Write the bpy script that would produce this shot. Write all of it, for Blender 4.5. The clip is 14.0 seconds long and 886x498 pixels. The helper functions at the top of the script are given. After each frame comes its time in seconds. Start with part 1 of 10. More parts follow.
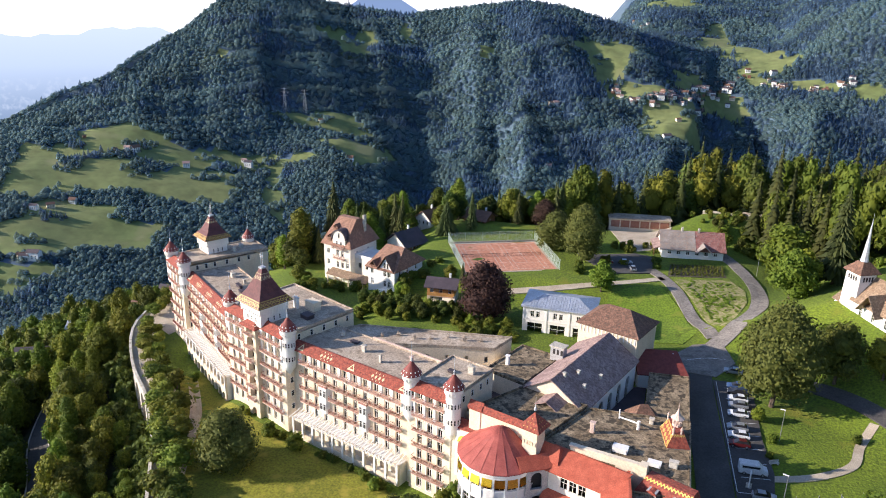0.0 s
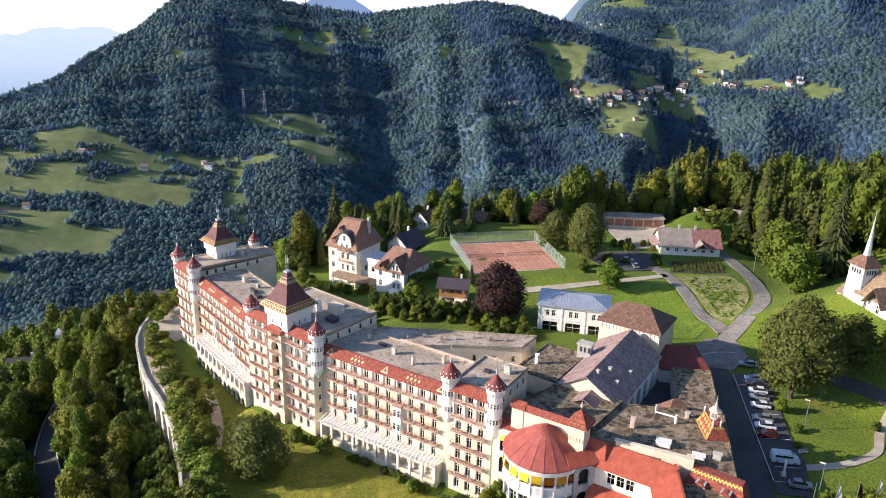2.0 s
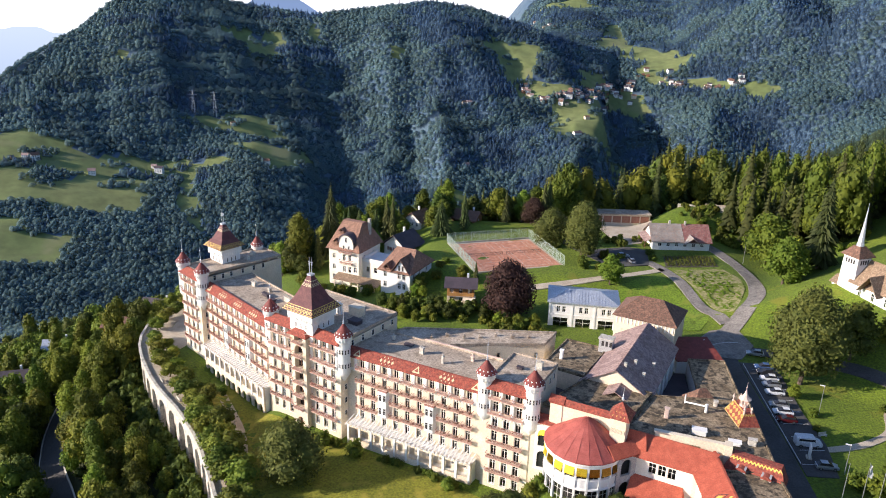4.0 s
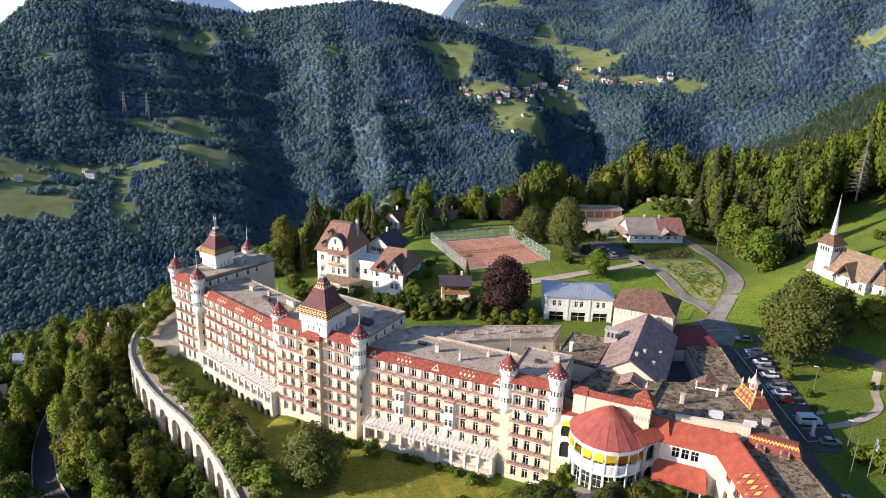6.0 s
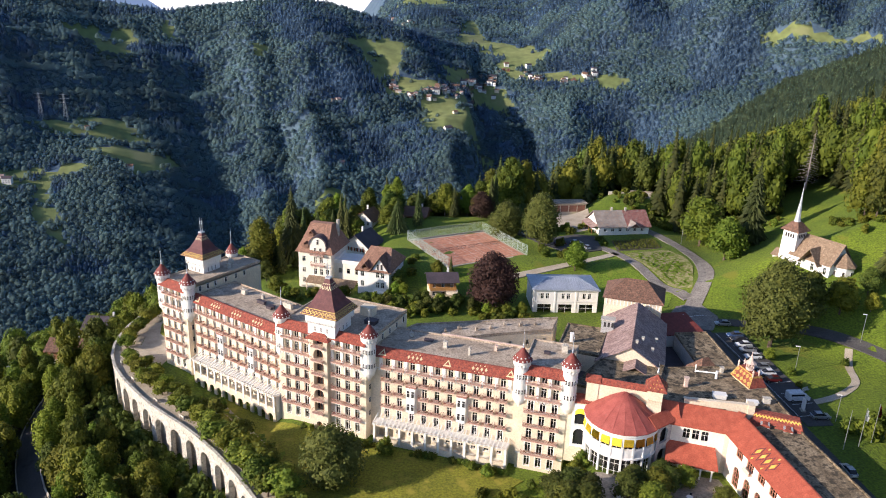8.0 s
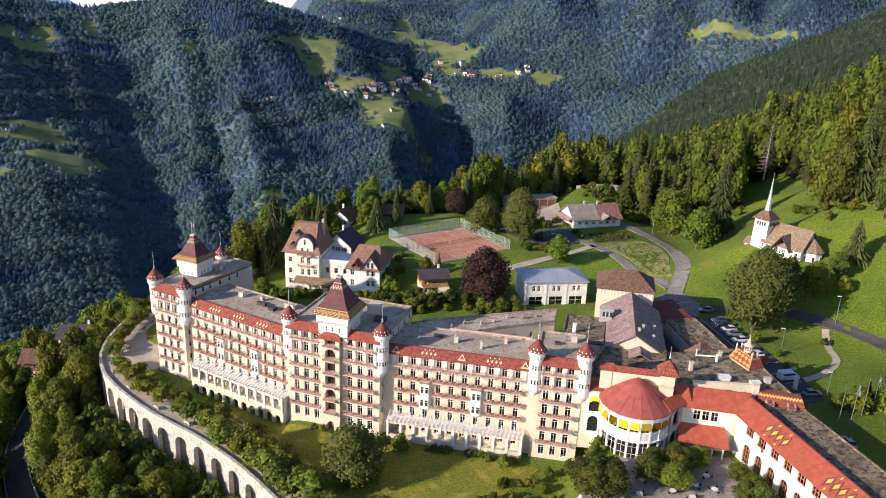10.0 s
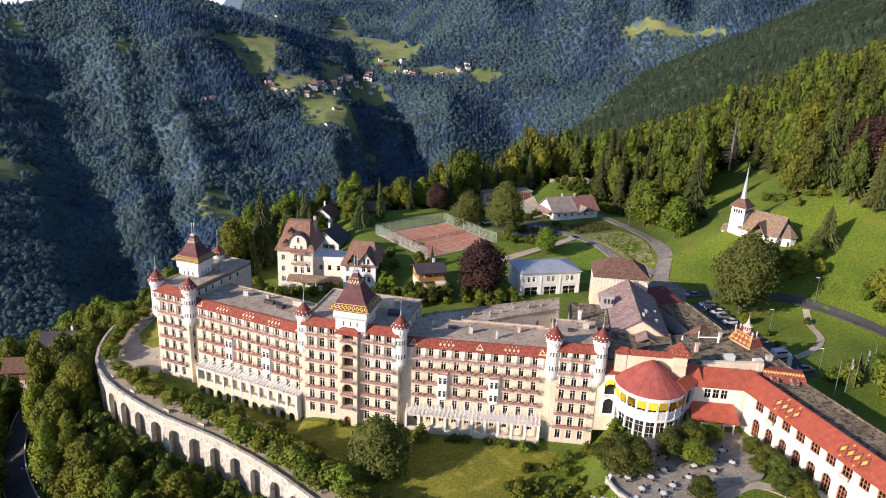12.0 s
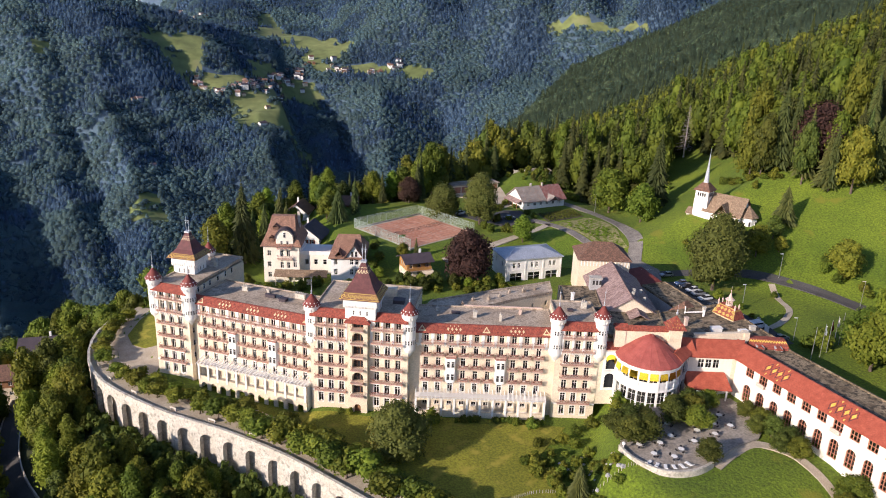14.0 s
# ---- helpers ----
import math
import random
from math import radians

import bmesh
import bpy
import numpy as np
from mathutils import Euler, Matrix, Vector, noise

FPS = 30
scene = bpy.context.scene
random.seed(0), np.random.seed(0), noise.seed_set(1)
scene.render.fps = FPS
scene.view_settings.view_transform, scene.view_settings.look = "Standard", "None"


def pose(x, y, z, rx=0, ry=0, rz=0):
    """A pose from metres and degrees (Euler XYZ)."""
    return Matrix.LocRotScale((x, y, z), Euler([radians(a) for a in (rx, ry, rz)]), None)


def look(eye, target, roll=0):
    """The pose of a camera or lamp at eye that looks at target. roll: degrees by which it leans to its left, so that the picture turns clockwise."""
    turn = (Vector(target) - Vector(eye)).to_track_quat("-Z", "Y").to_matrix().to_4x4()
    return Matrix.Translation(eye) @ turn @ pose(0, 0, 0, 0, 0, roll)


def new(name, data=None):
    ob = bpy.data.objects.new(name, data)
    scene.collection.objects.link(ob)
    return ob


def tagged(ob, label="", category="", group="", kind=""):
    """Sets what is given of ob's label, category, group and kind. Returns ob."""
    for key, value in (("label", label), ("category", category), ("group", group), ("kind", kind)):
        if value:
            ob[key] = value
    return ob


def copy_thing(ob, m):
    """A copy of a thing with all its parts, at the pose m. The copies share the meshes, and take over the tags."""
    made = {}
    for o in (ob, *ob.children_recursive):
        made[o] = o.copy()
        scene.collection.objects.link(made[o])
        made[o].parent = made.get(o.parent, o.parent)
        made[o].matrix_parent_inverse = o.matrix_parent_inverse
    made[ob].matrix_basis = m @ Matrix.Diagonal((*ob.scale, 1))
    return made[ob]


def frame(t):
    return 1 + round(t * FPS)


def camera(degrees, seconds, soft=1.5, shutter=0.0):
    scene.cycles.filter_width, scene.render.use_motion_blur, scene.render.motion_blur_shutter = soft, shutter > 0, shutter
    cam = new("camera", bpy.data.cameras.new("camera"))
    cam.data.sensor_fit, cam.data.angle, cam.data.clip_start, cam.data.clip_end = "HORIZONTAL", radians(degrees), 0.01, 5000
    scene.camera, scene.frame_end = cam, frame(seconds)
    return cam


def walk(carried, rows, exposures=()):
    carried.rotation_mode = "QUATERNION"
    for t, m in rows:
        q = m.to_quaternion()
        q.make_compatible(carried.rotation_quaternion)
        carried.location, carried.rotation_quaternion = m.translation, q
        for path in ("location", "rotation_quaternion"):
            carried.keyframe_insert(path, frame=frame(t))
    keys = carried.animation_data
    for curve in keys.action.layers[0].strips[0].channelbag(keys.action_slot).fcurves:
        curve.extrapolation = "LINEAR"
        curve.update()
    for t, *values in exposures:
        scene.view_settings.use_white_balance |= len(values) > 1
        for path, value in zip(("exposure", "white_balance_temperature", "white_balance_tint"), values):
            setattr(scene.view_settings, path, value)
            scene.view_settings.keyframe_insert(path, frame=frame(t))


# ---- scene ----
cam = camera(61.6, 14.0, soft=1.0)
METRES, EYE, TILT, LEAN, TURN = 120.0, 96.0, 0.0, 0.0, 11.3
ROWS = [
    (0.0, 0.0, 0.0, 0.0, 0.43, -19.06, -1.26),
    (0.5, -0.0319, -0.0016, -0.0002, -0.43, -19.01, -1.32),
    (1.0, -0.0656, -0.0024, 0.0012, -1.34, -19.03, -1.42),
    (1.5, -0.0989, -0.0021, 0.0008, -2.23, -19.0, -1.47),
    (2.0, -0.1336, -0.0021, 0.0005, -3.16, -18.96, -1.53),
    (2.5, -0.1686, -0.0021, 0.0002, -4.12, -18.93, -1.57),
    (3.0, -0.2041, -0.0018, 0.0001, -5.14, -18.9, -1.61),
    (5.5, -0.3829, 0.0065, 0.0001, -11.26, -18.79, -1.79),
    (6.0, -0.4192, 0.0098, -0.0001, -12.69, -18.76, -1.85),
    (6.5, -0.4549, 0.0145, 0.0002, -14.14, -18.76, -1.88),
    (7.0, -0.4913, 0.0202, 0.0004, -15.63, -18.77, -1.93),
    (7.5, -0.5273, 0.0258, 0.0004, -17.12, -18.75, -1.98),
    (8.0, -0.5638, 0.0329, 0.0009, -18.62, -18.77, -2.02),
    (8.5, -0.5991, 0.0413, 0.0006, -20.06, -18.77, -2.07),
    (11.0, -0.7693, 0.0917, -0.0064, -26.51, -18.72, -2.29),
    (11.5, -0.8033, 0.1025, -0.0092, -27.73, -18.69, -2.31),
    (12.0, -0.8389, 0.1138, -0.0108, -29.06, -18.71, -2.32),
    (12.5, -0.8738, 0.123, -0.0132, -30.39, -18.7, -2.27),
    (13.0, -0.9101, 0.1321, -0.0152, -31.81, -18.71, -2.24),
    (13.5, -0.9452, 0.1405, -0.0178, -33.25, -18.71, -2.19),
    (14.0, -0.9811, 0.1486, -0.0205, -34.75, -18.7, -2.14),
]
walk(cam, [(t, pose(0, 0, EYE, TILT, LEAN, TURN) @ pose(METRES * x, METRES * y, METRES * z, 90 + pitch, roll, yaw)) for t, x, y, z, yaw, pitch, roll in ROWS],
     exposures=[(0.0, 0.84, 5900, 17), (5.5, 0.70, 5950, 17), (14.0, 0.40, 6000, 21)])

# ---- light ----
SUN_EL, SUN_AZ = radians(21.5), math.atan2(-0.967, -0.255)
world = bpy.data.worlds.new("sky")
scene.world = world
world.use_nodes = True
wn = world.node_tree.nodes
sky = wn.new("ShaderNodeTexSky")
sky.sky_type = "NISHITA"
sky.sun_disc = False
sky.sun_elevation = SUN_EL
sky.sun_rotation = SUN_AZ % (2 * math.pi)
sky.air_density, sky.dust_density, sky.ozone_density = 1.0, 1.2, 2.4
sky.altitude = 1000
wn["Background"].inputs["Strength"].default_value = 0.12
world.node_tree.links.new(sky.outputs[0], wn["Background"].inputs["Color"])
sun = new("sun", bpy.data.lights.new("sun", "SUN"))
sun.data.energy, sun.data.angle, sun.data.color = 4.8, radians(0.6), (1.0, 0.87, 0.68)
to_sun = Vector((math.sin(SUN_AZ) * math.cos(SUN_EL), math.cos(SUN_AZ) * math.cos(SUN_EL), math.sin(SUN_EL)))
sun.matrix_world = look((-200, 0, 200), Vector((-200, 0, 200)) - to_sun)

# ---- materials ----
def nodes_of(name):
    m = bpy.data.materials.new(name)
    m.use_nodes = True
    nt = m.node_tree
    return m, nt, nt.nodes["Principled BSDF"]


def surf(name, a, b, scale=0.5, rough=0.85, metal=0.0, fine=8.0, bump=0.3, dist=0.03, c=None, spread=0.0, spots=0.0, stretch=(1, 1, 1), grit=0.55):
    """Two tones a and b mixed by noise at world scale, with fine grain, relief and a random shift per object."""
    m, nt, p = nodes_of(name)
    n, L = nt.nodes, nt.links
    geo = n.new("ShaderNodeNewGeometry")
    mp = n.new("ShaderNodeMapping")
    mp.inputs["Scale"].default_value = stretch
    L.new(geo.outputs["Position"], mp.inputs["Vector"])
    big = n.new("ShaderNodeTexNoise")
    big.inputs["Scale"].default_value, big.inputs["Detail"].default_value = scale, 6
    sm = n.new("ShaderNodeTexNoise")
    sm.inputs["Scale"].default_value, sm.inputs["Detail"].default_value = fine, 4
    for t in (big, sm):
        L.new(mp.outputs[0], t.inputs["Vector"])
    ramp = n.new("ShaderNodeValToRGB")
    ramp.color_ramp.elements[0].position, ramp.color_ramp.elements[1].position = 0.35, 0.65
    ramp.color_ramp.elements[0].color, ramp.color_ramp.elements[1].color = (*a, 1), (*b, 1)
    L.new(big.outputs["Fac"], ramp.inputs[0])
    mix = n.new("ShaderNodeMix")
    mix.data_type, mix.blend_type = "RGBA", "MULTIPLY"
    mix.inputs["Factor"].default_value = grit
    L.new(ramp.outputs[0], mix.inputs["A"])
    g = n.new("ShaderNodeValToRGB")
    g.color_ramp.elements[0].position, g.color_ramp.elements[1].position = 0.3, 0.7
    g.color_ramp.elements[0].color, g.color_ramp.elements[1].color = (0.42, 0.42, 0.42, 1), (1.25, 1.25, 1.25, 1)
    L.new(sm.outputs["Fac"], g.inputs[0])
    L.new(g.outputs[0], mix.inputs["B"])
    out = mix.outputs["Result"]
    if c is not None:
        st = n.new("ShaderNodeTexNoise")
        st.inputs["Scale"].default_value, st.inputs["Detail"].default_value = scale * 2.7, 8
        L.new(mp.outputs[0], st.inputs["Vector"])
        r2 = n.new("ShaderNodeValToRGB")
        r2.color_ramp.elements[0].position, r2.color_ramp.elements[1].position = 0.52 - spots, 0.62 - spots
        L.new(st.outputs["Fac"], r2.inputs[0])
        m2 = n.new("ShaderNodeMix")
        m2.data_type = "RGBA"
        L.new(r2.outputs[0], m2.inputs["Factor"])
        L.new(out, m2.inputs["A"])
        m2.inputs["B"].default_value = (*c, 1)
        out = m2.outputs["Result"]
    if spread:
        oi = n.new("ShaderNodeObjectInfo")
        hs = n.new("ShaderNodeHueSaturation")
        mr = n.new("ShaderNodeMapRange")
        mr.inputs["To Min"].default_value, mr.inputs["To Max"].default_value = 1 - spread, 1 + spread
        L.new(oi.outputs["Random"], mr.inputs["Value"])
        L.new(mr.outputs[0], hs.inputs["Value"])
        L.new(out, hs.inputs["Color"])
        out = hs.outputs[0]
    L.new(out, p.inputs["Base Color"])
    p.inputs["Roughness"].default_value, p.inputs["Metallic"].default_value = rough, metal
    if bump:
        bp = n.new("ShaderNodeBump")
        bp.inputs["Strength"].default_value, bp.inputs["Distance"].default_value = bump, dist
        L.new(sm.outputs["Fac"], bp.inputs["Height"])
        L.new(bp.outputs[0], p.inputs["Normal"])
    return m


def leafy(name, a, b, hue=0.03, val=0.35, trans=0.25, speck=0.0, gaps=0.0):
    """Foliage: tone by clump and by plant, some light passing through the leaves and, where crowns are loose, between them."""
    m, nt, p = nodes_of(name)
    n, L = nt.nodes, nt.links
    geo = n.new("ShaderNodeNewGeometry")
    oi = n.new("ShaderNodeObjectInfo")
    mix = n.new("ShaderNodeMix")
    mix.data_type = "RGBA"
    L.new(geo.outputs["Random Per Island"], mix.inputs["Factor"])
    mix.inputs["A"].default_value, mix.inputs["B"].default_value = (*a, 1), (*b, 1)
    hs = n.new("ShaderNodeHueSaturation")
    for out, lo, hi, key in ((oi.outputs["Random"], 0.5 - hue, 0.5 + hue, "Hue"), (oi.outputs["Random"], 1 - val, 1 + val, "Value")):
        mr = n.new("ShaderNodeMapRange")
        mr.inputs["To Min"].default_value, mr.inputs["To Max"].default_value = lo, hi
        if key == "Value":
            ml = n.new("ShaderNodeMath")
            ml.operation = "MULTIPLY"
            ml.inputs[1].default_value = 7.31
            fr = n.new("ShaderNodeMath")
            fr.operation = "FRACT"
            L.new(out, ml.inputs[0])
            L.new(ml.outputs[0], fr.inputs[0])
            out = fr.outputs[0]
        L.new(out, mr.inputs["Value"])
        L.new(mr.outputs[0], hs.inputs[key])
    L.new(mix.outputs["Result"], hs.inputs["Color"])
    if speck:
        tx = n.new("ShaderNodeTexNoise")
        tx.inputs["Scale"].default_value, tx.inputs["Detail"].default_value = 0.38, 4
        L.new(geo.outputs["Position"], tx.inputs["Vector"])
        mr = n.new("ShaderNodeMapRange")
        mr.inputs["From Min"].default_value, mr.inputs["From Max"].default_value = 0.3, 0.7
        mr.inputs["To Min"].default_value, mr.inputs["To Max"].default_value = 1 - speck, 1 + speck
        L.new(tx.outputs["Fac"], mr.inputs["Value"])
        patch = n.new("ShaderNodeTexNoise")
        patch.inputs["Scale"].default_value, patch.inputs["Detail"].default_value = 0.011, 5
        L.new(geo.outputs["Position"], patch.inputs["Vector"])
        pr = n.new("ShaderNodeMapRange")
        pr.inputs["From Min"].default_value, pr.inputs["From Max"].default_value = 0.35, 0.65
        pr.inputs["To Min"].default_value, pr.inputs["To Max"].default_value = 0.78, 1.22
        L.new(patch.outputs["Fac"], pr.inputs["Value"])
        both = n.new("ShaderNodeMath")
        both.operation = "MULTIPLY"
        L.new(mr.outputs[0], both.inputs[0])
        L.new(pr.outputs[0], both.inputs[1])
        L.new(both.outputs[0], hs.inputs["Value"])
    L.new(hs.outputs[0], p.inputs["Base Color"])
    p.inputs["Roughness"].default_value = 0.75
    p.inputs["Specular IOR Level"].default_value = 0.25
    tr = n.new("ShaderNodeBsdfTranslucent")
    L.new(hs.outputs[0], tr.inputs["Color"])
    ms = n.new("ShaderNodeMixShader")
    ms.inputs[0].default_value = trans
    L.new(p.outputs[0], ms.inputs[1])
    L.new(tr.outputs[0], ms.inputs[2])
    out = ms.outputs[0]
    if gaps:
        clear, loose = n.new("ShaderNodeBsdfTransparent"), n.new("ShaderNodeMixShader")
        loose.inputs[0].default_value = gaps
        L.new(out, loose.inputs[1])
        L.new(clear.outputs[0], loose.inputs[2])
        out = loose.outputs[0]
    L.new(out, n["Material Output"].inputs["Surface"])
    return m


def glassy(name):
    """Thin window glass: clear, with a mirror part that grows at a slant."""
    m, nt, p = nodes_of(name)
    n, L = nt.nodes, nt.links
    fr = n.new("ShaderNodeFresnel")
    fr.inputs["IOR"].default_value = 1.6
    gl = n.new("ShaderNodeBsdfGlossy")
    gl.inputs["Roughness"].default_value = 0.04
    tr = n.new("ShaderNodeBsdfTransparent")
    tr.inputs["Color"].default_value = (0.75, 0.8, 0.8, 1)
    ms = n.new("ShaderNodeMixShader")
    L.new(fr.outputs[0], ms.inputs[0])
    L.new(tr.outputs[0], ms.inputs[1])
    L.new(gl.outputs[0], ms.inputs[2])
    L.new(ms.outputs[0], n["Material Output"].inputs["Surface"])
    return m


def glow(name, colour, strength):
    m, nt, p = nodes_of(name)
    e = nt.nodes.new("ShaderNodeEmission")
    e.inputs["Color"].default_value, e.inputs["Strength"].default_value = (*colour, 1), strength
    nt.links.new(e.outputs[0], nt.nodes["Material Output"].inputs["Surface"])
    return m


M = dict(
    stucco=surf("cream_stucco", (0.69, 0.575, 0.415), (0.77, 0.66, 0.49), 0.25, fine=3, bump=0.15, c=(0.60, 0.48, 0.34), spots=-0.12, grit=0.3),
    white=surf("white_plaster", (0.78, 0.75, 0.69), (0.84, 0.82, 0.77), 0.3, fine=4, bump=0.12, c=(0.66, 0.62, 0.56), spots=-0.15, grit=0.15),
    pink=surf("pink_stone", (0.62, 0.45, 0.36), (0.70, 0.53, 0.43), 0.6, fine=6, bump=0.2),
    tile=surf("red_tile", (0.24, 0.046, 0.028), (0.37, 0.088, 0.05), 1.6, 0.85, fine=2.6, bump=0.5, dist=0.05, c=(0.20, 0.07, 0.05), spots=-0.02, grit=0.95),
    cone=surf("dark_red_tile", (0.16, 0.03, 0.022), (0.23, 0.048, 0.034), 1.2, 0.7, fine=6, bump=0.4),
    plum=surf("plum_glazed_tile", (0.095, 0.03, 0.03), (0.15, 0.048, 0.046), 1.0, 0.75, fine=6, bump=0.4),
    redmetal=surf("red_sheet_roof", (0.30, 0.066, 0.05), (0.40, 0.10, 0.075), 0.6, 0.75, fine=5, bump=0.15, c=(0.27, 0.085, 0.065), spots=-0.10, grit=0.35),
    orange=surf("orange_red_roof", (0.35, 0.072, 0.036), (0.45, 0.105, 0.055), 0.9, 0.8, fine=4.5, bump=0.3, c=(0.30, 0.075, 0.042), spots=-0.08, grit=0.5),
    yellow=surf("yellow_tile", (0.72, 0.48, 0.07), (0.80, 0.56, 0.12), 2.0, 0.4, fine=9, bump=0.2),
    pattern=surf("ochre_glazed_tile", (0.44, 0.28, 0.06), (0.56, 0.37, 0.09), 2.0, 0.6, fine=4, bump=0.3, grit=0.8),
    cream=surf("cream_tile", (0.62, 0.50, 0.28), (0.72, 0.60, 0.36), 2.0, 0.6, fine=9, bump=0.2),
    awn=surf("yellow_awning", (0.85, 0.62, 0.02), (0.92, 0.70, 0.04), 0.7, 0.8, fine=6, bump=0.1),
    awno=surf("orange_awning", (0.78, 0.34, 0.02), (0.84, 0.42, 0.04), 0.7, 0.8, fine=6, bump=0.1),
    flat=surf("grey_flat_roof", (0.38, 0.295, 0.21), (0.54, 0.44, 0.33), 0.22, 0.95, fine=2.4, bump=0.4, c=(0.25, 0.195, 0.14), spots=-0.03, grit=0.75),
    moss=surf("mossy_flat_roof", (0.165, 0.118, 0.066), (0.36, 0.275, 0.17), 0.35, 0.97, fine=2.6, bump=1.0, dist=0.12, c=(0.062, 0.047, 0.028), spots=0.02, grit=0.95),
    mauve=surf("old_metal_roof", (0.27, 0.175, 0.15), (0.40, 0.28, 0.245), 0.5, 0.75, fine=2.4, bump=0.3, c=(0.19, 0.12, 0.10), spots=-0.03, stretch=(1, 1, 0.4), grit=0.8),
    slate=surf("dark_sheet_roof", (0.055, 0.042, 0.048), (0.085, 0.062, 0.070), 0.4, 0.7, fine=4, bump=0.25),
    brown=surf("brown_tile", (0.15, 0.078, 0.05), (0.25, 0.13, 0.082), 1.0, 0.85, fine=2.6, bump=0.6, dist=0.06, c=(0.11, 0.07, 0.05), spots=-0.02, spread=0.15, grit=0.95),
    russet=surf("russet_tile", (0.26, 0.135, 0.085), (0.36, 0.20, 0.13), 1.0, 0.85, fine=2.6, bump=0.6, dist=0.06, c=(0.19, 0.10, 0.07), spots=-0.02, grit=0.9),
    rust=surf("faded_red_tile", (0.23, 0.085, 0.07), (0.33, 0.15, 0.125), 0.8, 0.85, fine=2.6, bump=0.5, dist=0.05, c=(0.26, 0.19, 0.165), spots=-0.02, grit=0.9),
    ochre=surf("ochre_tile", (0.23, 0.155, 0.095), (0.33, 0.235, 0.15), 1.0, 0.85, fine=2.6, bump=0.6, dist=0.06, c=(0.20, 0.12, 0.07), spots=-0.02, grit=0.9),
    zinc=surf("pale_zinc_roof", (0.42, 0.45, 0.50), (0.50, 0.53, 0.58), 0.3, 0.45, metal=0.3, fine=3, bump=0.1),
    stone=surf("pale_masonry", (0.50, 0.45, 0.37), (0.62, 0.57, 0.48), 0.35, 0.9, fine=2.5, bump=0.6, dist=0.06, c=(0.30, 0.28, 0.23), spots=-0.03),
    grey=surf("grey_render", (0.40, 0.39, 0.38), (0.48, 0.47, 0.45), 0.4, 0.9, fine=4, bump=0.2),
    darkglass=surf("dark_window_glass", (0.02, 0.022, 0.026), (0.03, 0.03, 0.034), 0.5, 0.08, bump=0),
    # near-black colour standing in for the shade inside rooms and openings
    dark=surf("interior_shade", (0.035, 0.03, 0.028), (0.05, 0.045, 0.04), 0.5, 0.9, bump=0),
    wood=surf("brown_wood", (0.24, 0.11, 0.05), (0.34, 0.17, 0.08), 1.0, 0.7, fine=10, bump=0.3),
    russetwood=surf("russet_joinery", (0.34, 0.14, 0.085), (0.44, 0.20, 0.125), 1.0, 0.7, fine=10, bump=0.2),
    pale=surf("pale_cream_plaster", (0.78, 0.71, 0.58), (0.84, 0.78, 0.66), 0.3, fine=3, bump=0.12, c=(0.66, 0.58, 0.46), spots=-0.14, grit=0.2),
    honey=surf("honey_wood", (0.42, 0.20, 0.05), (0.52, 0.27, 0.08), 1.0, 0.6, fine=8, bump=0.3),
    rail=surf("rusty_pink_rail", (0.36, 0.165, 0.125), (0.46, 0.23, 0.175), 1.5, 0.7, fine=9, bump=0.1),
    metal=surf("grey_metal", (0.42, 0.42, 0.42), (0.52, 0.52, 0.52), 2, 0.4, metal=0.7, fine=10, bump=0.05),
    lead=surf("lead_grey", (0.45, 0.47, 0.50), (0.55, 0.57, 0.60), 1, 0.5, metal=0.2, fine=5, bump=0.1),
    asphalt=surf("asphalt", (0.06, 0.056, 0.054), (0.09, 0.085, 0.08), 0.12, 0.95, fine=3, bump=0.2, c=(0.045, 0.042, 0.04), spots=-0.1),
    slate_old=surf("worn_grey_tiles", (0.24, 0.20, 0.17), (0.36, 0.31, 0.27), 0.5, 0.9, fine=5, bump=0.5, c=(0.30, 0.22, 0.17), spots=0.0, grit=0.7),
    fence=surf("pale_green_wire", (0.46, 0.56, 0.46), (0.56, 0.64, 0.54), 0.5, 0.6, fine=5, bump=0.1),
    asphalt_old=surf("worn_asphalt", (0.20, 0.175, 0.15), (0.28, 0.25, 0.215), 0.2, 0.95, fine=2.4, bump=0.3, c=(0.14, 0.125, 0.11), spots=-0.03, grit=0.7),
    gravel=surf("pale_gravel", (0.42, 0.345, 0.25), (0.53, 0.45, 0.34), 0.3, 0.95, fine=6, bump=0.5),
    paint=surf("road_paint", (0.72, 0.72, 0.70), (0.80, 0.80, 0.78), 1, 0.8, fine=8, bump=0),
    clay=surf("clay_court", (0.48, 0.20, 0.115), (0.56, 0.26, 0.16), 0.12, 0.95, fine=1.2, bump=0.1, c=(0.60, 0.32, 0.22), spots=-0.05),
    grass=surf("grass", (0.095, 0.150, 0.004), (0.165, 0.222, 0.008), 0.05, 0.95, fine=1.9, bump=1.0, dist=0.25, c=(0.17, 0.175, 0.012), spots=-0.09, grit=0.95),
    lawn=surf("mown_lawn", (0.18, 0.185, 0.010), (0.25, 0.245, 0.016), 0.09, 0.95, fine=2.2, bump=0.7, dist=0.1, c=(0.30, 0.26, 0.03), spots=-0.03, grit=0.8),
    green_lawn=surf("bright_lawn", (0.125, 0.20, 0.006), (0.18, 0.265, 0.012), 0.09, 0.95, fine=1.8, bump=0.9, dist=0.15, c=(0.20, 0.235, 0.02), spots=-0.05, grit=0.9),
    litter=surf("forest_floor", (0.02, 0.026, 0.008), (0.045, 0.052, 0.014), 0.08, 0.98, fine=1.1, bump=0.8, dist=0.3),
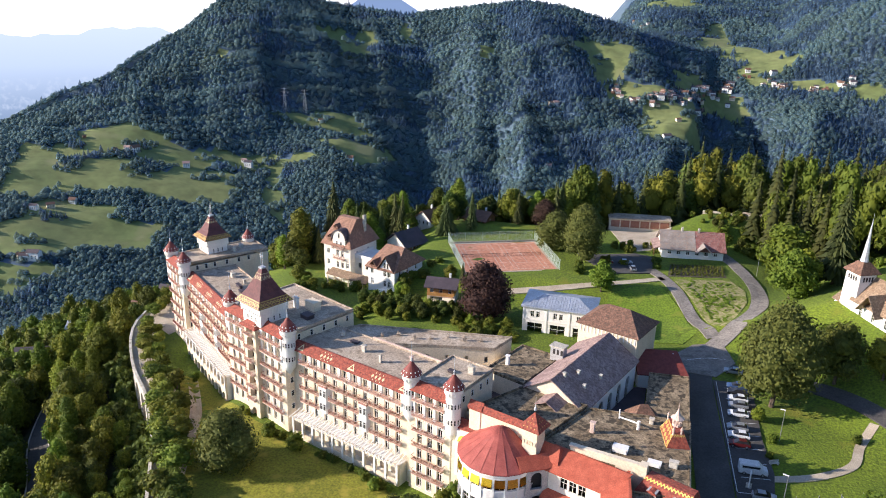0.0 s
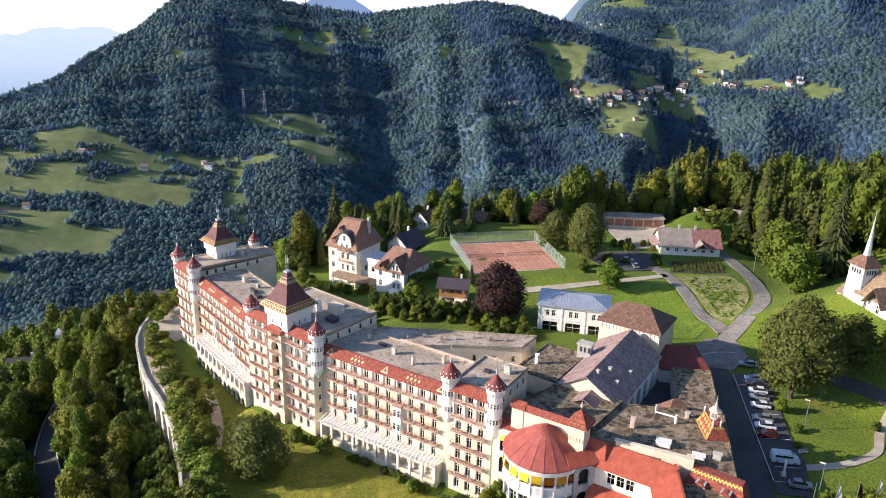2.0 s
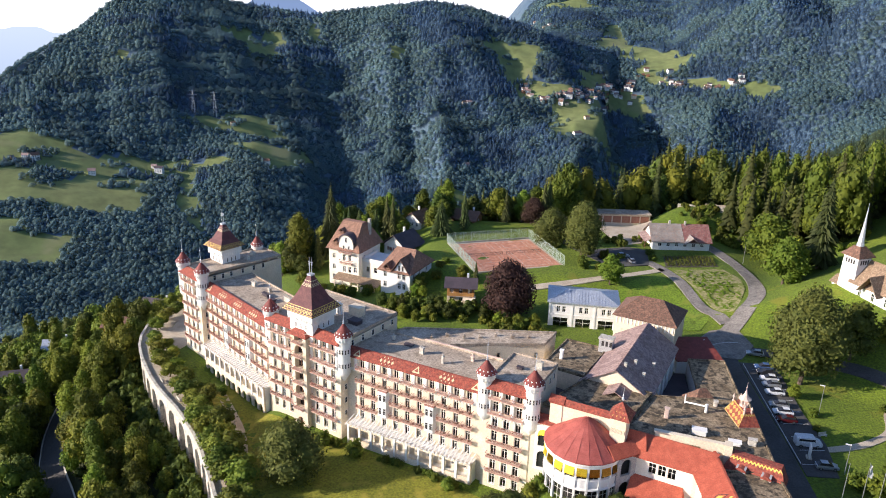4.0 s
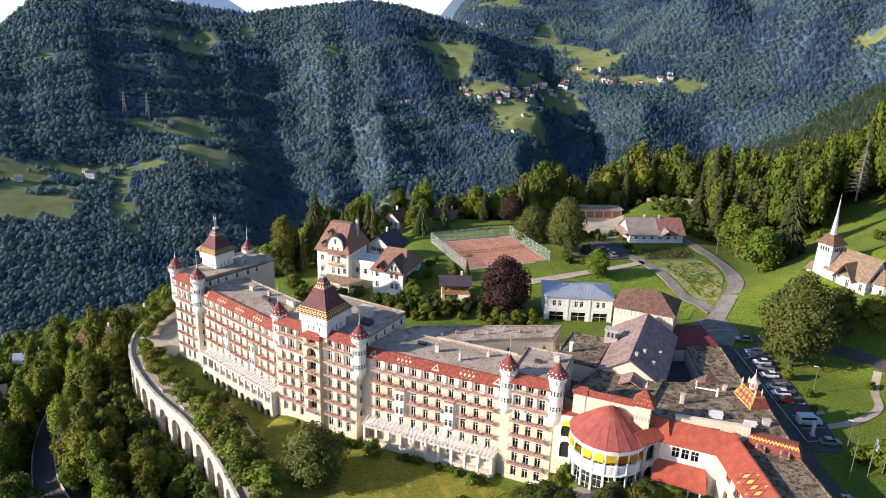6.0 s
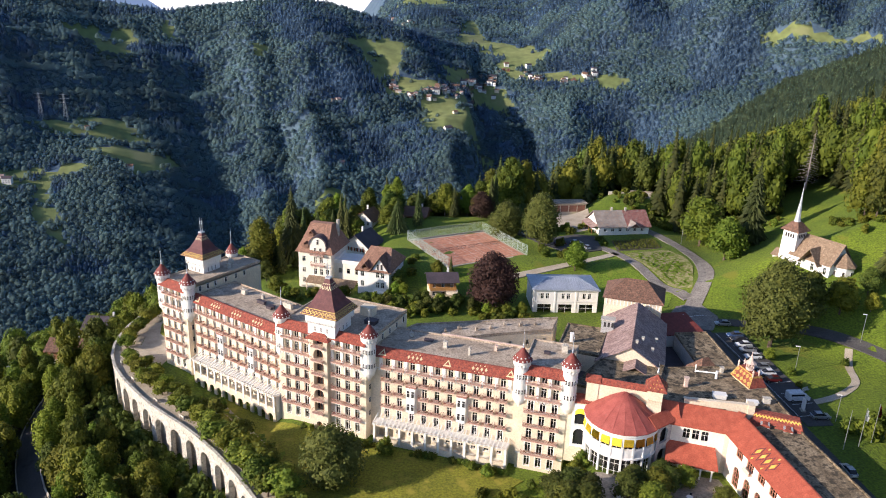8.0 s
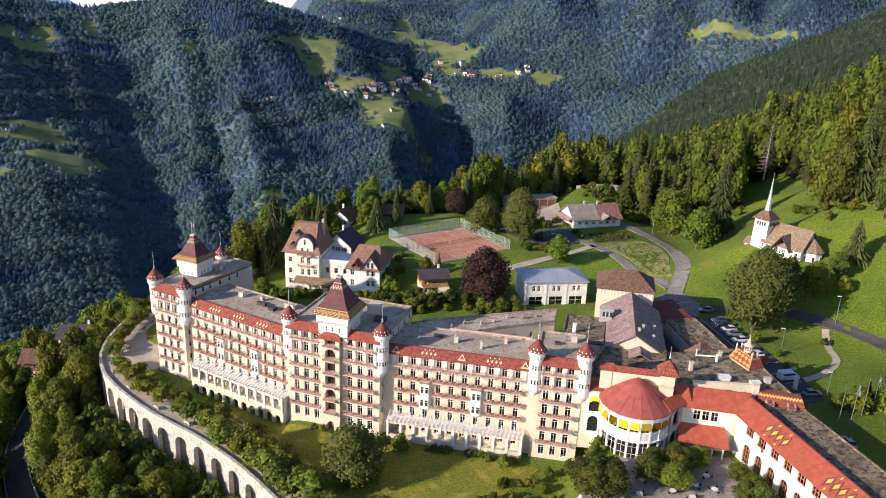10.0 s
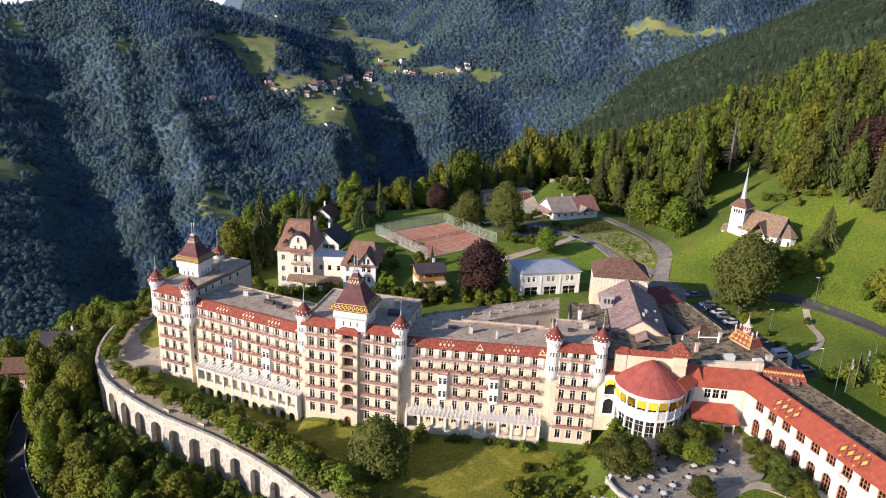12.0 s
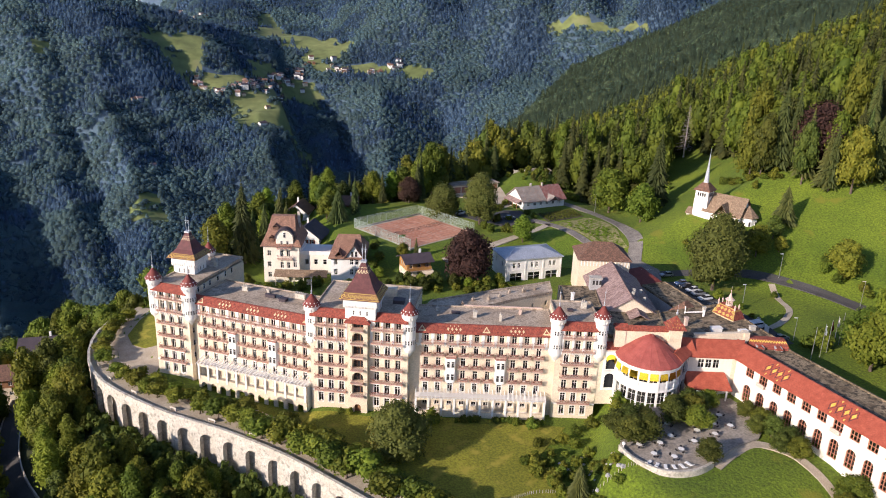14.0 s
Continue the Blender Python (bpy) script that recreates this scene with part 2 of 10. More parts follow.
    soil=surf("dry_soil", (0.26, 0.23, 0.10), (0.34, 0.30, 0.14), 0.3, 0.95, fine=2, bump=0.7, dist=0.1, c=(0.14, 0.17, 0.02), spots=0.06),
    paving=surf("worn_paving", (0.29, 0.25, 0.20), (0.40, 0.35, 0.285), 0.35, 0.9, fine=2.4, bump=0.3, c=(0.22, 0.19, 0.155), spots=-0.04, grit=0.6),
    bed=surf("garden_soil", (0.07, 0.055, 0.035), (0.12, 0.10, 0.06), 0.4, 0.95, fine=2.2, bump=0.9, dist=0.1, c=(0.08, 0.11, 0.02), spots=0.0, grit=0.8),
    bark=surf("bark", (0.09, 0.065, 0.045), (0.15, 0.11, 0.08), 1.5, 0.95, fine=9, bump=0.6),
    deadbark=surf("dead_bark", (0.24, 0.20, 0.17), (0.32, 0.28, 0.24), 1.5, 0.95, fine=9, bump=0.5),
    leaf=leafy("broad_leaves", (0.076, 0.099, 0.009), (0.168, 0.184, 0.016)),
    leafy_dark=leafy("dark_leaves", (0.046, 0.066, 0.010), (0.096, 0.116, 0.015)),
    olive=leafy("olive_leaves", (0.066, 0.080, 0.014), (0.138, 0.148, 0.028), hue=0.0, val=0.03),
    lime=leafy("bright_leaves", (0.106, 0.144, 0.010), (0.190, 0.224, 0.020)),
    needle=leafy("needles", (0.038, 0.053, 0.012), (0.084, 0.099, 0.021), trans=0.15),
    blossom=leafy("rusty_blossom", (0.12, 0.075, 0.04), (0.36, 0.17, 0.13), hue=0.02, val=0.2),
    copper=leafy("copper_leaves", (0.035, 0.018, 0.014), (0.075, 0.038, 0.026), hue=0.01, val=0.15),
    # blue of the next three far tones stands in for distance haze
    hazed_needle=leafy("hazed_needles", (0.060, 0.114, 0.190), (0.092, 0.150, 0.212), hue=0.0, val=0.0, trans=0.4, speck=0.12, gaps=0.42),
    far=leafy("hazed_leaves", (0.084, 0.152, 0.180), (0.128, 0.198, 0.182), hue=0.0, val=0.0, trans=0.4, speck=0.12, gaps=0.42),
    hazed_floor=surf("hazed_slope", (0.060, 0.104, 0.160), (0.090, 0.140, 0.180), 0.02, 0.98, fine=0.15, bump=0),
    mid=leafy("hillside_leaves", (0.056, 0.090, 0.054), (0.104, 0.140, 0.070), hue=0.0, val=0.0, trans=0.4, speck=0.25, gaps=0.3),
    # meadow green made paler and bluer to suggest haze over distance
    meadow=surf("hazed_meadow", (0.145, 0.185, 0.055), (0.20, 0.225, 0.075), 0.006, 0.95, fine=0.06, bump=0, c=(0.21, 0.22, 0.09), spots=-0.04),
    glass=glassy("window_glass"),
    carblack=surf("black_car_paint", (0.02, 0.02, 0.024), (0.03, 0.03, 0.034), 1, 0.25, bump=0),
    carwhite=surf("white_car_paint", (0.70, 0.71, 0.72), (0.76, 0.77, 0.78), 1, 0.25, bump=0),
    carsilver=surf("silver_car_paint", (0.38, 0.40, 0.43), (0.44, 0.46, 0.49), 1, 0.3, metal=0.5, bump=0),
    carblue=surf("blue_car_paint", (0.05, 0.09, 0.20), (0.07, 0.12, 0.25), 1, 0.25, bump=0),
    carred=surf("red_car_paint", (0.07, 0.010, 0.012), (0.10, 0.014, 0.016), 1, 0.25, bump=0),
    rubber=surf("tyre_rubber", (0.02, 0.02, 0.02), (0.03, 0.03, 0.03), 3, 0.9, bump=0),
)

# ---- building helpers ----
def part(name, bm, material=None, parent=None, label="", at=None):
    """Links a bmesh, or a ready mesh, as one object under a thing."""
    if isinstance(bm, bmesh.types.BMesh):
        me = bpy.data.meshes.new(name)
        bm.to_mesh(me)
        bm.free()
        me.materials.append(material)
    else:
        me = bm
    ob = new(name, me)
    if parent is not None:
        ob.parent = parent
    if at is not None:
        ob.matrix_basis = at
    if label:
        ob["label"] = label
    return ob


def mesh_of(name, verts, faces, material):
    me = bpy.data.meshes.new(name)
    me.from_pydata(verts, [], faces)
    me.update()
    me.materials.append(material)
    return me


def baked(bm, name, material):
    me = bpy.data.meshes.new(name)
    bm.to_mesh(me)
    bm.free()
    me.materials.append(material)
    return me


def thing(name, at, label, category, group="", kind=""):
    ob = new(name)
    ob.empty_display_size = 0.5
    ob.matrix_basis = at
    return tagged(ob, label, category, group, kind)


def bevel(bm, w=0.04):
    bmesh.ops.bevel(bm, geom=list(bm.edges), offset=w, segments=1, affect="EDGES", profile=0.5)
    return bm


def box(bm, x0, x1, y0, y1, z0, z1):
    v = [bm.verts.new((x, y, z)) for z in (z0, z1) for x, y in ((x0, y0), (x1, y0), (x1, y1), (x0, y1))]
    for f in ((3, 2, 1, 0), (4, 5, 6, 7), (0, 1, 5, 4), (1, 2, 6, 5), (2, 3, 7, 6), (3, 0, 4, 7)):
        bm.faces.new([v[i] for i in f])
    return bm


def prism(bm, pts, z0, z1):
    """Upright prism over the plan pts (counter-clockwise)."""
    a = [bm.verts.new((x, y, z0)) for x, y in pts]
    b = [bm.verts.new((x, y, z1)) for x, y in pts]
    n = len(pts)
    bm.faces.new(a[::-1])
    bm.faces.new(b)
    for i in range(n):
        bm.faces.new((a[i], a[(i + 1) % n], b[(i + 1) % n], b[i]))
    return bm


def lathe(bm, prof, n=16, cx=0.0, cy=0.0):
    """Surface of revolution through (radius, z) pairs."""
    rings = []
    for r, z in prof:
        if r < 1e-4:
            rings.append([bm.verts.new((cx, cy, z))])
        else:
            rings.append([bm.verts.new((cx + r * math.cos(2 * math.pi * k / n), cy + r * math.sin(2 * math.pi * k / n), z)) for k in range(n)])
    for a, b in zip(rings, rings[1:]):
        for k in range(n):
            q = [a[k % len(a)], a[(k + 1) % len(a)], b[(k + 1) % len(b)], b[k % len(b)]]
            q = [v for i, v in enumerate(q) if v not in q[:i]]
            if len(q) > 2:
                bm.faces.new(q)
    for ring, rev in ((rings[0], True), (rings[-1], False)):
        if len(ring) > 2:
            bm.faces.new(ring[::-1] if rev else ring)
    return bm


def hip(bm, x0, x1, y0, y1, z0, z1, ridge=0.5, over=0.4, thick=0.25):
    """Hip roof, closed below; ridge: half length of the ridge as a share (0: pyramid). Runs along the longer side."""
    x0, x1, y0, y1 = x0 - over, x1 + over, y0 - over, y1 + over
    cx, cy = (x0 + x1) / 2, (y0 + y1) / 2
    lo = [bm.verts.new((x, y, z0 - thick)) for x, y in ((x0, y0), (x1, y0), (x1, y1), (x0, y1))]
    e = [bm.verts.new((x, y, z0)) for x, y in ((x0, y0), (x1, y0), (x1, y1), (x0, y1))]
    bm.faces.new(lo[::-1])
    for i in range(4):
        bm.faces.new((lo[i], lo[(i + 1) % 4], e[(i + 1) % 4], e[i]))
    if ridge <= 0:
        t = bm.verts.new((cx, cy, z1))
        for i in range(4):
            bm.faces.new((e[i], e[(i + 1) % 4], t))
    elif x1 - x0 >= y1 - y0:
        a, b = bm.verts.new((cx - ridge * (x1 - x0) / 2, cy, z1)), bm.verts.new((cx + ridge * (x1 - x0) / 2, cy, z1))
        for f in ((e[0], e[1], b, a), (e[1], e[2], b), (e[2], e[3], a, b), (e[3], e[0], a)):
            bm.faces.new(f)
    else:
        a, b = bm.verts.new((cx, cy - ridge * (y1 - y0) / 2, z1)), bm.verts.new((cx, cy + ridge * (y1 - y0) / 2, z1))
        for f in ((e[0], e[1], a), (e[1], e[2], b, a), (e[2], e[3], b), (e[3], e[0], a, b)):
            bm.faces.new(f)
    return bm


def gable(bm, x0, x1, y0, y1, z0, z1, over=0.4, thick=0.22, hipped=0.0):
    """Gable roof with thickness, ridge along x; hipped: how far the ridge ends step in."""
    x0, x1, y0, y1 = x0 - over, x1 + over, y0 - over, y1 + over
    cy = (y0 + y1) / 2
    up, dn = [], []
    for dz, acc in ((0, up), (-thick, dn)):
        acc += [bm.verts.new(p) for p in ((x0, y0, z0 + dz), (x1, y0, z0 + dz), (x1, y1, z0 + dz), (x0, y1, z0 + dz), (x0 + hipped, cy, z1 + dz), (x1 - hipped, cy, z1 + dz))]
    a, d = up, dn
    for f in ((a[0], a[1], a[5], a[4]), (a[2], a[3], a[4], a[5]), (d[1], d[0], d[4], d[5]), (d[3], d[2], d[5], d[4]), (d[0], d[1], a[1], a[0]), (d[2], d[3], a[3], a[2])):
        bm.faces.new(f)
    if hipped > 0:
        for f in ((a[1], a[2], a[5]), (a[3], a[0], a[4]), (d[2], d[1], d[5]), (d[0], d[3], d[4]), (d[1], d[2], a[2], a[1]), (d[3], d[0], a[0], a[3])):
            bm.faces.new(f)
    else:
        for f in ((d[1], d[5], a[5], a[1]), (d[5], d[2], a[2], a[5]), (d[4], d[0], a[0], a[4]), (d[3], d[4], a[4], a[3])):
            bm.faces.new(f)
    return bm


def wall_with_holes(L, z0, z1, thick, holes, arches=()):
    """Vertices and faces of a wall along x, face at y=0, inside at y=thick, with rectangular holes (x0, x1, z0, z1) cut through
    it; a hole listed in arches has a round head."""
    xs = sorted({0.0, L, *[h[0] for h in holes], *[h[1] for h in holes]})
    zs = sorted({z0, z1, *[h[2] for h in holes], *[h[3] for h in holes]})
    verts, faces, ix = [], [], {}

    def v(x, y, z):
        k = (round(x, 4), round(y, 4), round(z, 4))
        if k not in ix:
            ix[k] = len(verts)
            verts.append(k)
        return ix[k]

    def hole(xm, zm):
        return any(h[0] < xm < h[1] and h[2] < zm < h[3] for h in holes)

    nx, nz = len(xs) - 1, len(zs) - 1
    solid = [[not hole((xs[i] + xs[i + 1]) / 2, (zs[j] + zs[j + 1]) / 2) for j in range(nz)] for i in range(nx)]
    for i in range(nx):
        for j in range(nz):
            if not solid[i][j]:
                continue
            a, b, c, d = xs[i], xs[i + 1], zs[j], zs[j + 1]
            faces.append((v(a, 0, c), v(b, 0, c), v(b, 0, d), v(a, 0, d)))
            faces.append((v(a, thick, d), v(b, thick, d), v(b, thick, c), v(a, thick, c)))
            if i == 0 or not solid[i - 1][j]:
                faces.append((v(a, 0, d), v(a, thick, d), v(a, thick, c), v(a, 0, c)))
            if i == nx - 1 or not solid[i + 1][j]:
                faces.append((v(b, 0, c), v(b, thick, c), v(b, thick, d), v(b, 0, d)))
            if j == 0 or not solid[i][j - 1]:
                faces.append((v(a, thick, c), v(b, thick, c), v(b, 0, c), v(a, 0, c)))
            if j == nz - 1 or not solid[i][j + 1]:
                faces.append((v(a, 0, d), v(b, 0, d), v(b, thick, d), v(a, thick, d)))
    for x0, x1, zz, top in arches:
        r, cx = (x1 - x0) / 2, (x0 + x1) / 2
        for side in (-1, 1):
            pts = [(cx + side * r * math.cos(q), top - r + r * math.sin(q)) for q in [math.pi / 2 * k / 6 for k in range(7)]]
            corner = (cx + side * r, top)
            for k in range(6):
                (ax, az), (bx, bz) = pts[k], pts[k + 1]
                f = (v(corner[0], 0.002, corner[1]), v(ax, 0.002, az), v(bx, 0.002, bz))
                faces.append(f if side < 0 else f[::-1])
                f = (v(ax, 0.002, az), v(ax, thick, az), v(bx, thick, bz), v(bx, 0.002, bz))
                faces.append(f)
    return verts, faces


def frame_at(p, q):
    """Local frame of a front that runs from p to q, seen from outside left to right: x along it, y into the building."""
    ang = math.atan2(q[1] - p[1], q[0] - p[0])
    return Matrix.Translation((p[0], p[1], 0)) @ Matrix.Rotation(ang, 4, "Z"), math.hypot(q[0] - p[0], q[1] - p[1])

# ---- the lie of the land ----
def ss(a, b, x):
    t = np.clip((x - a) / (b - a), 0, 1)
    return t * t * (3 - 2 * t)


def smax(a, b, k):
    h = np.clip(0.5 + 0.5 * (a - b) / k, 0, 1)
    return b + (a - b) * h + k * h * (1 - h)


WALL_LINE = [(-118, 224), (-128, 211), (-131.3, 197), (-130.5, 184), (-125.5, 172), (-114.5, 156.3), (-103.5, 144.5), (-93.5, 131.5), (-85.5, 118), (-78, 104), (-70, 86), (-62, 60)]


def beyond_wall(x, y):
    """Distance to the retaining wall, positive outside it."""
    best, side = np.full(np.shape(x), 1e9), np.ones(np.shape(x))
    for (ax, ay), (bx, by) in zip(WALL_LINE, WALL_LINE[1:]):
        dx, dy = bx - ax, by - ay
        t = np.clip(((x - ax) * dx + (y - ay) * dy) / (dx * dx + dy * dy), 0, 1)
        d = np.hypot(x - ax - t * dx, y - ay - t * dy)
        cr = dx * (y - ay) - dy * (x - ax)
        side = np.where(d < best, np.where(cr < 0, 1, -1), side)
        best = np.minimum(best, d)
    return best * side


def rumple(x, y, s, seed=0):
    """Cheap smooth undulation of wavelength about s."""
    k = 2 * np.pi / s
    return (np.sin(k * (x * 0.83 + y * 0.41) + seed) + np.sin(k * 1.31 * (-x * 0.37 + y * 0.9) + 2.1 * seed) + np.sin(k * 1.9 * (x * 0.6 - y * 0.75) + 3.7 + seed) * 0.6) / 2.6


def near_land(x, y):
    fy = np.interp(x, [-135, -114, -82, -62, -20, 8], [195, 178, 150, 138, 122, 122])
    back = 8 * ss(-122, -85, x) + 4 * ss(-78, -45, x) + 3.5 * ss(194, 212, y) * ss(-66, -48, x) * (1 - ss(45, 70, x))
    edge = -41 + np.clip((y - 96) * 0.8, 0, 20)
    front = 8 * ss(0, 9, x - edge) * ss(60, 80, y) - 0.07 * np.clip(96 - y, 0, 60)
    w = ss(2, 12, y - fy)
    d = beyond_wall(x, y)
    front = front - 1.9 * ss(9.0, 12.5, -d) * ss(-109, -103, x) * (1 - ss(-86, -78, x))
    z = front * (1 - w) + back * w
    lot = ss(9, 17, x)
    z = z * (1 - lot) + np.where(y > 195, np.maximum(back, 12), 12) * lot
    z = z - 0.62 * np.clip(y - 262, 0, None) * ss(256, 290, y) * (1 - 0.6 * ss(5, 50, x)) + 9 * ss(252, 280, y) * ss(20, 46, x) * (1 - ss(300, 400, y))
    hill = 0.85 + 0.366 * x - 0.285 * np.clip(y - 190, 0, None) - 0.25 * np.clip(190 - y, 0, None) + 4 * ss(215, 275, y) - 13 * ss(340, 800, y)
    z = smax(z, hill, 3.0)
    d = beyond_wall(x, y)
    west = -11 - 0.40 * np.clip(d - 2, 0, None) - 1.5 * ss(0, 40, d)
    z = np.where(d > -5.4, z + (np.minimum(west, z) - z) * ss(-5.4, -3.9, d), z)
    z = np.where((y > 226) & (x < -90), np.minimum(z, 0 - 0.5 * np.clip(y - 226, 0, None)), z)
    return np.maximum(z, -720)


# skyline of the western and middle mountains: bearing, elevation, range
CREST = [(-70, -14, 1300), (-45, -9.6, 1350), (-42, -8.8, 1400), (-38.8, -7.2, 1450), (-35.5, -6.1, 1500), (-33.5, -4.7, 1550), (-30, -2.8, 1650), (-27.6, -0.9, 1750), (-24, -0.35, 1800),
         (-18.5, -1.2, 1850), (-14.4, -1.7, 1800), (-8.6, -0.9, 1800), (-5.7, -0.55, 1800), (-2.8, -0.9, 1800), (0.5, -1.8, 1780), (2.2, -2.4, 1760), (4.9, -3.1, 1820), (7.6, -3.8, 1900), (8.5, -5.6, 1860), (10, -9.5, 1650), (14, -14, 1400), (20, -16, 1300), (60, -20, 1200)]
# height of the slope below that skyline, bearing by bearing, at seven ranges
RANGES = (800, 1000, 1150, 1250, 1350, 1450, 1570)
SLOPES = [(-50, (-255, -215, -185, -165, -150, -140, -150)), (-42, (-245, -196, -170, -145, -128, -118, -140)), (-36, (-245, -212, -172, -136, -106, -84, -60)),
          (-31, (-250, -212, -178, -146, -106, -70, -22)), (-25.5, (-262, -222, -192, -172, -112, -58, 2)), (-20, (-270, -232, -184, -152, -138, -98, -28)),
          (-16.5, (-280, -248, -206, -172, -150, -120, -52)), (-13.2, (-300, -288, -252, -222, -190, -156, -88)), (-11.4, (-300, -286, -250, -216, -186, -150, -76)),
          (-9.2, (-300, -270, -226, -196, -168, -118, -26)), (-7.4, (-300, -280, -240, -212, -182, -128, -34)), (-5.2, (-300, -268, -208, -164, -130, -98, -4)),
          (-2.6, (-300, -272, -222, -186, -146, -106, -22)), (0.4, (-300, -278, -232, -196, -158, -120, -58)), (3.2, (-300, -285, -236, -188, -150, -124, -66)),
          (5.4, (-300, -290, -236, -176, -142, -122, -92)), (6.9, (-300, -295, -262, -206, -160, -128, -100)), (8.2, (-300, -300, -300, -285, -250, -205, -150)), (60, (-300, -300, -300, -300, -300, -300, -300))]


def far_land(x, y):
    az, r = np.degrees(np.arctan2(x, y)), np.hypot(x, y)
    a = [c[0] for c in CREST]
    el, rc = np.interp(az, a, [c[1] for c in CREST]), np.interp(az, a, [c[2] for c in CREST])
    zc = 96 + rc * np.tan(np.radians(el))
    bend = az + 0.5 * rumple(x, y, 170, 9) + 0.25 * rumple(x, y, 70, 8)
    lev = [np.interp(bend, [c[0] for c in SLOPES], [c[1][k] for c in SLOPES]) for k in range(len(RANGES))]
    z1 = np.where(r < RANGES[0], lev[0], 0.0)
    for k, (r0, r1) in enumerate(zip(RANGES, RANGES[1:])):
        t = np.clip((r - r0) / (r1 - r0), 0, 1)
        z1 = np.where((r >= r0) & (r < r1), lev[k] + (lev[k + 1] - lev[k]) * t, z1)
    t = np.clip((r - RANGES[-1]) / np.maximum(rc - RANGES[-1], 30), 0, 1)
    z1 = np.where(r >= RANGES[-1], lev[-1] + (zc - lev[-1]) * t ** 0.85, z1)
    behind = zc - np.interp(r - rc, [0, 60, 400, 1500], [0, 12, 260, 900])
    z1 = np.where(r > rc, behind, np.where(rc < RANGES[-1], np.minimum(z1, np.maximum(zc, lev[0])), z1))
    d = rc - r
    z1 = z1 + (10 * rumple(x, y, 150, 2) + 5 * rumple(x, y, 61, 6)) * ss(40, 140, d) * (0.35 + 0.65 * ss(1250, 1400, r))
    z2 = np.interp(r, [1200, 1450, 1600, 1700, 2000, 2400, 2800, 3300, 4700], [-330, -225, -140, -92, 4, 66, 116, 160, 180]) + 22 * rumple(x, y, 520, 4) * ss(1750, 2100, r) + 9 * rumple(x, y, 200, 5) * ss(1700, 1900, r)
    fold = np.abs(((az + 1.2 * rumple(x, y, 600, 3)) / 3.1) % 2 - 1)
    z2 = z2 + (fold - 0.5) * 46 * ss(11, 14, az) * ss(1720, 2000, r)
    z2 = z2 + 80 * ss(12.5, 16, az) * ss(1740, 1960, r) + 55 * ss(18, 26, az) * ss(1750, 2200, r) - 26 * ss(5, 9, az) * (1 - ss(11.5, 13.5, az)) * ss(1800, 2200, r)
    z2 = z2 + np.interp(az, [5, 9, 11, 13, 15, 20, 25], [0, -30, -40, 10, 24, -50, 0]) * ss(1150, 1350, r) * (1 - ss(1600, 1720, r))
    w2 = ss(-3.5, 3.5, az)
    z2 = -300 * (1 - w2) + z2 * w2
    plain = -300 - 400 * ss(1700, 2400, r) * (1 - ss(-26, -8, az))
    z2 = np.where(az < -6, plain, z2)
    return smax(smax(z1, z2, 14), plain, 10)


def land(x, y):
    x, y = np.asarray(x, float), np.asarray(y, float)
    return smax(near_land(x, y), far_land(x, y), 18.0) if np.ndim(x) == 0 else np.where(np.hypot(x, y) < 330, near_land(x, y), smax(near_land(x, y), far_land(x, y), 18.0))


def zat(x, y):
    return float(near_land(np.float64(x), np.float64(y)))

# ---- meadows ----
CLEAR = [  # open meadows on the far slopes: x, y, half width, half depth, turn
    (-732, 1029, 72, 30, 35), (-628, 1055, 88, 19, 30), (-717, 928, 53, 28, 37), (-592, 971, 77, 39, 31), (-644, 787, 85, 53, 39), (-467, 1021, 13, 85, 24), (-467, 1275, 61, 27, 20),
    (-390, 1201, 52, 32, 18), (-522, 1559, 50, 40, 18), (12, 1632, 50, 50, 0), (28, 1571, 34, 10, -1), (141, 1436, 60, 58, -5), (286, 2077, 40, 150, -7), (359, 1829, 54, 84, -11),
    (310, 1921, 32, 40, -9), (-232, 1568, 14, 12, 8), (-430, 1672, 12, 28, 14),
] + [
    (541, 1657, 33, 20, -18), (-712, 1348, 22, 12, 27), (988, 1607, 110, 5, -31), (-84, 1131, 21, 22, 4), (-627, 674, 28, 21, 42), (223, 2548, 116, 26, -5), (57, 1536, 52, 16, -2), (150, 1542, 60, 24, -5),
    (215, 1640, 62, 26, -8), (271, 1663, 23, 12, -9), (430, 1700, 90, 16, -14), (1060, 1390, 50, 60, -38), (371, 488, 26, 20, 0), (-520, 1110, 60, 13, 26), (-770, 900, 40, 60, 40),
]


def in_clearing(x, y, grow=1.15):
    hit = np.zeros(np.shape(x), bool)
    for cx, cy, a, b, turn in CLEAR:
        c, s = math.cos(radians(turn)), math.sin(radians(turn))
        u, v = ((x - cx) * c + (y - cy) * s) / (a * grow), (-(x - cx) * s + (y - cy) * c) / (b * grow + 7)
        wob = 1 + 0.22 * np.sin(np.arctan2(v, u) * 3 + cx) + 0.12 * np.sin(np.arctan2(v, u) * 7 + cy)
        hit |= u * u + v * v < wob * wob
    return hit


# ---- ground, one sheet to the horizon ----
def graded(lo, hi, a, b, step, grow):
    """Even steps from a to b, growing steps out to lo and hi."""
    mid = list(np.arange(a, b + 0.01, step))
    up, s = [b], step
    while up[-1] < hi:
        s = min(s * grow, 20)
        up.append(up[-1] + s)
    dn, s = [a], step
    while dn[-1] > lo:
        s = min(s * grow, 20)
        dn.append(dn[-1] - s)
    return np.array(dn[:0:-1] + mid + up[1:])


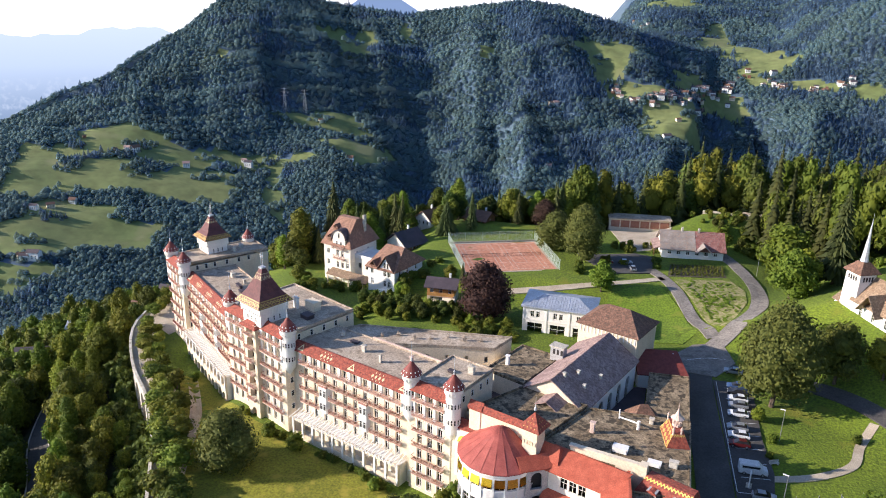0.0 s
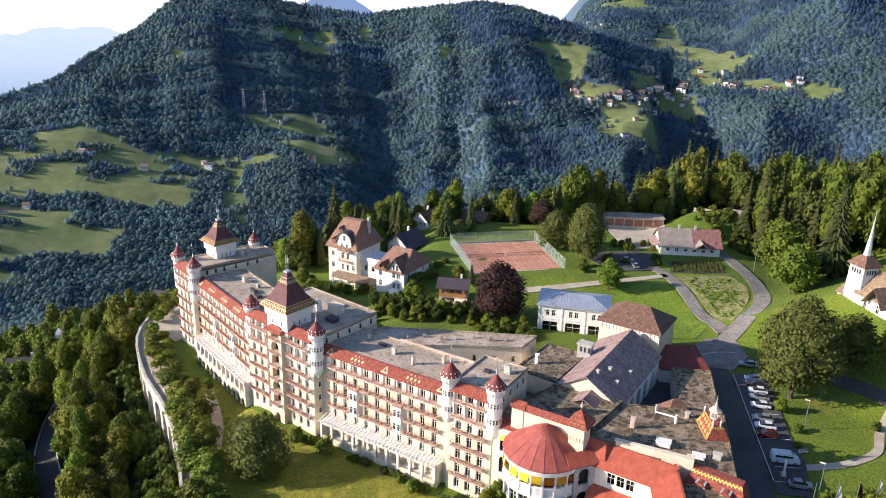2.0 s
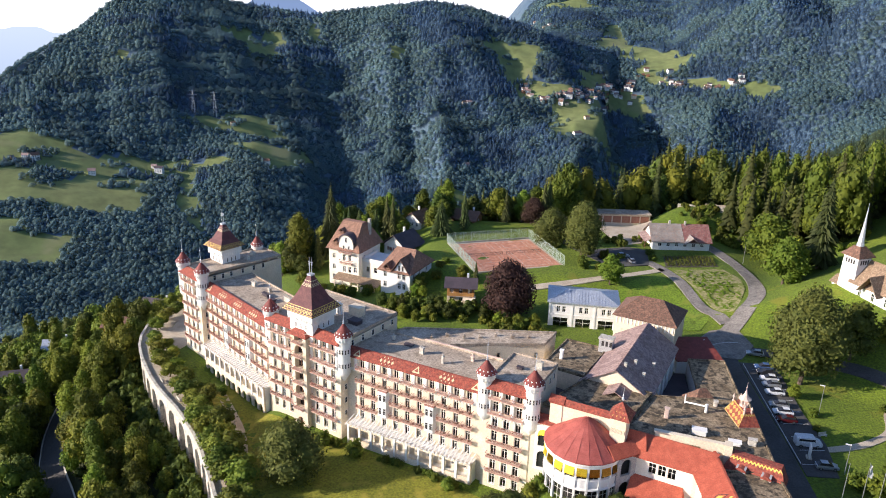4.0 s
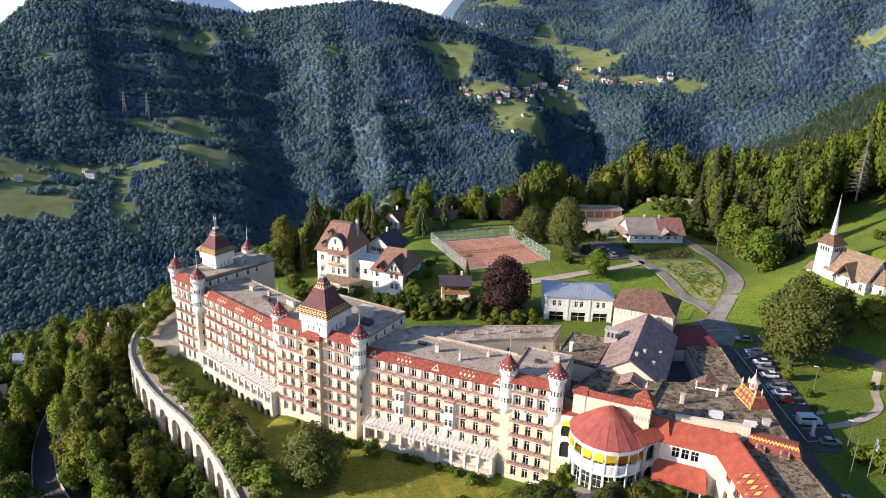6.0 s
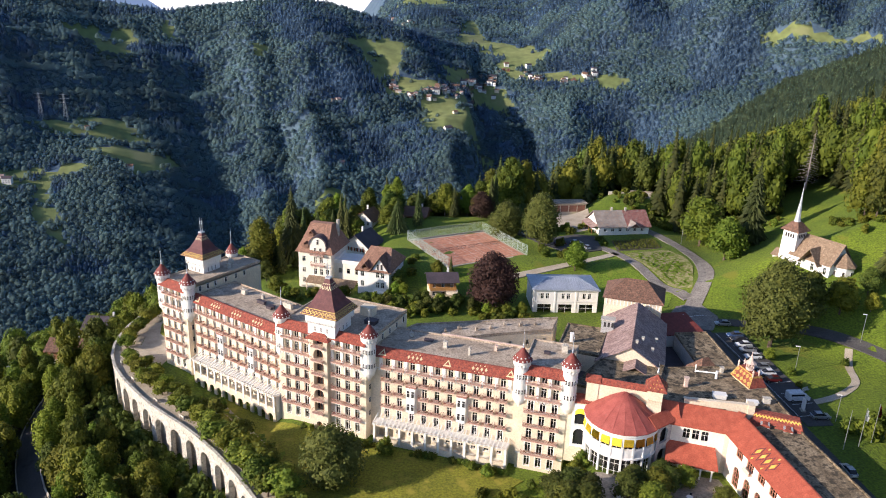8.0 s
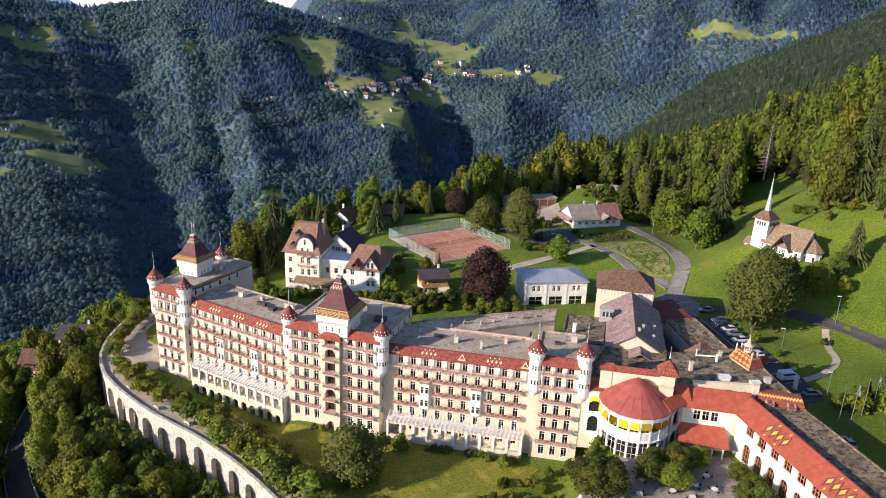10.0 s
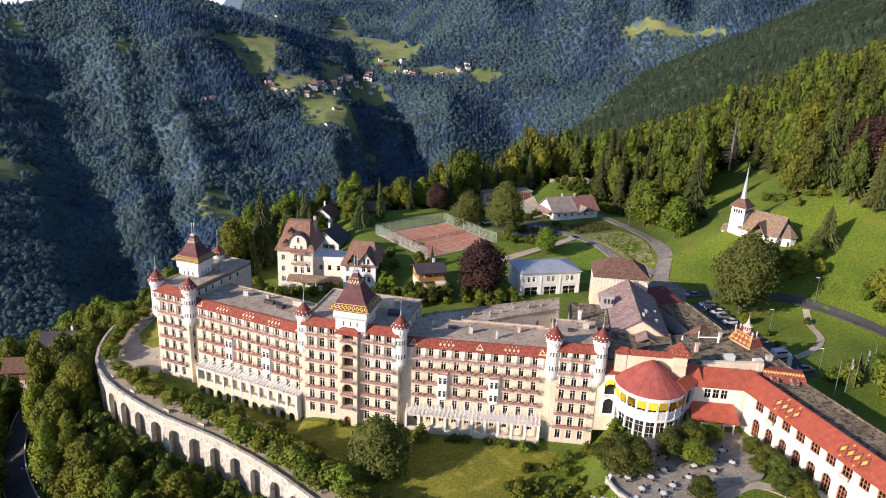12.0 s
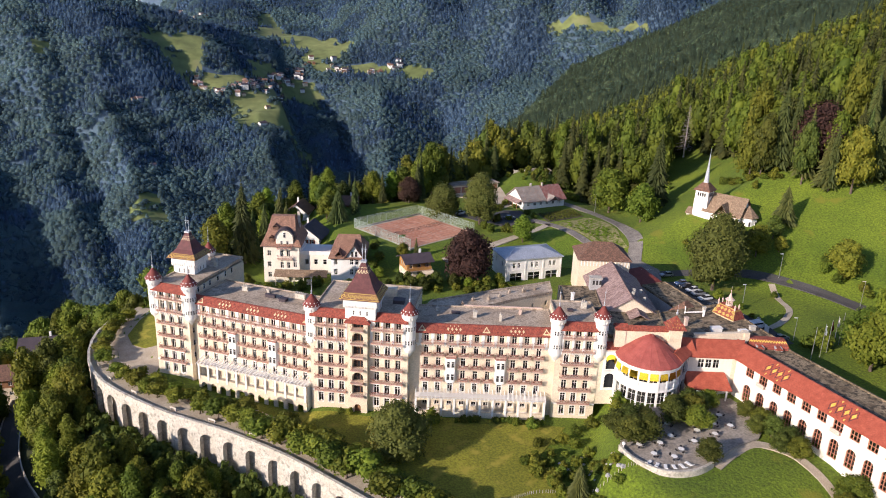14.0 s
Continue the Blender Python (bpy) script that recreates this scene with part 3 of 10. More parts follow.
gx, gy = graded(-3600, 3900, -150, 90, 2.5, 1.05), graded(-600, 4300, 55, 275, 2.5, 1.05)
GX, GY = np.meshgrid(gx, gy)
GZ = land(GX, GY)
GZ += 0.15 * rumple(GX, GY, 17, 3) * (np.abs(GZ) > 0.5)
nxg, nyg = len(gx), len(gy)
gv = np.stack([GX.ravel(), GY.ravel(), GZ.ravel()], 1)
ii = (np.arange(nyg - 1)[:, None] * nxg + np.arange(nxg - 1)[None]).ravel()
gf = np.stack([ii, ii + 1, ii + nxg + 1, ii + nxg], 1)
ground = part("ground", mesh_of("ground", gv.tolist(), gf.tolist(), M["grass"]))
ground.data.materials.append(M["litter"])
CX, CY = (gv[gf].mean(1)[:, 0], gv[gf].mean(1)[:, 1])
CR, CA = np.hypot(CX, CY), np.degrees(np.arctan2(CX, CY))
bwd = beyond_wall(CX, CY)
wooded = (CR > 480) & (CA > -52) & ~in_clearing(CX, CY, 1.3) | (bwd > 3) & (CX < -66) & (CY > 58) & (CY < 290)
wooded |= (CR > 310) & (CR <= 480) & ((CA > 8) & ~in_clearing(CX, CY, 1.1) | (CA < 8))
# far meadow and far wooded floor carry haze in their base colour
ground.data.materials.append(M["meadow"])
ground.data.materials.append(M["hazed_floor"])
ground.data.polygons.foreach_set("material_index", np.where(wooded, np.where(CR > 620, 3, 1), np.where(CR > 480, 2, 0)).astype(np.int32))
ground.data.polygons.foreach_set("use_smooth", np.ones(len(gf), bool))
tagged(ground, "grassy hillside, valley and meadows under the forest", "ground", kind="structure")


def drape(name, pts, material, lift=0.08, thick=0.35, step=2.0, label="", category="", ease=True):
    """A paved or mown patch that follows the land: plan polygon pts (counter-clockwise), cut into strips."""
    bm = bmesh.new()
    vs = [bm.verts.new((x, y, 0)) for x, y in pts]
    f = bm.faces.new(vs)
    if f.normal.z < 0 or sum((b[0] - a[0]) * (b[1] + a[1]) for a, b in zip(pts, pts[1:] + pts[:1])) > 0:
        f.normal_flip()
    for axis in (0, 1):
        lo, hi = min(p[axis] for p in pts), max(p[axis] for p in pts)
        for c in np.arange(lo + step, hi, step):
            co, no = [0, 0, 0], [0, 0, 0]
            co[axis], no[axis] = c, 1
            bmesh.ops.bisect_plane(bm, geom=bm.verts[:] + bm.edges[:] + bm.faces[:], plane_co=co, plane_no=no)
    rim = [e for e in bm.edges if e.is_boundary]
    ext = bmesh.ops.extrude_edge_only(bm, edges=rim)
    low = {v for v in ext["geom"] if isinstance(v, bmesh.types.BMVert)}
    allv = list(bm.verts)
    zz = land(np.array([v.co.x for v in allv]), np.array([v.co.y for v in allv]))
    for v, z in zip(allv, zz):
        v.co.z = z + lift - (thick if v in low else 0)
    ob = part(name, bm, material)
    return tagged(ob, label, category or name, kind="structure")


def smooth_line(pts, n=6):
    """Catmull-Rom through plan points."""
    out = []
    for i in range(len(pts) - 1):
        p0, p1, p2, p3 = (np.array(pts[max(0, min(len(pts) - 1, k))], float) for k in (i - 1, i, i + 1, i + 2))
        for t in np.arange(n) / n:
            out.append(0.5 * (2 * p1 + (p2 - p0) * t + (2 * p0 - 5 * p1 + 4 * p2 - p3) * t * t + (3 * p1 - p0 - 3 * p2 + p3) * t ** 3))
    return out + [np.array(pts[-1], float)]


def ribbon(name, pts, width, material, lift=0.1, thick=0.3, label="", category="", across=4):
    """A road or path of even width that follows the land."""
    line = smooth_line(pts)
    verts, faces, m = [], [], across + 1
    for i, p in enumerate(line):
        d = line[min(i + 1, len(line) - 1)] - line[max(i - 1, 0)]
        nrm = np.array((-d[1], d[0])) / np.hypot(*d)
        zc = float(land(np.array([p[0]]), np.array([p[1]]))[0])
        for k in range(m):
            q = p + nrm * width * (k / across - 0.5)
            z = float(land(np.array([q[0]]), np.array([q[1]]))[0])
            verts.append((q[0], q[1], max(z, 0.6 * z + 0.4 * zc) + lift))
        for k in (0, across):
            q = verts[i * (m + 2) + k]
            verts.append((q[0], q[1], q[2] - thick))
    for i in range(len(line) - 1):
        a, b = i * (m + 2), (i + 1) * (m + 2)
        for k in range(across):
            faces.append((a + k, b + k, b + k + 1, a + k + 1))
        faces.append((a, a + m, b + m, b))
        faces.append((a + across, b + across, b + m + 1, a + m + 1))
    me = mesh_of(name, verts, faces, material)
    return tagged(part(name, me, material), label, category or name, kind="structure")

# ---- trees ----
def blob(rng, n_leaf, lobes, size, droop=0.0, core=True):
    """Vertices and faces of a crown: leaf clumps on the skin of several lobes (centre, radius, squash) round a dark core."""
    V, F = [], []
    tot = sum(l[1] ** 2 for l in lobes)
    for c, r, sq in lobes:
        for _ in range(max(6, int(n_leaf * r * r / tot))):
            d = rng.normal(size=3)
            d /= np.linalg.norm(d)
            if d[2] < -0.55 and rng.random() < 0.6:
                d[2] = -d[2]
            p = np.array(c) + d * r * np.array((1, 1, sq)) * rng.uniform(0.72, 1.08)
            nrm = d + rng.normal(size=3) * 0.45 + np.array((0, 0, 0.25 - droop))
            nrm /= np.linalg.norm(nrm)
            a = np.cross(nrm, rng.normal(size=3))
            a /= np.linalg.norm(a)
            b = np.cross(nrm, a)
            s = size * rng.uniform(0.6, 1.35)
            k = len(V)
            V += [tuple(p - a * s - b * s * 0.25), tuple(p + b * s * 0.75 - a * 0.15 * s), tuple(p + a * s + nrm * s * 0.2), tuple(p - b * s * 0.7 + a * 0.2 * s)]
            F += [(k, k + 3, k + 2, k + 1)]
        if core:
            k, m = len(V), 7
            for j in range(1, 5):
                th = math.pi * j / 5
                for i in range(m):
                    q = 2 * math.pi * (i + 0.5 * (j % 2)) / m
                    rr = r * 0.74 * rng.uniform(0.85, 1.1)
                    V.append((c[0] + rr * math.sin(th) * math.cos(q), c[1] + rr * math.sin(th) * math.sin(q), c[2] + rr * sq * math.cos(th)))
            top, bot = len(V), len(V) + 1
            V += [(c[0], c[1], c[2] + r * sq * 0.75), (c[0], c[1], c[2] - r * sq * 0.72)]
            for i in range(m):
                i2 = (i + 1) % m
                F.append((top, k + i, k + i2))
                for j in range(3):
                    F.append((k + j * m + i, k + (j + 1) * m + i, k + (j + 1) * m + i2, k + j * m + i2))
                F.append((k + 3 * m + i2, k + 3 * m + i, bot))
    return V, F


def stem(bm, p, q, r0, r1, n=6):
    p, q = Vector(p), Vector(q)
    m = (q - p).to_track_quat("Z", "Y").to_matrix()
    a = [bm.verts.new(p + m @ Vector((r0 * math.cos(2 * math.pi * i / n), r0 * math.sin(2 * math.pi * i / n), 0))) for i in range(n)]
    b = [bm.verts.new(q + m @ Vector((r1 * math.cos(2 * math.pi * i / n), r1 * math.sin(2 * math.pi * i / n), 0))) for i in range(n)]
    for i in range(n):
        bm.faces.new((a[i], a[(i + 1) % n], b[(i + 1) % n], b[i]))
    bm.faces.new(b)


def trunk_mesh(h, r, lobes, rng, top=None):
    bm = bmesh.new()
    top = top or h * 0.62
    z, x, y, rad = -0.6, 0.0, 0.0, r * 1.25
    while z < top:
        z2 = min(top, z + top / 4)
        x2, y2 = x + rng.uniform(-0.15, 0.15), y + rng.uniform(-0.15, 0.15)
        stem(bm, (x, y, z), (x2, y2, z2), rad, rad * 0.78)
        x, y, z, rad = x2, y2, z2, rad * 0.78
        if z >= top:
            break
    for c, lr, sq in lobes[:7]:
        b = top * rng.uniform(0.45, 0.95)
        stem(bm, (x * 0.7, y * 0.7, b), (c[0] * 0.85, c[1] * 0.85, max(c[2] - lr * 0.2, b + 0.4)), r * 0.4, r * 0.12, 5)
    return bm


def broadleaf_meshes(seed, h, w, n_leaf, leaf, n_lobes=9, mat="leaf", low=0.22, narrow=False):
    rng = np.random.default_rng(seed)
    lobes = []
    for i in range(n_lobes):
        t = (i + 0.5) / n_lobes
        zz = h * (low + 0.12 + (0.86 - low - 0.12) * t)
        prof = math.sin(math.pi * min(1, (t * 0.82 + 0.2))) ** 0.6
        q = i * 2.4 + rng.uniform(-0.4, 0.4)
        rr = w / 2 * prof * (0.45 if not narrow else 0.3) * rng.uniform(0.7, 1.1)
        lr = w / 2 * (0.6 if not narrow else 0.72) * (0.62 + 0.38 * prof) * rng.uniform(0.85, 1.12)
        lobes.append(((rr * math.cos(q) * 1.15, rr * math.sin(q) * 1.15, min(zz, h - lr * 0.8)), lr, rng.uniform(0.75, 0.95)))
    V, F = blob(rng, n_leaf, lobes, leaf)
    return mesh_of("crown", V, F, M[mat]), baked(trunk_mesh(h, max(0.18, h * 0.022), lobes, rng), "trunk", M["bark"])


def conifer_meshes(seed, h, w, tiers=15, arms=11, mat="needle"):
    rng = np.random.default_rng(seed)
    V, F = [], []
    for t in range(tiers):
        u = t / (tiers - 1)
        z = h * (0.10 + 0.88 * u)
        r = w / 2 * (1 - u) ** 0.85 * rng.uniform(0.88, 1.1) + 0.15
        for k in range(arms):
            q = 2 * math.pi * (k + rng.uniform(-0.35, 0.35)) / arms + t * 0.7
            rr = r * rng.uniform(0.55, 1.2)
            c, s = math.cos(q), math.sin(q)
            wd = rr * rng.uniform(2.2, 4.4) / arms + 0.08
            dz = -rr * rng.uniform(0.2, 0.6)
            i = len(V)
            zi = z + h / tiers * 0.55
            V += [(0.1 * c, 0.1 * s, zi), (0.55 * rr * c - wd * s, 0.55 * rr * s + wd * c, z + dz * 0.45), (rr * c, rr * s, z + dz), (0.55 * rr * c + wd * s, 0.55 * rr * s - wd * c, z + dz * 0.45), (0.55 * rr * c, 0.55 * rr * s, z + dz * 0.3 + 0.18 * rr)]
            F += [(i, i + 4, i + 1), (i + 4, i + 2, i + 1), (i, i + 3, i + 4), (i + 4, i + 3, i + 2)]
    i, m = len(V), 8
    V += [(w * 0.24 * math.cos(2 * math.pi * k / m), w * 0.24 * math.sin(2 * math.pi * k / m), h * 0.08) for k in range(m)] + [(0, 0, h * 0.97)]
    F += [(i + k, i + (k + 1) % m, i + m) for k in range(m)]
    bm = bmesh.new()
    stem(bm, (0, 0, -0.6), (0, 0, h * 0.9), h * 0.018, 0.04)
    return mesh_of("crown", V, F, M[mat]), baked(bm, "trunk", M["bark"])


TREES = {}


def tree_kind(key, name, label, category, meshes):
    TREES[key] = (name, label, category, meshes)


def plant(key, x, y, s=1.0, turn=0.0, label="", group="", z=None, sz=None):
    name, lab, cat, (crown, trunk) = TREES[key]
    zz = zat(x, y) if z is None else z
    t = thing(name, Matrix.Translation((x, y, zz)) @ Matrix.Rotation(turn, 4, "Z") @ Matrix.Diagonal((s, s, sz or s, 1)), label or lab, cat, group)
    part("trunk", trunk, None, t)
    part("crown", crown, None, t)
    return t


tree_kind("oak", "broadleaf_tree", "broad green deciduous tree with a rounded crown", "tree", broadleaf_meshes(1, 12, 9.6, 2100, 0.33, 10, "leaf", 0.1))
tree_kind("ash", "broadleaf_tree", "tall green deciduous tree with a loose crown", "tree", broadleaf_meshes(2, 15, 8.2, 2100, 0.33, 12, "leaf", 0.08))
tree_kind("maple", "broadleaf_tree", "green deciduous tree with a domed crown", "tree", broadleaf_meshes(3, 11, 9.4, 2000, 0.32, 10, "leaf", 0.1))
tree_kind("dark", "broadleaf_tree", "dark green deciduous tree on the slope", "tree", broadleaf_meshes(4, 12.5, 8.6, 2000, 0.32, 10, "leafy_dark", 0.1))
tree_kind("lime", "broadleaf_tree", "bright yellow-green deciduous tree", "tree", broadleaf_meshes(5, 11, 8, 2600, 0.30, 10, "lime", 0.06))
tree_kind("poplar", "broadleaf_tree", "tall narrow birch-like tree with drooping foliage", "tree", broadleaf_meshes(6, 16, 7.5, 2600, 0.31, 13, "lime", 0.08, True))
tree_kind("beech", "copper_beech", "large copper beech with dark purple-brown leaves", "tree", broadleaf_meshes(7, 15, 14, 8000, 0.30, 15, "copper", 0.05))
tree_kind("bigash", "large_tree", "very large green ash tree beside the car park", "tree", broadleaf_meshes(8, 22, 17, 12000, 0.31, 24, "olive", 0.1))
tree_kind("lawn", "broadleaf_tree", "broad spreading deciduous tree on the lawn", "tree", broadleaf_meshes(14, 13, 13, 6500, 0.3, 17, "olive", 0.02))
tree_kind("terrace", "terrace_tree", "low clipped green tree on the promenade", "tree", broadleaf_meshes(9, 4.6, 4.6, 650, 0.26, 6, "leaf", 0.25))
tree_kind("bush", "bush", "low rounded green garden bush", "bush", broadleaf_meshes(10, 2.2, 2.8, 320, 0.2, 5, "leaf", 0.02))
tree_kind("spruce", "spruce", "tall dark green spruce with drooping branches", "tree", conifer_meshes(11, 20, 7.5, 28, 20))
tree_kind("fir", "fir_tree", "slim dark green fir tree", "tree", conifer_meshes(12, 17, 5.5, 26, 17))
tree_kind("cedar", "blue_spruce", "broad blue-green spruce with layered branches", "tree", conifer_meshes(13, 13, 8.5, 26, 26))


def join_wood(name, label, spots, sources, material):
    """One mesh of many trees: spots (source index, x, y, z, scale, height scale, turn)."""
    co, lv, lt, base = [], [], [], 0
    data = []
    for me in sources:
        v = np.empty(len(me.vertices) * 3, np.float32)
        me.vertices.foreach_get("co", v)
        l = np.empty(len(me.loops), np.int32)
        me.loops.foreach_get("vertex_index", l)
        data.append((v.reshape(-1, 3), l, np.array([p.loop_total for p in me.polygons], np.int32)))
    for i, x, y, z, s, sz, turn in spots:
        v, l, t = data[i]
        c, n = math.cos(turn) * s, math.sin(turn) * s
        co.append(np.column_stack([x + v[:, 0] * c - v[:, 1] * n, y + v[:, 0] * n + v[:, 1] * c, z + v[:, 2] * sz]))
        lv.append(l + base)
        lt.append(t)
        base += len(v)
    co, lv, lt = np.concatenate(co), np.concatenate(lv), np.concatenate(lt)
    me = bpy.data.meshes.new(name)
    me.vertices.add(len(co))
    me.vertices.foreach_set("co", co.astype(np.float32).ravel())
    me.loops.add(len(lv))
    me.loops.foreach_set("vertex_index", lv.astype(np.int32))
    me.polygons.add(len(lt))
    me.polygons.foreach_set("loop_start", np.concatenate([[0], np.cumsum(lt)[:-1]]).astype(np.int32))
    me.update(calc_edges=True)
    me.materials.append(material)
    return tagged(part(name, me), label, "woods", kind="stuff")


WOODS = dict(
    spruce=([conifer_meshes(31, 20, 7.5, 19, 13)[0], conifer_meshes(34, 17, 6, 18, 12)[0]], "needle"),
    ash=([broadleaf_meshes(32, 13, 10, 900, 0.41, 9)[0], broadleaf_meshes(35, 12, 10.5, 900, 0.41, 9)[0]], "leaf"),
    dark=([broadleaf_meshes(33, 12, 9.5, 900, 0.40, 9, "leafy_dark")[0]], "leafy_dark"),
    lime=([broadleaf_meshes(36, 15, 8, 880, 0.38, 10, "leaf", 0.12, True)[0]], "leaf"),
)

# ---- woods ----
rng = np.random.default_rng(42)


def scatter(name, pts, heights, widths, material, seed, conifer):
    """A wood too far off to count: every tree a small crown, all in one mesh."""
    r = np.random.default_rng(seed)
    n = len(pts)
    if conifer:
        m = 5
        base = [(math.cos(2 * math.pi * k / m) * 0.5, math.sin(2 * math.pi * k / m) * 0.5, 0.02) for k in range(m)] + [(0, 0, 1)]
        tri = [(k, (k + 1) % m, m) for k in range(m)]
    else:
        m = 4
        base = [(math.cos(2 * math.pi * k / m) * 0.48, math.sin(2 * math.pi * k / m) * 0.48, 0.1) for k in range(m)] + [(math.cos(2 * math.pi * (k + 0.5) / m) * 0.34, math.sin(2 * math.pi * (k + 0.5) / m) * 0.34, 0.72) for k in range(m)] + [(0, 0, 1)]
        tri = [(k, (k + 1) % m, m + k) for k in range(m)] + [(m + k, (k + 1) % m, m + (k + 1) % m) for k in range(m)] + [(m + k, m + (k + 1) % m, 2 * m) for k in range(m)]
    base, tri = np.array(base), np.array(tri)
    ang = r.uniform(0, 6.28, n)
    ca, sa = np.cos(ang)[:, None], np.sin(ang)[:, None]
    jig = 1 + r.uniform(-0.24, 0.24, (n, len(base), 1))
    b = base[None] * jig
    X = (b[..., 0] * ca - b[..., 1] * sa) * widths[:, None] + pts[:, :1]
    Y = (b[..., 0] * sa + b[..., 1] * ca) * widths[:, None] + pts[:, 1:2]
    Z = b[..., 2] * heights[:, None] + pts[:, 2:3] - 0.8
    verts = np.stack([X, Y, Z], -1).reshape(-1, 3)
    faces = (tri[None] + (np.arange(n) * len(base))[:, None, None]).reshape(-1, 3)
    me = bpy.data.meshes.new(name)
    me.vertices.add(len(verts))
    me.vertices.foreach_set("co", verts.ravel())
    me.loops.add(faces.size)
    me.loops.foreach_set("vertex_index", faces.ravel().astype(np.int32))
    me.polygons.add(len(faces))
    me.polygons.foreach_set("loop_start", np.arange(0, faces.size, 3, dtype=np.int32))
    me.polygons.foreach_set("use_smooth", np.ones(len(faces), bool))
    me.update(calc_edges=True)
    me.materials.append(material)
    return part(name, me, material)


def wood_points(az0, az1, r0, r1, gap0, gap1, seed):
    """Uneven points over a sector, gaps growing outwards."""
    r = np.random.default_rng(seed)
    P, rad = [], r0
    while rad < r1:
        g = gap0 + (gap1 - gap0) * (rad - r0) / (r1 - r0)
        n = int(radians(az1 - az0) * rad / g)
        a = radians(az0) + (np.arange(n) + r.uniform(0, 1, n)) * g / rad
        q = rad + r.uniform(-0.5, 0.5, n) * g
        P.append(np.stack([q * np.sin(a), q * np.cos(a)], 1))
        rad += g
    return np.concatenate(P)


G0, G1 = 4.6, 9.2
P = wood_points(-50, 60, 480, 2900, G0, G1, 5)
X, Y = P[:, 0], P[:, 1]
az, rr = np.degrees(np.arctan2(X, Y)), np.hypot(X, Y)
rc = np.interp(az, [c[0] for c in CREST], [c[2] for c in CREST])
open_land = in_clearing(X, Y)
hedge = (rumple(X, Y, 90, 12) > 0.5) & (rng.random(len(X)) < 0.5)
keep = ((rr < rc + 60) | (az > -3)) & (~open_land | hedge)
keep &= ~((az < 0) & (rr < 620))
keep &= (rr < 2300) | (az > -3.5)
keep &= rng.random(len(X)) > 0.02
P = P[keep]
Z = land(P[:, 0], P[:, 1])
R = np.hypot(P[:, 0], P[:, 1])
A = np.degrees(np.arctan2(P[:, 0], P[:, 1]))
con = rumple(P[:, 0], P[:, 1], 260, 7) + 0.6 * rumple(P[:, 0], P[:, 1], 95, 4) + rng.normal(0, 0.3, len(P)) + 0.0012 * (Z + 100) > 0.7 - 0.55 * ss(-14, -4, A)
hillside = (near_land(P[:, 0], P[:, 1]) > far_land(P[:, 0], P[:, 1]) + 1) & (A > 6)
# woods off the near hillside take the haze-blue leaf colours
for flag, low, nm, lab in ((True, False, "conifer_wood", "dense conifer woods covering the far mountainsides, tinted haze-blue"), (False, False, "broadleaf_wood", "dense deciduous woods covering the far mountainsides, tinted haze-blue"), (True, True, "conifer_hillside", "dark conifer woods on the near hillside"), (False, True, "broadleaf_hillside", "green deciduous woods on the near hillside")):
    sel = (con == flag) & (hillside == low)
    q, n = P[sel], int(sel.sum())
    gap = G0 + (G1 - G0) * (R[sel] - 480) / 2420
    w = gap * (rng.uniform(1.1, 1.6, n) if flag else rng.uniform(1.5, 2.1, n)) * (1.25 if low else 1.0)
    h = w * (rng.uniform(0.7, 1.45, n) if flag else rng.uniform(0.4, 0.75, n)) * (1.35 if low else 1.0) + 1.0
    tagged(scatter(nm, np.column_stack([q, Z[sel]]), h, w, M["mid" if low else "hazed_needle" if flag else "far"], 3 + len(nm), flag), lab, "woods", kind="stuff")

# ---- hotel: shared pieces ----
def window_meshes(w, h, bars=1, rails=(0.68,), arch=False, mat="white", f=0.065):
    """Casement frame with glazing bars, and its pane, standing on z=0, centred on x."""
    bm = bmesh.new()
    for x0, x1, z0, z1 in [(-w / 2, -w / 2 + f, 0, h), (w / 2 - f, w / 2, 0, h), (-w / 2, w / 2, 0, f), (-w / 2, w / 2, h - f, h)]:
        box(bm, x0, x1, -0.05, 0.06, z0, z1)
    for k in range(bars):
        x = -w / 2 + w * (k + 1) / (bars + 1)
        box(bm, x - f * 0.5, x + f * 0.5, -0.04, 0.05, f, h - f)
    for r in rails:
        box(bm, -w / 2 + f, w / 2 - f, -0.035, 0.045, h * r - f * 0.4, h * r + f * 0.4)
    fr = baked(bm, "window", M[mat])
    pane = mesh_of("pane", [(-w / 2, 0.02, 0.02), (w / 2, 0.02, 0.02), (w / 2, 0.02, h - 0.02), (-w / 2, 0.02, h - 0.02)], [(0, 1, 2, 3)], M["glass"])
    return fr, pane


def put_window(parent, kit, at, name="window"):
    w = part(name, kit[0], None, parent, at=at)
    p = part("pane", kit[1], None, w)
    p.visible_shadow = False
    return w


def rail_mesh(w, d, h=0.95, gap=0.22, solid=False):
    """Balcony railing round three sides of a slab w wide, d deep, that hangs at y=-d..0."""
    bm = bmesh.new()
    for x0, x1, y0, y1 in ((-w / 2, w / 2, -d, -d + 0.06), (-w / 2, -w / 2 + 0.06, -d, 0), (w / 2 - 0.06, w / 2, -d, 0)):
        box(bm, x0, x1, y0, y1, h - 0.07, h)
        box(bm, x0, x1, y0, y1, 0.05, 0.12)
    n = int(w / gap)
    for k in range(n + 1):
        x = -w / 2 + 0.03 + (w - 0.06) * k / n
        box(bm, x - 0.02, x + 0.02, -d + 0.01, -d + 0.05, 0.1, h - 0.08)
    if solid:
        box(bm, -w / 2 + 0.08, w / 2 - 0.08, -d + 0.02, -d + 0.04, 0.12, h - 0.1)
    return baked(bm, "railing", M["rail"])


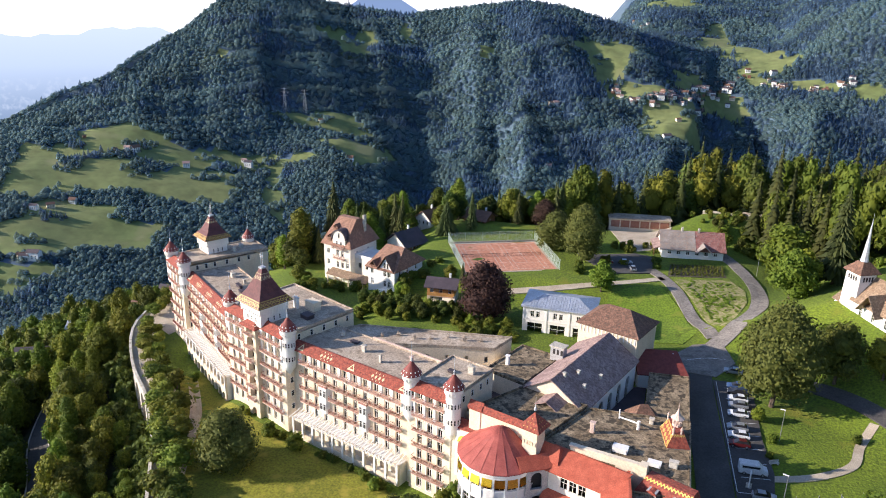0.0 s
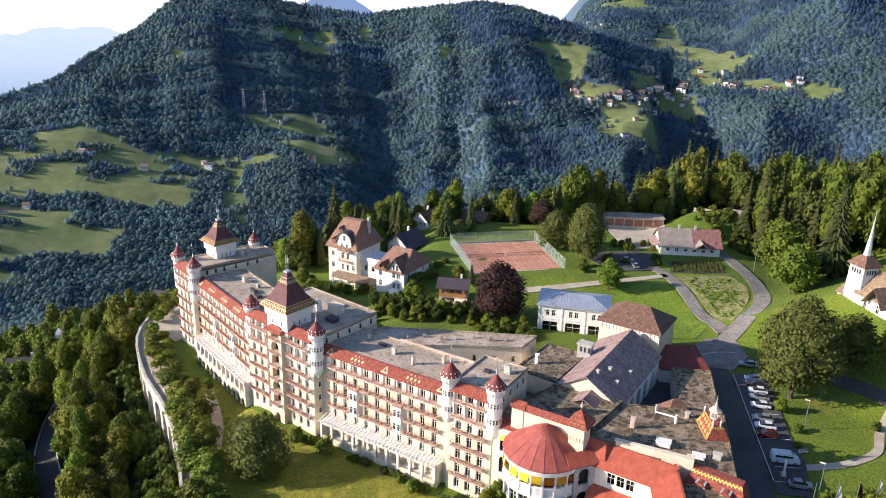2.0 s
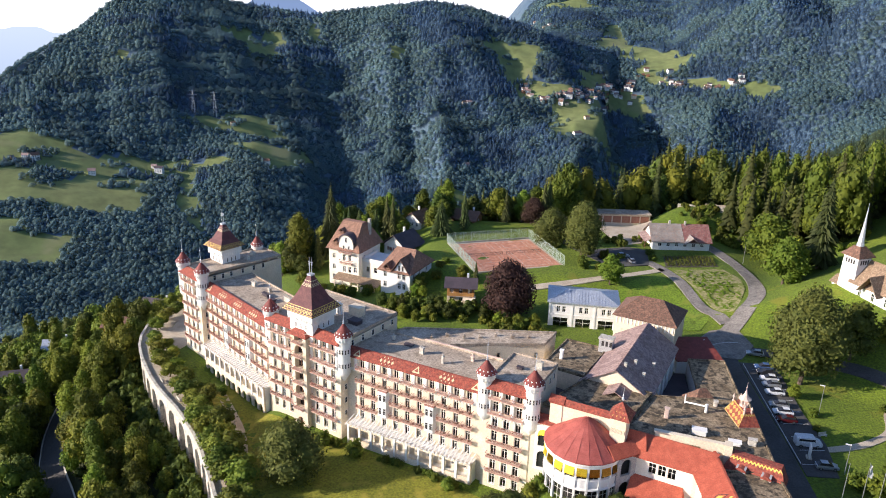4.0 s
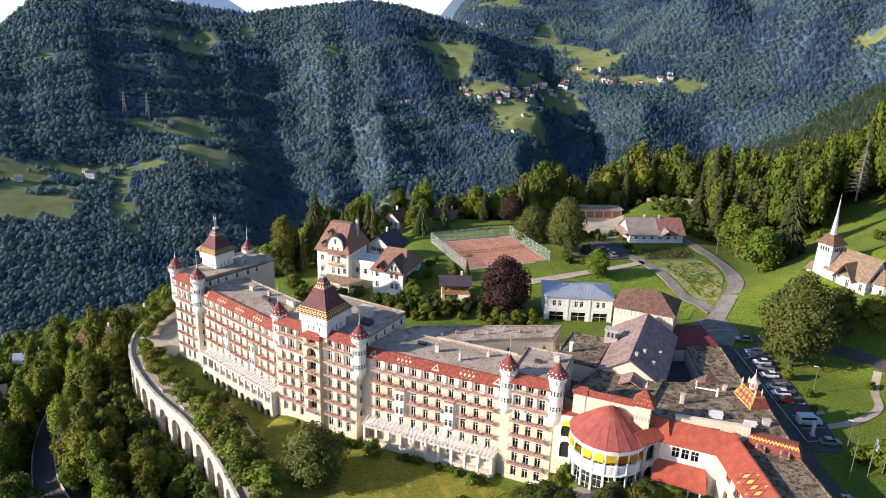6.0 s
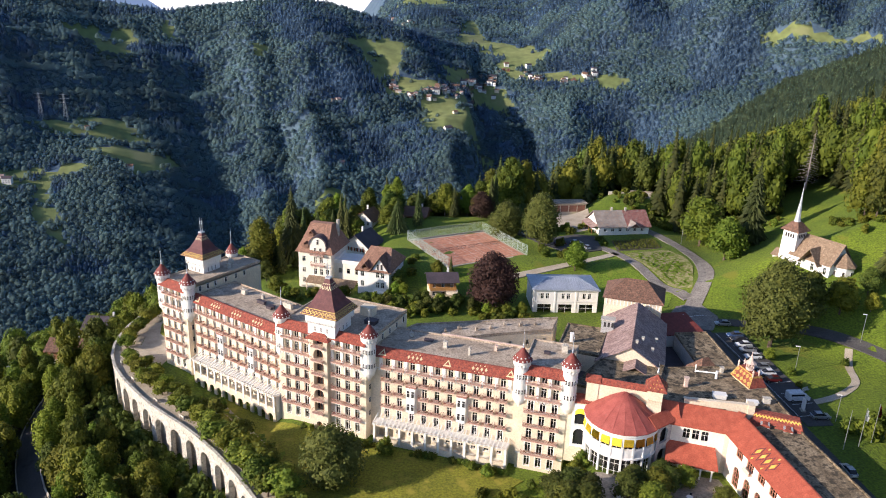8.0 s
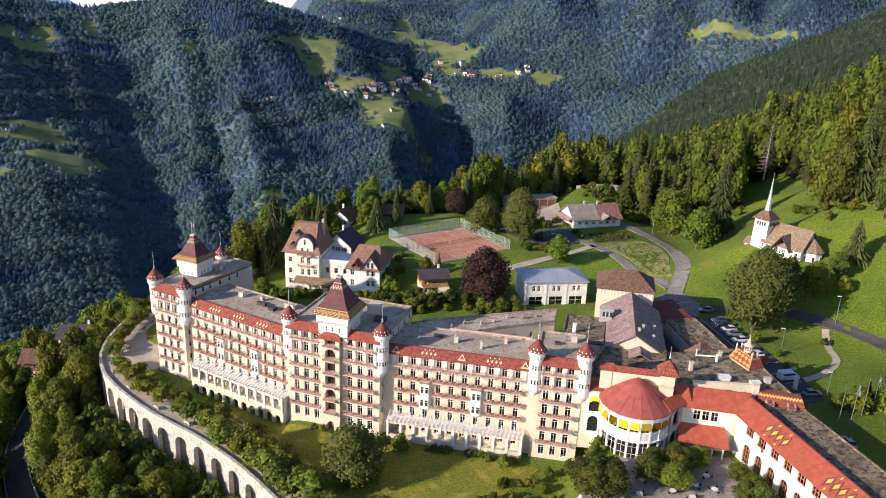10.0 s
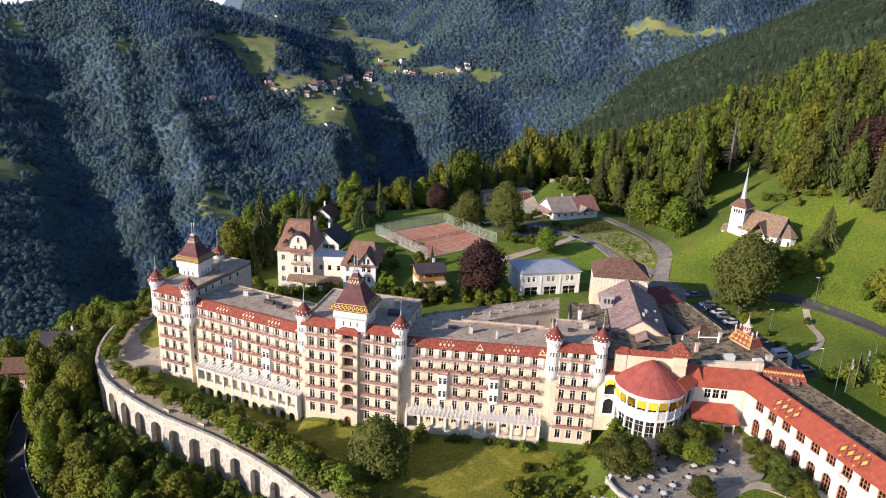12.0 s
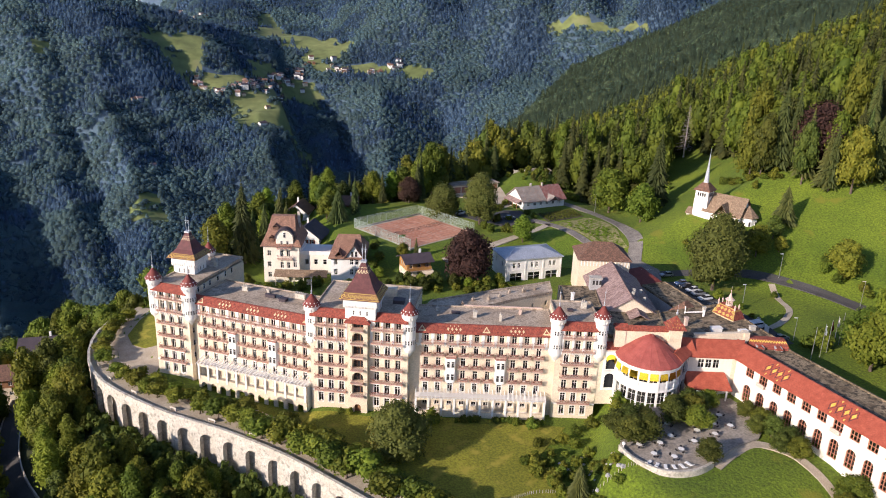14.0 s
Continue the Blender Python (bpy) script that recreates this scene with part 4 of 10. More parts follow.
def slab_mesh(w, d, t=0.15):
    bm = bmesh.new()
    box(bm, -w / 2, w / 2, -d, 0.0, -t, 0)
    for x in (-w / 2 + 0.25, 0, w / 2 - 0.25):
        box(bm, x - 0.1, x + 0.1, -d * 0.75, 0.0, -t - 0.35, -t)
    return baked(bm, "balcony", M["pink"])


def flower_mesh(w, seed):
    """Window-box plants along a railing."""
    r = np.random.default_rng(seed)
    V, F = [], []
    for _ in range(int(w * 7)):
        p = np.array((r.uniform(-w / 2, w / 2), r.uniform(-0.2, 0.12), r.uniform(-0.12, 0.16)))
        a, b = r.normal(size=3) * 0.13, r.normal(size=3) * 0.13
        k = len(V)
        V += [tuple(p - a), tuple(p + b), tuple(p + a), tuple(p - b)]
        F.append((k, k + 1, k + 2, k + 3))
    return mesh_of("flower_box", V, F, M["blossom"])


def inlay(quad, shapes, lift=0.03):
    """Flat tiles let into a sloping roof face. quad: corners bl, br, tr, tl; shapes: polygons in (u, v) from 0 to 1."""
    bl, br, tr, tl = (Vector(c) for c in quad)
    n = (br - bl).cross(tl - bl).normalized()
    V, F = [], []
    for s in shapes:
        k = len(V)
        for u, v in s:
            V.append(tuple(bl.lerp(br, u).lerp(tl.lerp(tr, u), v) + n * lift))
        F.append(tuple(range(k, k + len(s))))
    return V, F


def diamond(u, v, du, dv):
    return [(u - du, v), (u, v - dv), (u + du, v), (u, v + dv)]


KIT = dict(
    french=window_meshes(1.12, 2.34, 1, (0.72,), f=0.075),
    tall=window_meshes(1.2, 2.4, 1, (0.72,), f=0.075),
    small=window_meshes(0.8, 1.4, 0, (0.6,)),
    slit=window_meshes(0.42, 1.15, 0, (0.5,), f=0.06),
    wide=window_meshes(2.3, 2.2, 2, (0.7,)),
    bay=window_meshes(0.75, 1.7, 0, (0.65,)),
)
BALC = {w: (slab_mesh(w, 1.0), rail_mesh(w, 1.0), flower_mesh(w - 0.3, int(w * 10))) for w in (2.5, 7.6, 3.0)}
HOT = Matrix.Translation((-70, 142, 0))
hotel = thing("hotel", HOT, "cream and white grand hotel with red eaves, turrets and balconies", "hotel")
HINV = HOT.inverted()


def hp(name, me, at=None, label="", mat=None, parent=None):
    return part(name, me, mat, parent or hotel, label, at=HINV @ (at or Matrix()))


def put_balcony(m, x, z, w, flowers=True, parent=None, inv=None):
    b = part("balcony", BALC[w][0], None, parent or hotel, at=(inv or HINV) @ m @ Matrix.Translation((x, 0, z)))
    part("railing", BALC[w][1], None, b)
    if flowers:
        part("flower_box", BALC[w][2], None, b, "rusty pink window-box blossom", at=Matrix.Translation((0, -1.0, 0.75)))


def shell(m, L, depth, z0, z1, mat="stucco", inside=True, name="wall"):
    """Side and rear walls behind a front of length L."""
    bm = bmesh.new()
    box(bm, 0, 0.45, 0.455, depth, z0, z1)
    box(bm, L - 0.45, L, 0.455, depth, z0, z1)
    box(bm, 0.452, L - 0.452, depth - 0.45, depth - 0.003, z0, z1)
    hp(name, bm, m, mat=M[mat])
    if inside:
        # added dark panel and floors paint the rooms as unlit
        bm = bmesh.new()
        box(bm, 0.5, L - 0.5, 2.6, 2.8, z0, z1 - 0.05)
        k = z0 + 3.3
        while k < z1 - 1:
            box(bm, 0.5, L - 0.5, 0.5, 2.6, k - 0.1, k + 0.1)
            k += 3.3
        hp("room_wall", bm, m, "panels painted dark for unlit rooms behind the windows", mat=M["dark"])


def mansard(m, L, eave, rise, inset, ornaments=(), over=0.8, ends=0.0):
    """Red tiled slope along the top of a front, with yellow inlaid tiles; flat roof edge behind it."""
    bm = bmesh.new()
    a, b = -over, inset
    prof = [(a, eave), (a + 0.05, eave + 0.16), (b, eave + rise), (b + 0.35, eave + rise + 0.02), (b + 0.35, eave + rise - 0.5), (b - 0.4, eave + rise - 0.6), (a + 0.4, eave - 0.02)]
    lo = [bm.verts.new((-ends, y, z)) for y, z in prof]
    hi = [bm.verts.new((L + ends, y, z)) for y, z in prof]
    n = len(prof)
    for i in range(n):
        bm.faces.new((lo[i], hi[i], hi[(i + 1) % n], lo[(i + 1) % n]))
    bm.faces.new(lo)
    bm.faces.new(hi[::-1])
    bmesh.ops.recalc_face_normals(bm, faces=bm.faces[:])
    r = hp("roof", bm, m, "red tiled sloping eaves roof", mat=M["tile"])
    quad = [(0, a + 0.05, eave + 0.16), (L, a + 0.05, eave + 0.16), (L, b, eave + rise), (0, b, eave + rise)]
    for u, kind in ornaments:
        k = 1.0 / L
        if kind == "d":
            sh = [diamond(u + (i - 1.5) * 0.95 * k, 0.45 + 0.0 * i, 0.30 * k, 0.2) for i in range(4)] + [diamond(u + (i - 1) * 0.95 * k, 0.80, 0.14 * k, 0.09) for i in range(3)] + [diamond(u + (i - 1) * 0.95 * k, 0.14, 0.14 * k, 0.08) for i in range(3)]
        else:
            sh = []
            for p, q in ((0, 1), (1, 2), (2, 0)):
                c = [(u - 0.95 * k, 0.16), (u + 0.95 * k, 0.16), (u, 0.86)]
                ci = [(u - 0.5 * k, 0.30), (u + 0.5 * k, 0.30), (u, 0.66)]
                sh.append([c[p], c[q], ci[q], ci[p]])
        V, F = inlay(quad, sh)
        part("roof_ornament", mesh_of("roof_ornament", V, F, M["cream"]), None, r, "pale yellow inlaid tiles")["kind"] = "stuff"
    return r


def flat_roof(pts, z, mat="flat", t=0.4, curb=0.3, name="roof", label="grey flat roof with a low kerb", parent=None, inv=None):
    bm = bmesh.new()
    prism(bm, pts, z - t, z)
    roof = part(name, bm, M[mat], parent or hotel, label, at=(inv or HINV))
    n = len(pts)
    for i in range(n):
        (ax, ay), (bx, by) = pts[i], pts[(i + 1) % n]
        dx, dy = bx - ax, by - ay
        l = math.hypot(dx, dy)
        nx, ny = -dy / l * 0.3, dx / l * 0.3
        bm = bmesh.new()
        prism(bm, [(ax, ay), (bx, by), (bx + nx, by + ny), (ax + nx, ay + ny)], z + 0.002, z + curb + 0.004 * (i % 2))
        part("kerb", bm, M[mat], roof)
    return roof


def rect(m, L, x0, x1, y0, y1):
    return [tuple((m @ Vector((x, y, 0)))[:2]) for x, y in ((x0, y0), (x1, y0), (x1, y1), (x0, y1))]


# ---- hotel: wings and pavilions ----
def front(m, L, z0, top, bays, rows, kit="french", door=None, mat="stucco", arch_rows=(), w=1.4, h=2.34, inv=None, parent=None):
    """A front wall with window openings cut through it, and a casement in each."""
    holes, spots, arches = [], [], []
    for i, x in enumerate(bays):
        for j, z in enumerate(rows):
            if door and door(i, j):
                continue
            zb = z - min(h / 2, 1.12)
            hl = (x - w / 2, x + w / 2, zb, zb + h)
            holes.append(hl)
            spots.append((i, j, x, zb))
            if j in arch_rows:
                arches.append(hl)
    V, F = wall_with_holes(L, z0, top, 0.45, holes, arches)
    part("wall", mesh_of("wall", V, F, M[mat]), None, parent or hotel, at=(inv or HINV) @ m)
    for i, j, x, z in spots:
        put_window(parent or hotel, KIT[kit], (inv or HINV) @ m @ Matrix.Translation((x, 0.28, z)))
    return spots


def surround(m, spots, w, h, mat="white"):
    """Raised sills and lintels at the openings, one piece an opening."""
    bm = bmesh.new()
    box(bm, -w / 2 - 0.15, w / 2 + 0.15, -0.12, 0.05, -0.14, 0)
    box(bm, -w / 2 - 0.16, w / 2 + 0.16, -0.08, 0.05, h + 0.002, h + 0.24)
    box(bm, -w / 2 - 0.16, -w / 2 - 0.003, -0.05, 0.05, 0.002, h)
    box(bm, w / 2 + 0.003, w / 2 + 0.16, -0.05, 0.05, 0.002, h)
    me = baked(bm, "window_surround", M[mat])
    for i, j, x, z in spots:
        hp("window_surround", me, m @ Matrix.Translation((x, 0, z)))


def pilasters(m, xs, z0, z1, w=0.55, d=0.3, mat="white"):
    bm = bmesh.new()
    box(bm, -w / 2, w / 2, -d, 0.06, 0, z1 - z0)
    box(bm, -w / 2 - 0.08, w / 2 + 0.08, -d - 0.08, 0.05, z1 - z0 - 0.25, z1 - z0 + 0.002)
    box(bm, -w / 2 - 0.06, w / 2 + 0.06, -d - 0.1, 0.05, -0.45, -0.002)
    me = baked(bm, "pilaster", M[mat])
    for x in xs:
        hp("pilaster", me, m @ Matrix.Translation((x, 0, z0)))


def pavilion(p, q, depth, z0, eave, flat, rows, n=3, orn=(), gap=2.45):
    m, L = frame_at(p, q)
    c = L / 2
    bays = [c + (i - (n - 1) / 2) * gap for i in range(n)]
    sp = front(m, L, z0, eave, bays, rows, "tall", arch_rows=(4,), w=1.2, h=2.4)
    shell(m, L, depth, z0, eave + 0.4)
    mansard(m, L, eave, 1.6, 0.9, orn)
    flat_roof(rect(m, L, 0.0, L, 1.36, depth), flat)
    surround(m, [s for s in sp if s[1] in (0, 1, 4)], 1.2, 2.4)
    pil = [c + (i - n / 2) * gap for i in range(n + 1)]
    pilasters(m, pil, rows[5] - 1.5, eave - 0.05)
    for x in bays:
        for k in (5, 6):
            put_balcony(m, x, rows[k] - 1.2, 2.5, False)
    for k in (1, 2, 3, 4):
        put_balcony(m, c, rows[k] - 1.2, 7.6)
    bm = bmesh.new()
    box(bm, -0.05, L + 0.05, -0.14, 0.02, rows[5] - 1.75, rows[5] - 1.45)
    box(bm, -0.05, L + 0.05, -0.12, 0.02, rows[0] + 1.65, rows[0] + 1.95)
    for i in range(int(L / 0.7)):
        box(bm, 0.3 + i * 0.7, 0.6 + i * 0.7, -0.3, 0.0, rows[5] - 2.2, rows[5] - 1.752)
    hp("string_course", bm, m, "white corbelled string course", mat=M["white"])["kind"] = "stuff"
    return m, L


PROWS = [2.5 + 3.35 * k for k in range(7)]
W_m, W_L = pavilion((-114.6, 178.1), (-107.0, 171.6), 25.5, -3.5, 22.9, 24.2, [z - 0.3 for z in PROWS])
E_m, E_L = pavilion((-30.95, 124.75), (-21.75, 120.65), 14.6, -1.5, 22.9, 23.9, [z - 0.4 for z in PROWS], gap=2.5)

# central pavilion: three bays, a projecting loggia bay, three bays
C_m, C_L = frame_at((-82.2, 149.3), (-62.5, 137.5))
cc = C_L / 2
cb = [cc - 9.2, cc - 6.7, cc - 4.2, cc + 4.2, cc + 6.7, cc + 9.2]
crow = [z + 0.0 for z in PROWS]
sp = front(C_m, C_L, -2.5, 23.5, cb + [cc - 1.0], crow, "tall", door=lambda i, j: i == 6, arch_rows=(4,), w=1.2, h=2.4)
surround(C_m, [s for s in sp if s[1] in (0, 1, 4)], 1.2, 2.4)
shell(C_m, C_L, 20.0, -2.5, 23.6)
mansard(C_m, C_L, 23.5, 1.6, 0.9)
flat_roof(rect(C_m, C_L, 0, C_L, 1.36, 20.0), 24.3)
for s in (-1, 1):
    pilasters(C_m, [cc + s * (2.95 + 2.5 * i) for i in range(4)], crow[5] - 1.5, 23.45)
    for k in (1, 2, 3, 4):
        put_balcony(C_m, cc + s * 6.7, crow[k] - 1.2, 7.6)
    for i in range(3):
        for k in (5, 6):
            put_balcony(C_m, cc + s * (4.2 + 2.5 * i), crow[k] - 1.2, 2.5, False)
bm = bmesh.new()
for a, b in ((-0.05, cc - 2.4), (cc + 2.4, C_L + 0.05)):
    box(bm, a, b, -0.14, 0.02, crow[5] - 1.75, crow[5] - 1.45)
    box(bm, a, b, -0.12, 0.02, crow[0] + 1.65, crow[0] + 1.95)
    for i in range(int((b - a) / 0.7)):
        box(bm, a + 0.2 + i * 0.7, a + 0.5 + i * 0.7, -0.3, 0.0, crow[5] - 2.2, crow[5] - 1.752)
hp("string_course", bm, C_m, "white corbelled string course", mat=M["white"])["kind"] = "stuff"
L_m = C_m @ Matrix.Translation((cc - 2.3, -1.3, 0))
lh = [(1.0, 3.6, z - 1.2, z + 1.3) for z in crow[1:]] + [(1.5, 3.1, -1.5, 2.2)]
V, F = wall_with_holes(4.6, -2.5, 23.0, 1.29, lh, [lh[1], lh[4], lh[6]])
hp("wall", mesh_of("wall", V, F, M["stucco"]), L_m, "projecting loggia bay")
LOG = window_meshes(2.3, 2.3, 2, (0.72,), mat="wood")
# dark panes added in place of the shade in the loggia recesses
LOGP = mesh_of("pane", [(-1.15, 0.03, 0), (1.15, 0.03, 0), (1.15, 0.03, 2.3), (-1.15, 0.03, 2.3)], [(0, 1, 2, 3)], M["darkglass"])
for z in crow[1:]:
    lw = hp("window", LOG[0], L_m @ Matrix.Translation((2.3, 1.2, z - 1.15)), "brown loggia frames with panes darkened for the recess")
    part("pane", LOGP, None, lw)
    put_balcony(L_m, 2.3, z - 1.2, 3.0, False)
bm = bmesh.new()
hip(bm, 0, 4.6, 0, 3.6, 23.3, 25.4, 0.0, 0.7)
hp("roof", bm, L_m, "small red tiled roof over the loggia bay", mat=M["tile"])
bm = bmesh.new()
box(bm, -0.8, 0.8, 0, 0.12, 0, 3.3)
for k in range(3):
    for j in range(4):
        box(bm, -0.7 + k * 0.5, -0.3 + k * 0.5, -0.04, 0.02, 0.25 + j * 0.75, 0.8 + j * 0.75)
hp("door", bm, L_m @ Matrix.Translation((2.3, 0.7, -1.5)), "arched brown wooden entrance door", mat=M["wood"])


def wing(p, q, depth, z0, eave, rise, rows, n, margin, bays_at, orn, base, ext=(1.2, 1.2)):
    """A long wing: attic behind white pilasters, balconied storeys, pergola storey."""
    L0 = math.hypot(q[0] - p[0], q[1] - p[1])
    ux, uy = (q[0] - p[0]) / L0, (q[1] - p[1]) / L0
    m, L = frame_at((p[0] - ux * ext[0], p[1] - uy * ext[0]), (q[0] + ux * ext[1], q[1] + uy * ext[1]))
    gap = (L0 - 2 * margin) / (n - 1)
    xs = [ext[0] + margin + i * gap for i in range(n)]
    sp = front(m, L, z0, eave, xs, rows, "french", w=1.12, h=2.34, door=lambda i, j: i in bays_at and j in (2, 3))
    shell(m, L, depth, z0, eave + 0.3)
    mansard(m, L, eave, rise, 1.2, orn)
    surround(m, [s for s in sp if s[1] in (0, 1)], 1.12, 2.34)
    pilasters(m, [xs[0] - gap / 2 + i * gap for i in range(n + 1)], rows[5] - 1.35, eave - 0.03, 0.75, 0.25)
    for i, x in enumerate(xs):
        put_balcony(m, x, rows[5] - 1.12, 2.5, False)
        for k in (2, 3, 4):
            if not (i in bays_at and k in (2, 3)):
                put_balcony(m, x, rows[k] - 1.12, 2.5, k < 5)
    bm = bmesh.new()
    box(bm, -0.05, L + 0.05, -0.12, 0.02, rows[5] - 1.65, rows[5] - 1.4)
    for i in range(int(L / 0.72)):
        box(bm, 0.3 + i * 0.72, 0.58 + i * 0.72, -0.28, 0.0, rows[5] - 2.05, rows[5] - 1.652)
    hp("string_course", bm, m, "white corbelled string course", mat=M["white"])["kind"] = "stuff"
    # three-sided bay windows
    for i in bays_at:
        bm = bmesh.new()
        zb, zt = rows[2] - 1.4, rows[3] + 1.5
        prism(bm, [(-1.35, 0.1), (-1.0, -0.9), (1.0, -0.9), (1.35, 0.1)], zb, zt)
        prism(bm, [(-0.9, 0.1), (-0.5, -0.5), (0.5, -0.5), (0.9, 0.1)], zb - 0.5, zb - 0.002)
        b = hp("bay_window", bm, m @ Matrix.Translation((xs[i], 0, 0)), "white three-sided bay window", mat=M["white"])
        for z in (rows[2], rows[3]):
            for x in (-0.52, 0.52):
                part("casement", KIT["bay"][0], None, b, at=Matrix.Translation((x, -0.93, z - 0.9)))
                part("pane", mesh_of("pane", [(-0.3, -0.005, 0.1), (0.3, -0.005, 0.1), (0.3, -0.005, 1.6), (-0.3, -0.005, 1.6)], [(0, 1, 2, 3)], M["dark"]), None, b, at=Matrix.Translation((x, -0.92, z - 0.9)))
        bm = bmesh.new()
        prism(bm, [(-1.5, 0.1), (-1.12, -1.05), (1.12, -1.05), (1.5, 0.1)], zt + 0.002, zt + 0.3)
        part("roof", bm, M["rail"], b, "pink-red lead cap")
    return m, L, xs, gap


WROWS = [2.9, 6.4, 9.65, 12.9, 16.1, 19.15]
A_m, A_L, A_xs, A_gap = wing((-104.9, 171.8), (-81.7, 150.3), 13.5, -4.0, 20.4, 1.6, WROWS, 11, 1.9, (3, 7), ((0.07, "t"), (0.27, "d"), (0.5, "d"), (0.72, "d"), (0.93, "t")), "arcade")
B_m, B_L, B_xs, B_gap = wing((-60.2, 138.9), (-31.6, 126.1), 12.8, -1.5, 20.6, 1.6, WROWS, 10, 2.6, (2, 6), ((0.08, "t"), (0.3, "d"), (0.52, "t"), (0.73, "d"), (0.93, "t")), "pergola")


def pergola(m, L, z0, z1, d, n, arcade_to=None, x0=0.0):
    """Ground-storey gallery: wall with wide openings, posts, and slanting beams over the terrace."""
    holes = []
    g = (L - 0.6) / n
    for i in range(n):
        holes.append((0.6 + i * g, 0.6 + i * g + g - 0.75, z0 + 0.9, z1 - 1.3))
    low = z0
    if arcade_to is not None:
        low = arcade_to
        holes += [(0.75 + i * g, 0.75 + i * g + g - 1.05, low + 0.3, z0 - 0.75) for i in range(n)]
    V, F = wall_with_holes(L, low - 1.0, z1 - 0.6, 0.4, holes, [h for h in holes if arcade_to is not None and h[3] < z0] if arcade_to is not None else ())
    mm = m @ Matrix.Translation((x0, -d, 0))
    hp("gallery_wall", mesh_of("gallery_wall", V, F, M["stucco"]), mm, "cream garden gallery with wide openings")
    bm = bmesh.new()
    box(bm, 0.0, L, 0.41, d, z1 - 0.8, z1 - 0.62)
    box(bm, 0, 0.4, 0.41, d, low - 1, z1 - 0.9)
    box(bm, L - 0.4, L, 0.41, d, low - 1, z1 - 0.9)
    box(bm, 0.41, L - 0.41, 0.41, d, z0 - 0.2, z0)
    hp("gallery_roof", bm, mm, mat=M["white"])
    beam = bmesh.new()
    v0 = [(-0.09, -1.0, z1 - 0.35), (0.09, -1.0, z1 - 0.35), (0.09, -1.0, z1 - 0.15), (-0.09, -1.0, z1 - 0.15), (-0.09, d - 0.05, z1 + 0.45), (0.09, d - 0.05, z1 + 0.45), (0.09, d - 0.05, z1 + 0.65), (-0.09, d - 0.05, z1 + 0.65)]
    vv = [beam.verts.new(p) for p in v0]
    for f in ((3, 2, 1, 0), (4, 5, 6, 7), (0, 1, 5, 4), (1, 2, 6, 5), (2, 3, 7, 6), (3, 0, 4, 7)):
        beam.faces.new([vv[i] for i in f])
    bmesh.ops.recalc_face_normals(beam, faces=beam.faces[:])
    me = baked(beam, "pergola_beam", M["white"])
    k = int(L / 0.95)
    for i in range(k + 1):
        hp("pergola_beam", me, mm @ Matrix.Translation((0.2 + (L - 0.4) * i / k, 0, 0)))
    bm = bmesh.new()
    for i in range(n + 1):
        box(bm, 0.05 + i * g, 0.5 + i * g, -0.12, 0.0, z0, z1 - 0.5)
    box(bm, 0, L, -0.3, -0.15, z1 - 0.55, z1 - 0.36)
    for i in range(n):
        for kk in range(6):
            box(bm, 0.7 + i * g + kk * (g - 1.0) / 5, 0.82 + i * g + kk * (g - 1.0) / 5, 0.1, 0.2, z0 + 0.02, z0 + 0.8)
        box(bm, 0.6 + i * g, g - 0.15 + i * g, 0.05, 0.3, z0 + 0.8, z0 + 0.898)
    hp("balustrade", bm, mm, "white posts and balustrade", mat=M["white"])["kind"] = "stuff"


pergola(B_m, B_L - 3.0, 0.6, 5.6, 2.6, 10, x0=1.5)
pergola(A_m, A_L - 3.6, 1.2, 6.0, 2.6, 11, arcade_to=-3.0, x0=2.2)
# flat roofs of the wings
flat_roof(rect(A_m, A_L, 0.4, A_L - 0.4, 1.58, 13.5), 21.5)
flat_roof(rect(B_m, B_L, 0.4, B_L - 0.4, 1.58, 12.8), 21.7)
# rear wing round the inner court
R_pts = [(-53.5, 150.5), (-46.2, 144.6), (-30, 147.3), (-17.5, 148.8), (-14.3, 155.6), (-30, 154.9), (-50, 153.6)]
flat_roof(R_pts, 21.0, curb=0.35)
R_m, R_L = frame_at((-46.0, 144.9), (-17.4, 149.1))
rb = [5 + i * 4.4 for i in range(6)]
front(R_m, R_L, 8, 20.6, rb, [18.2, 14.6], "small", w=0.8, h=1.4)
bm = bmesh.new()
prism(bm, [(-17.4, 149.2), (-14.4, 155.4), (-30, 154.7), (-50, 153.4), (-53, 150.6), (-46.3, 145.2), (-45.9, 146.2), (-18, 150.2)], 6, 20.6)
hp("wall", bm, None, "rear wing", mat=M["stucco"])
bm = bmesh.new()
prism(bm, [(-47, 144.5), (-28, 136.6), (-18.5, 142), (-17, 149), (-30, 147)], 12, 15.5)
hp("roof", bm, None, "low roof in the inner court", mat=M["flat"])


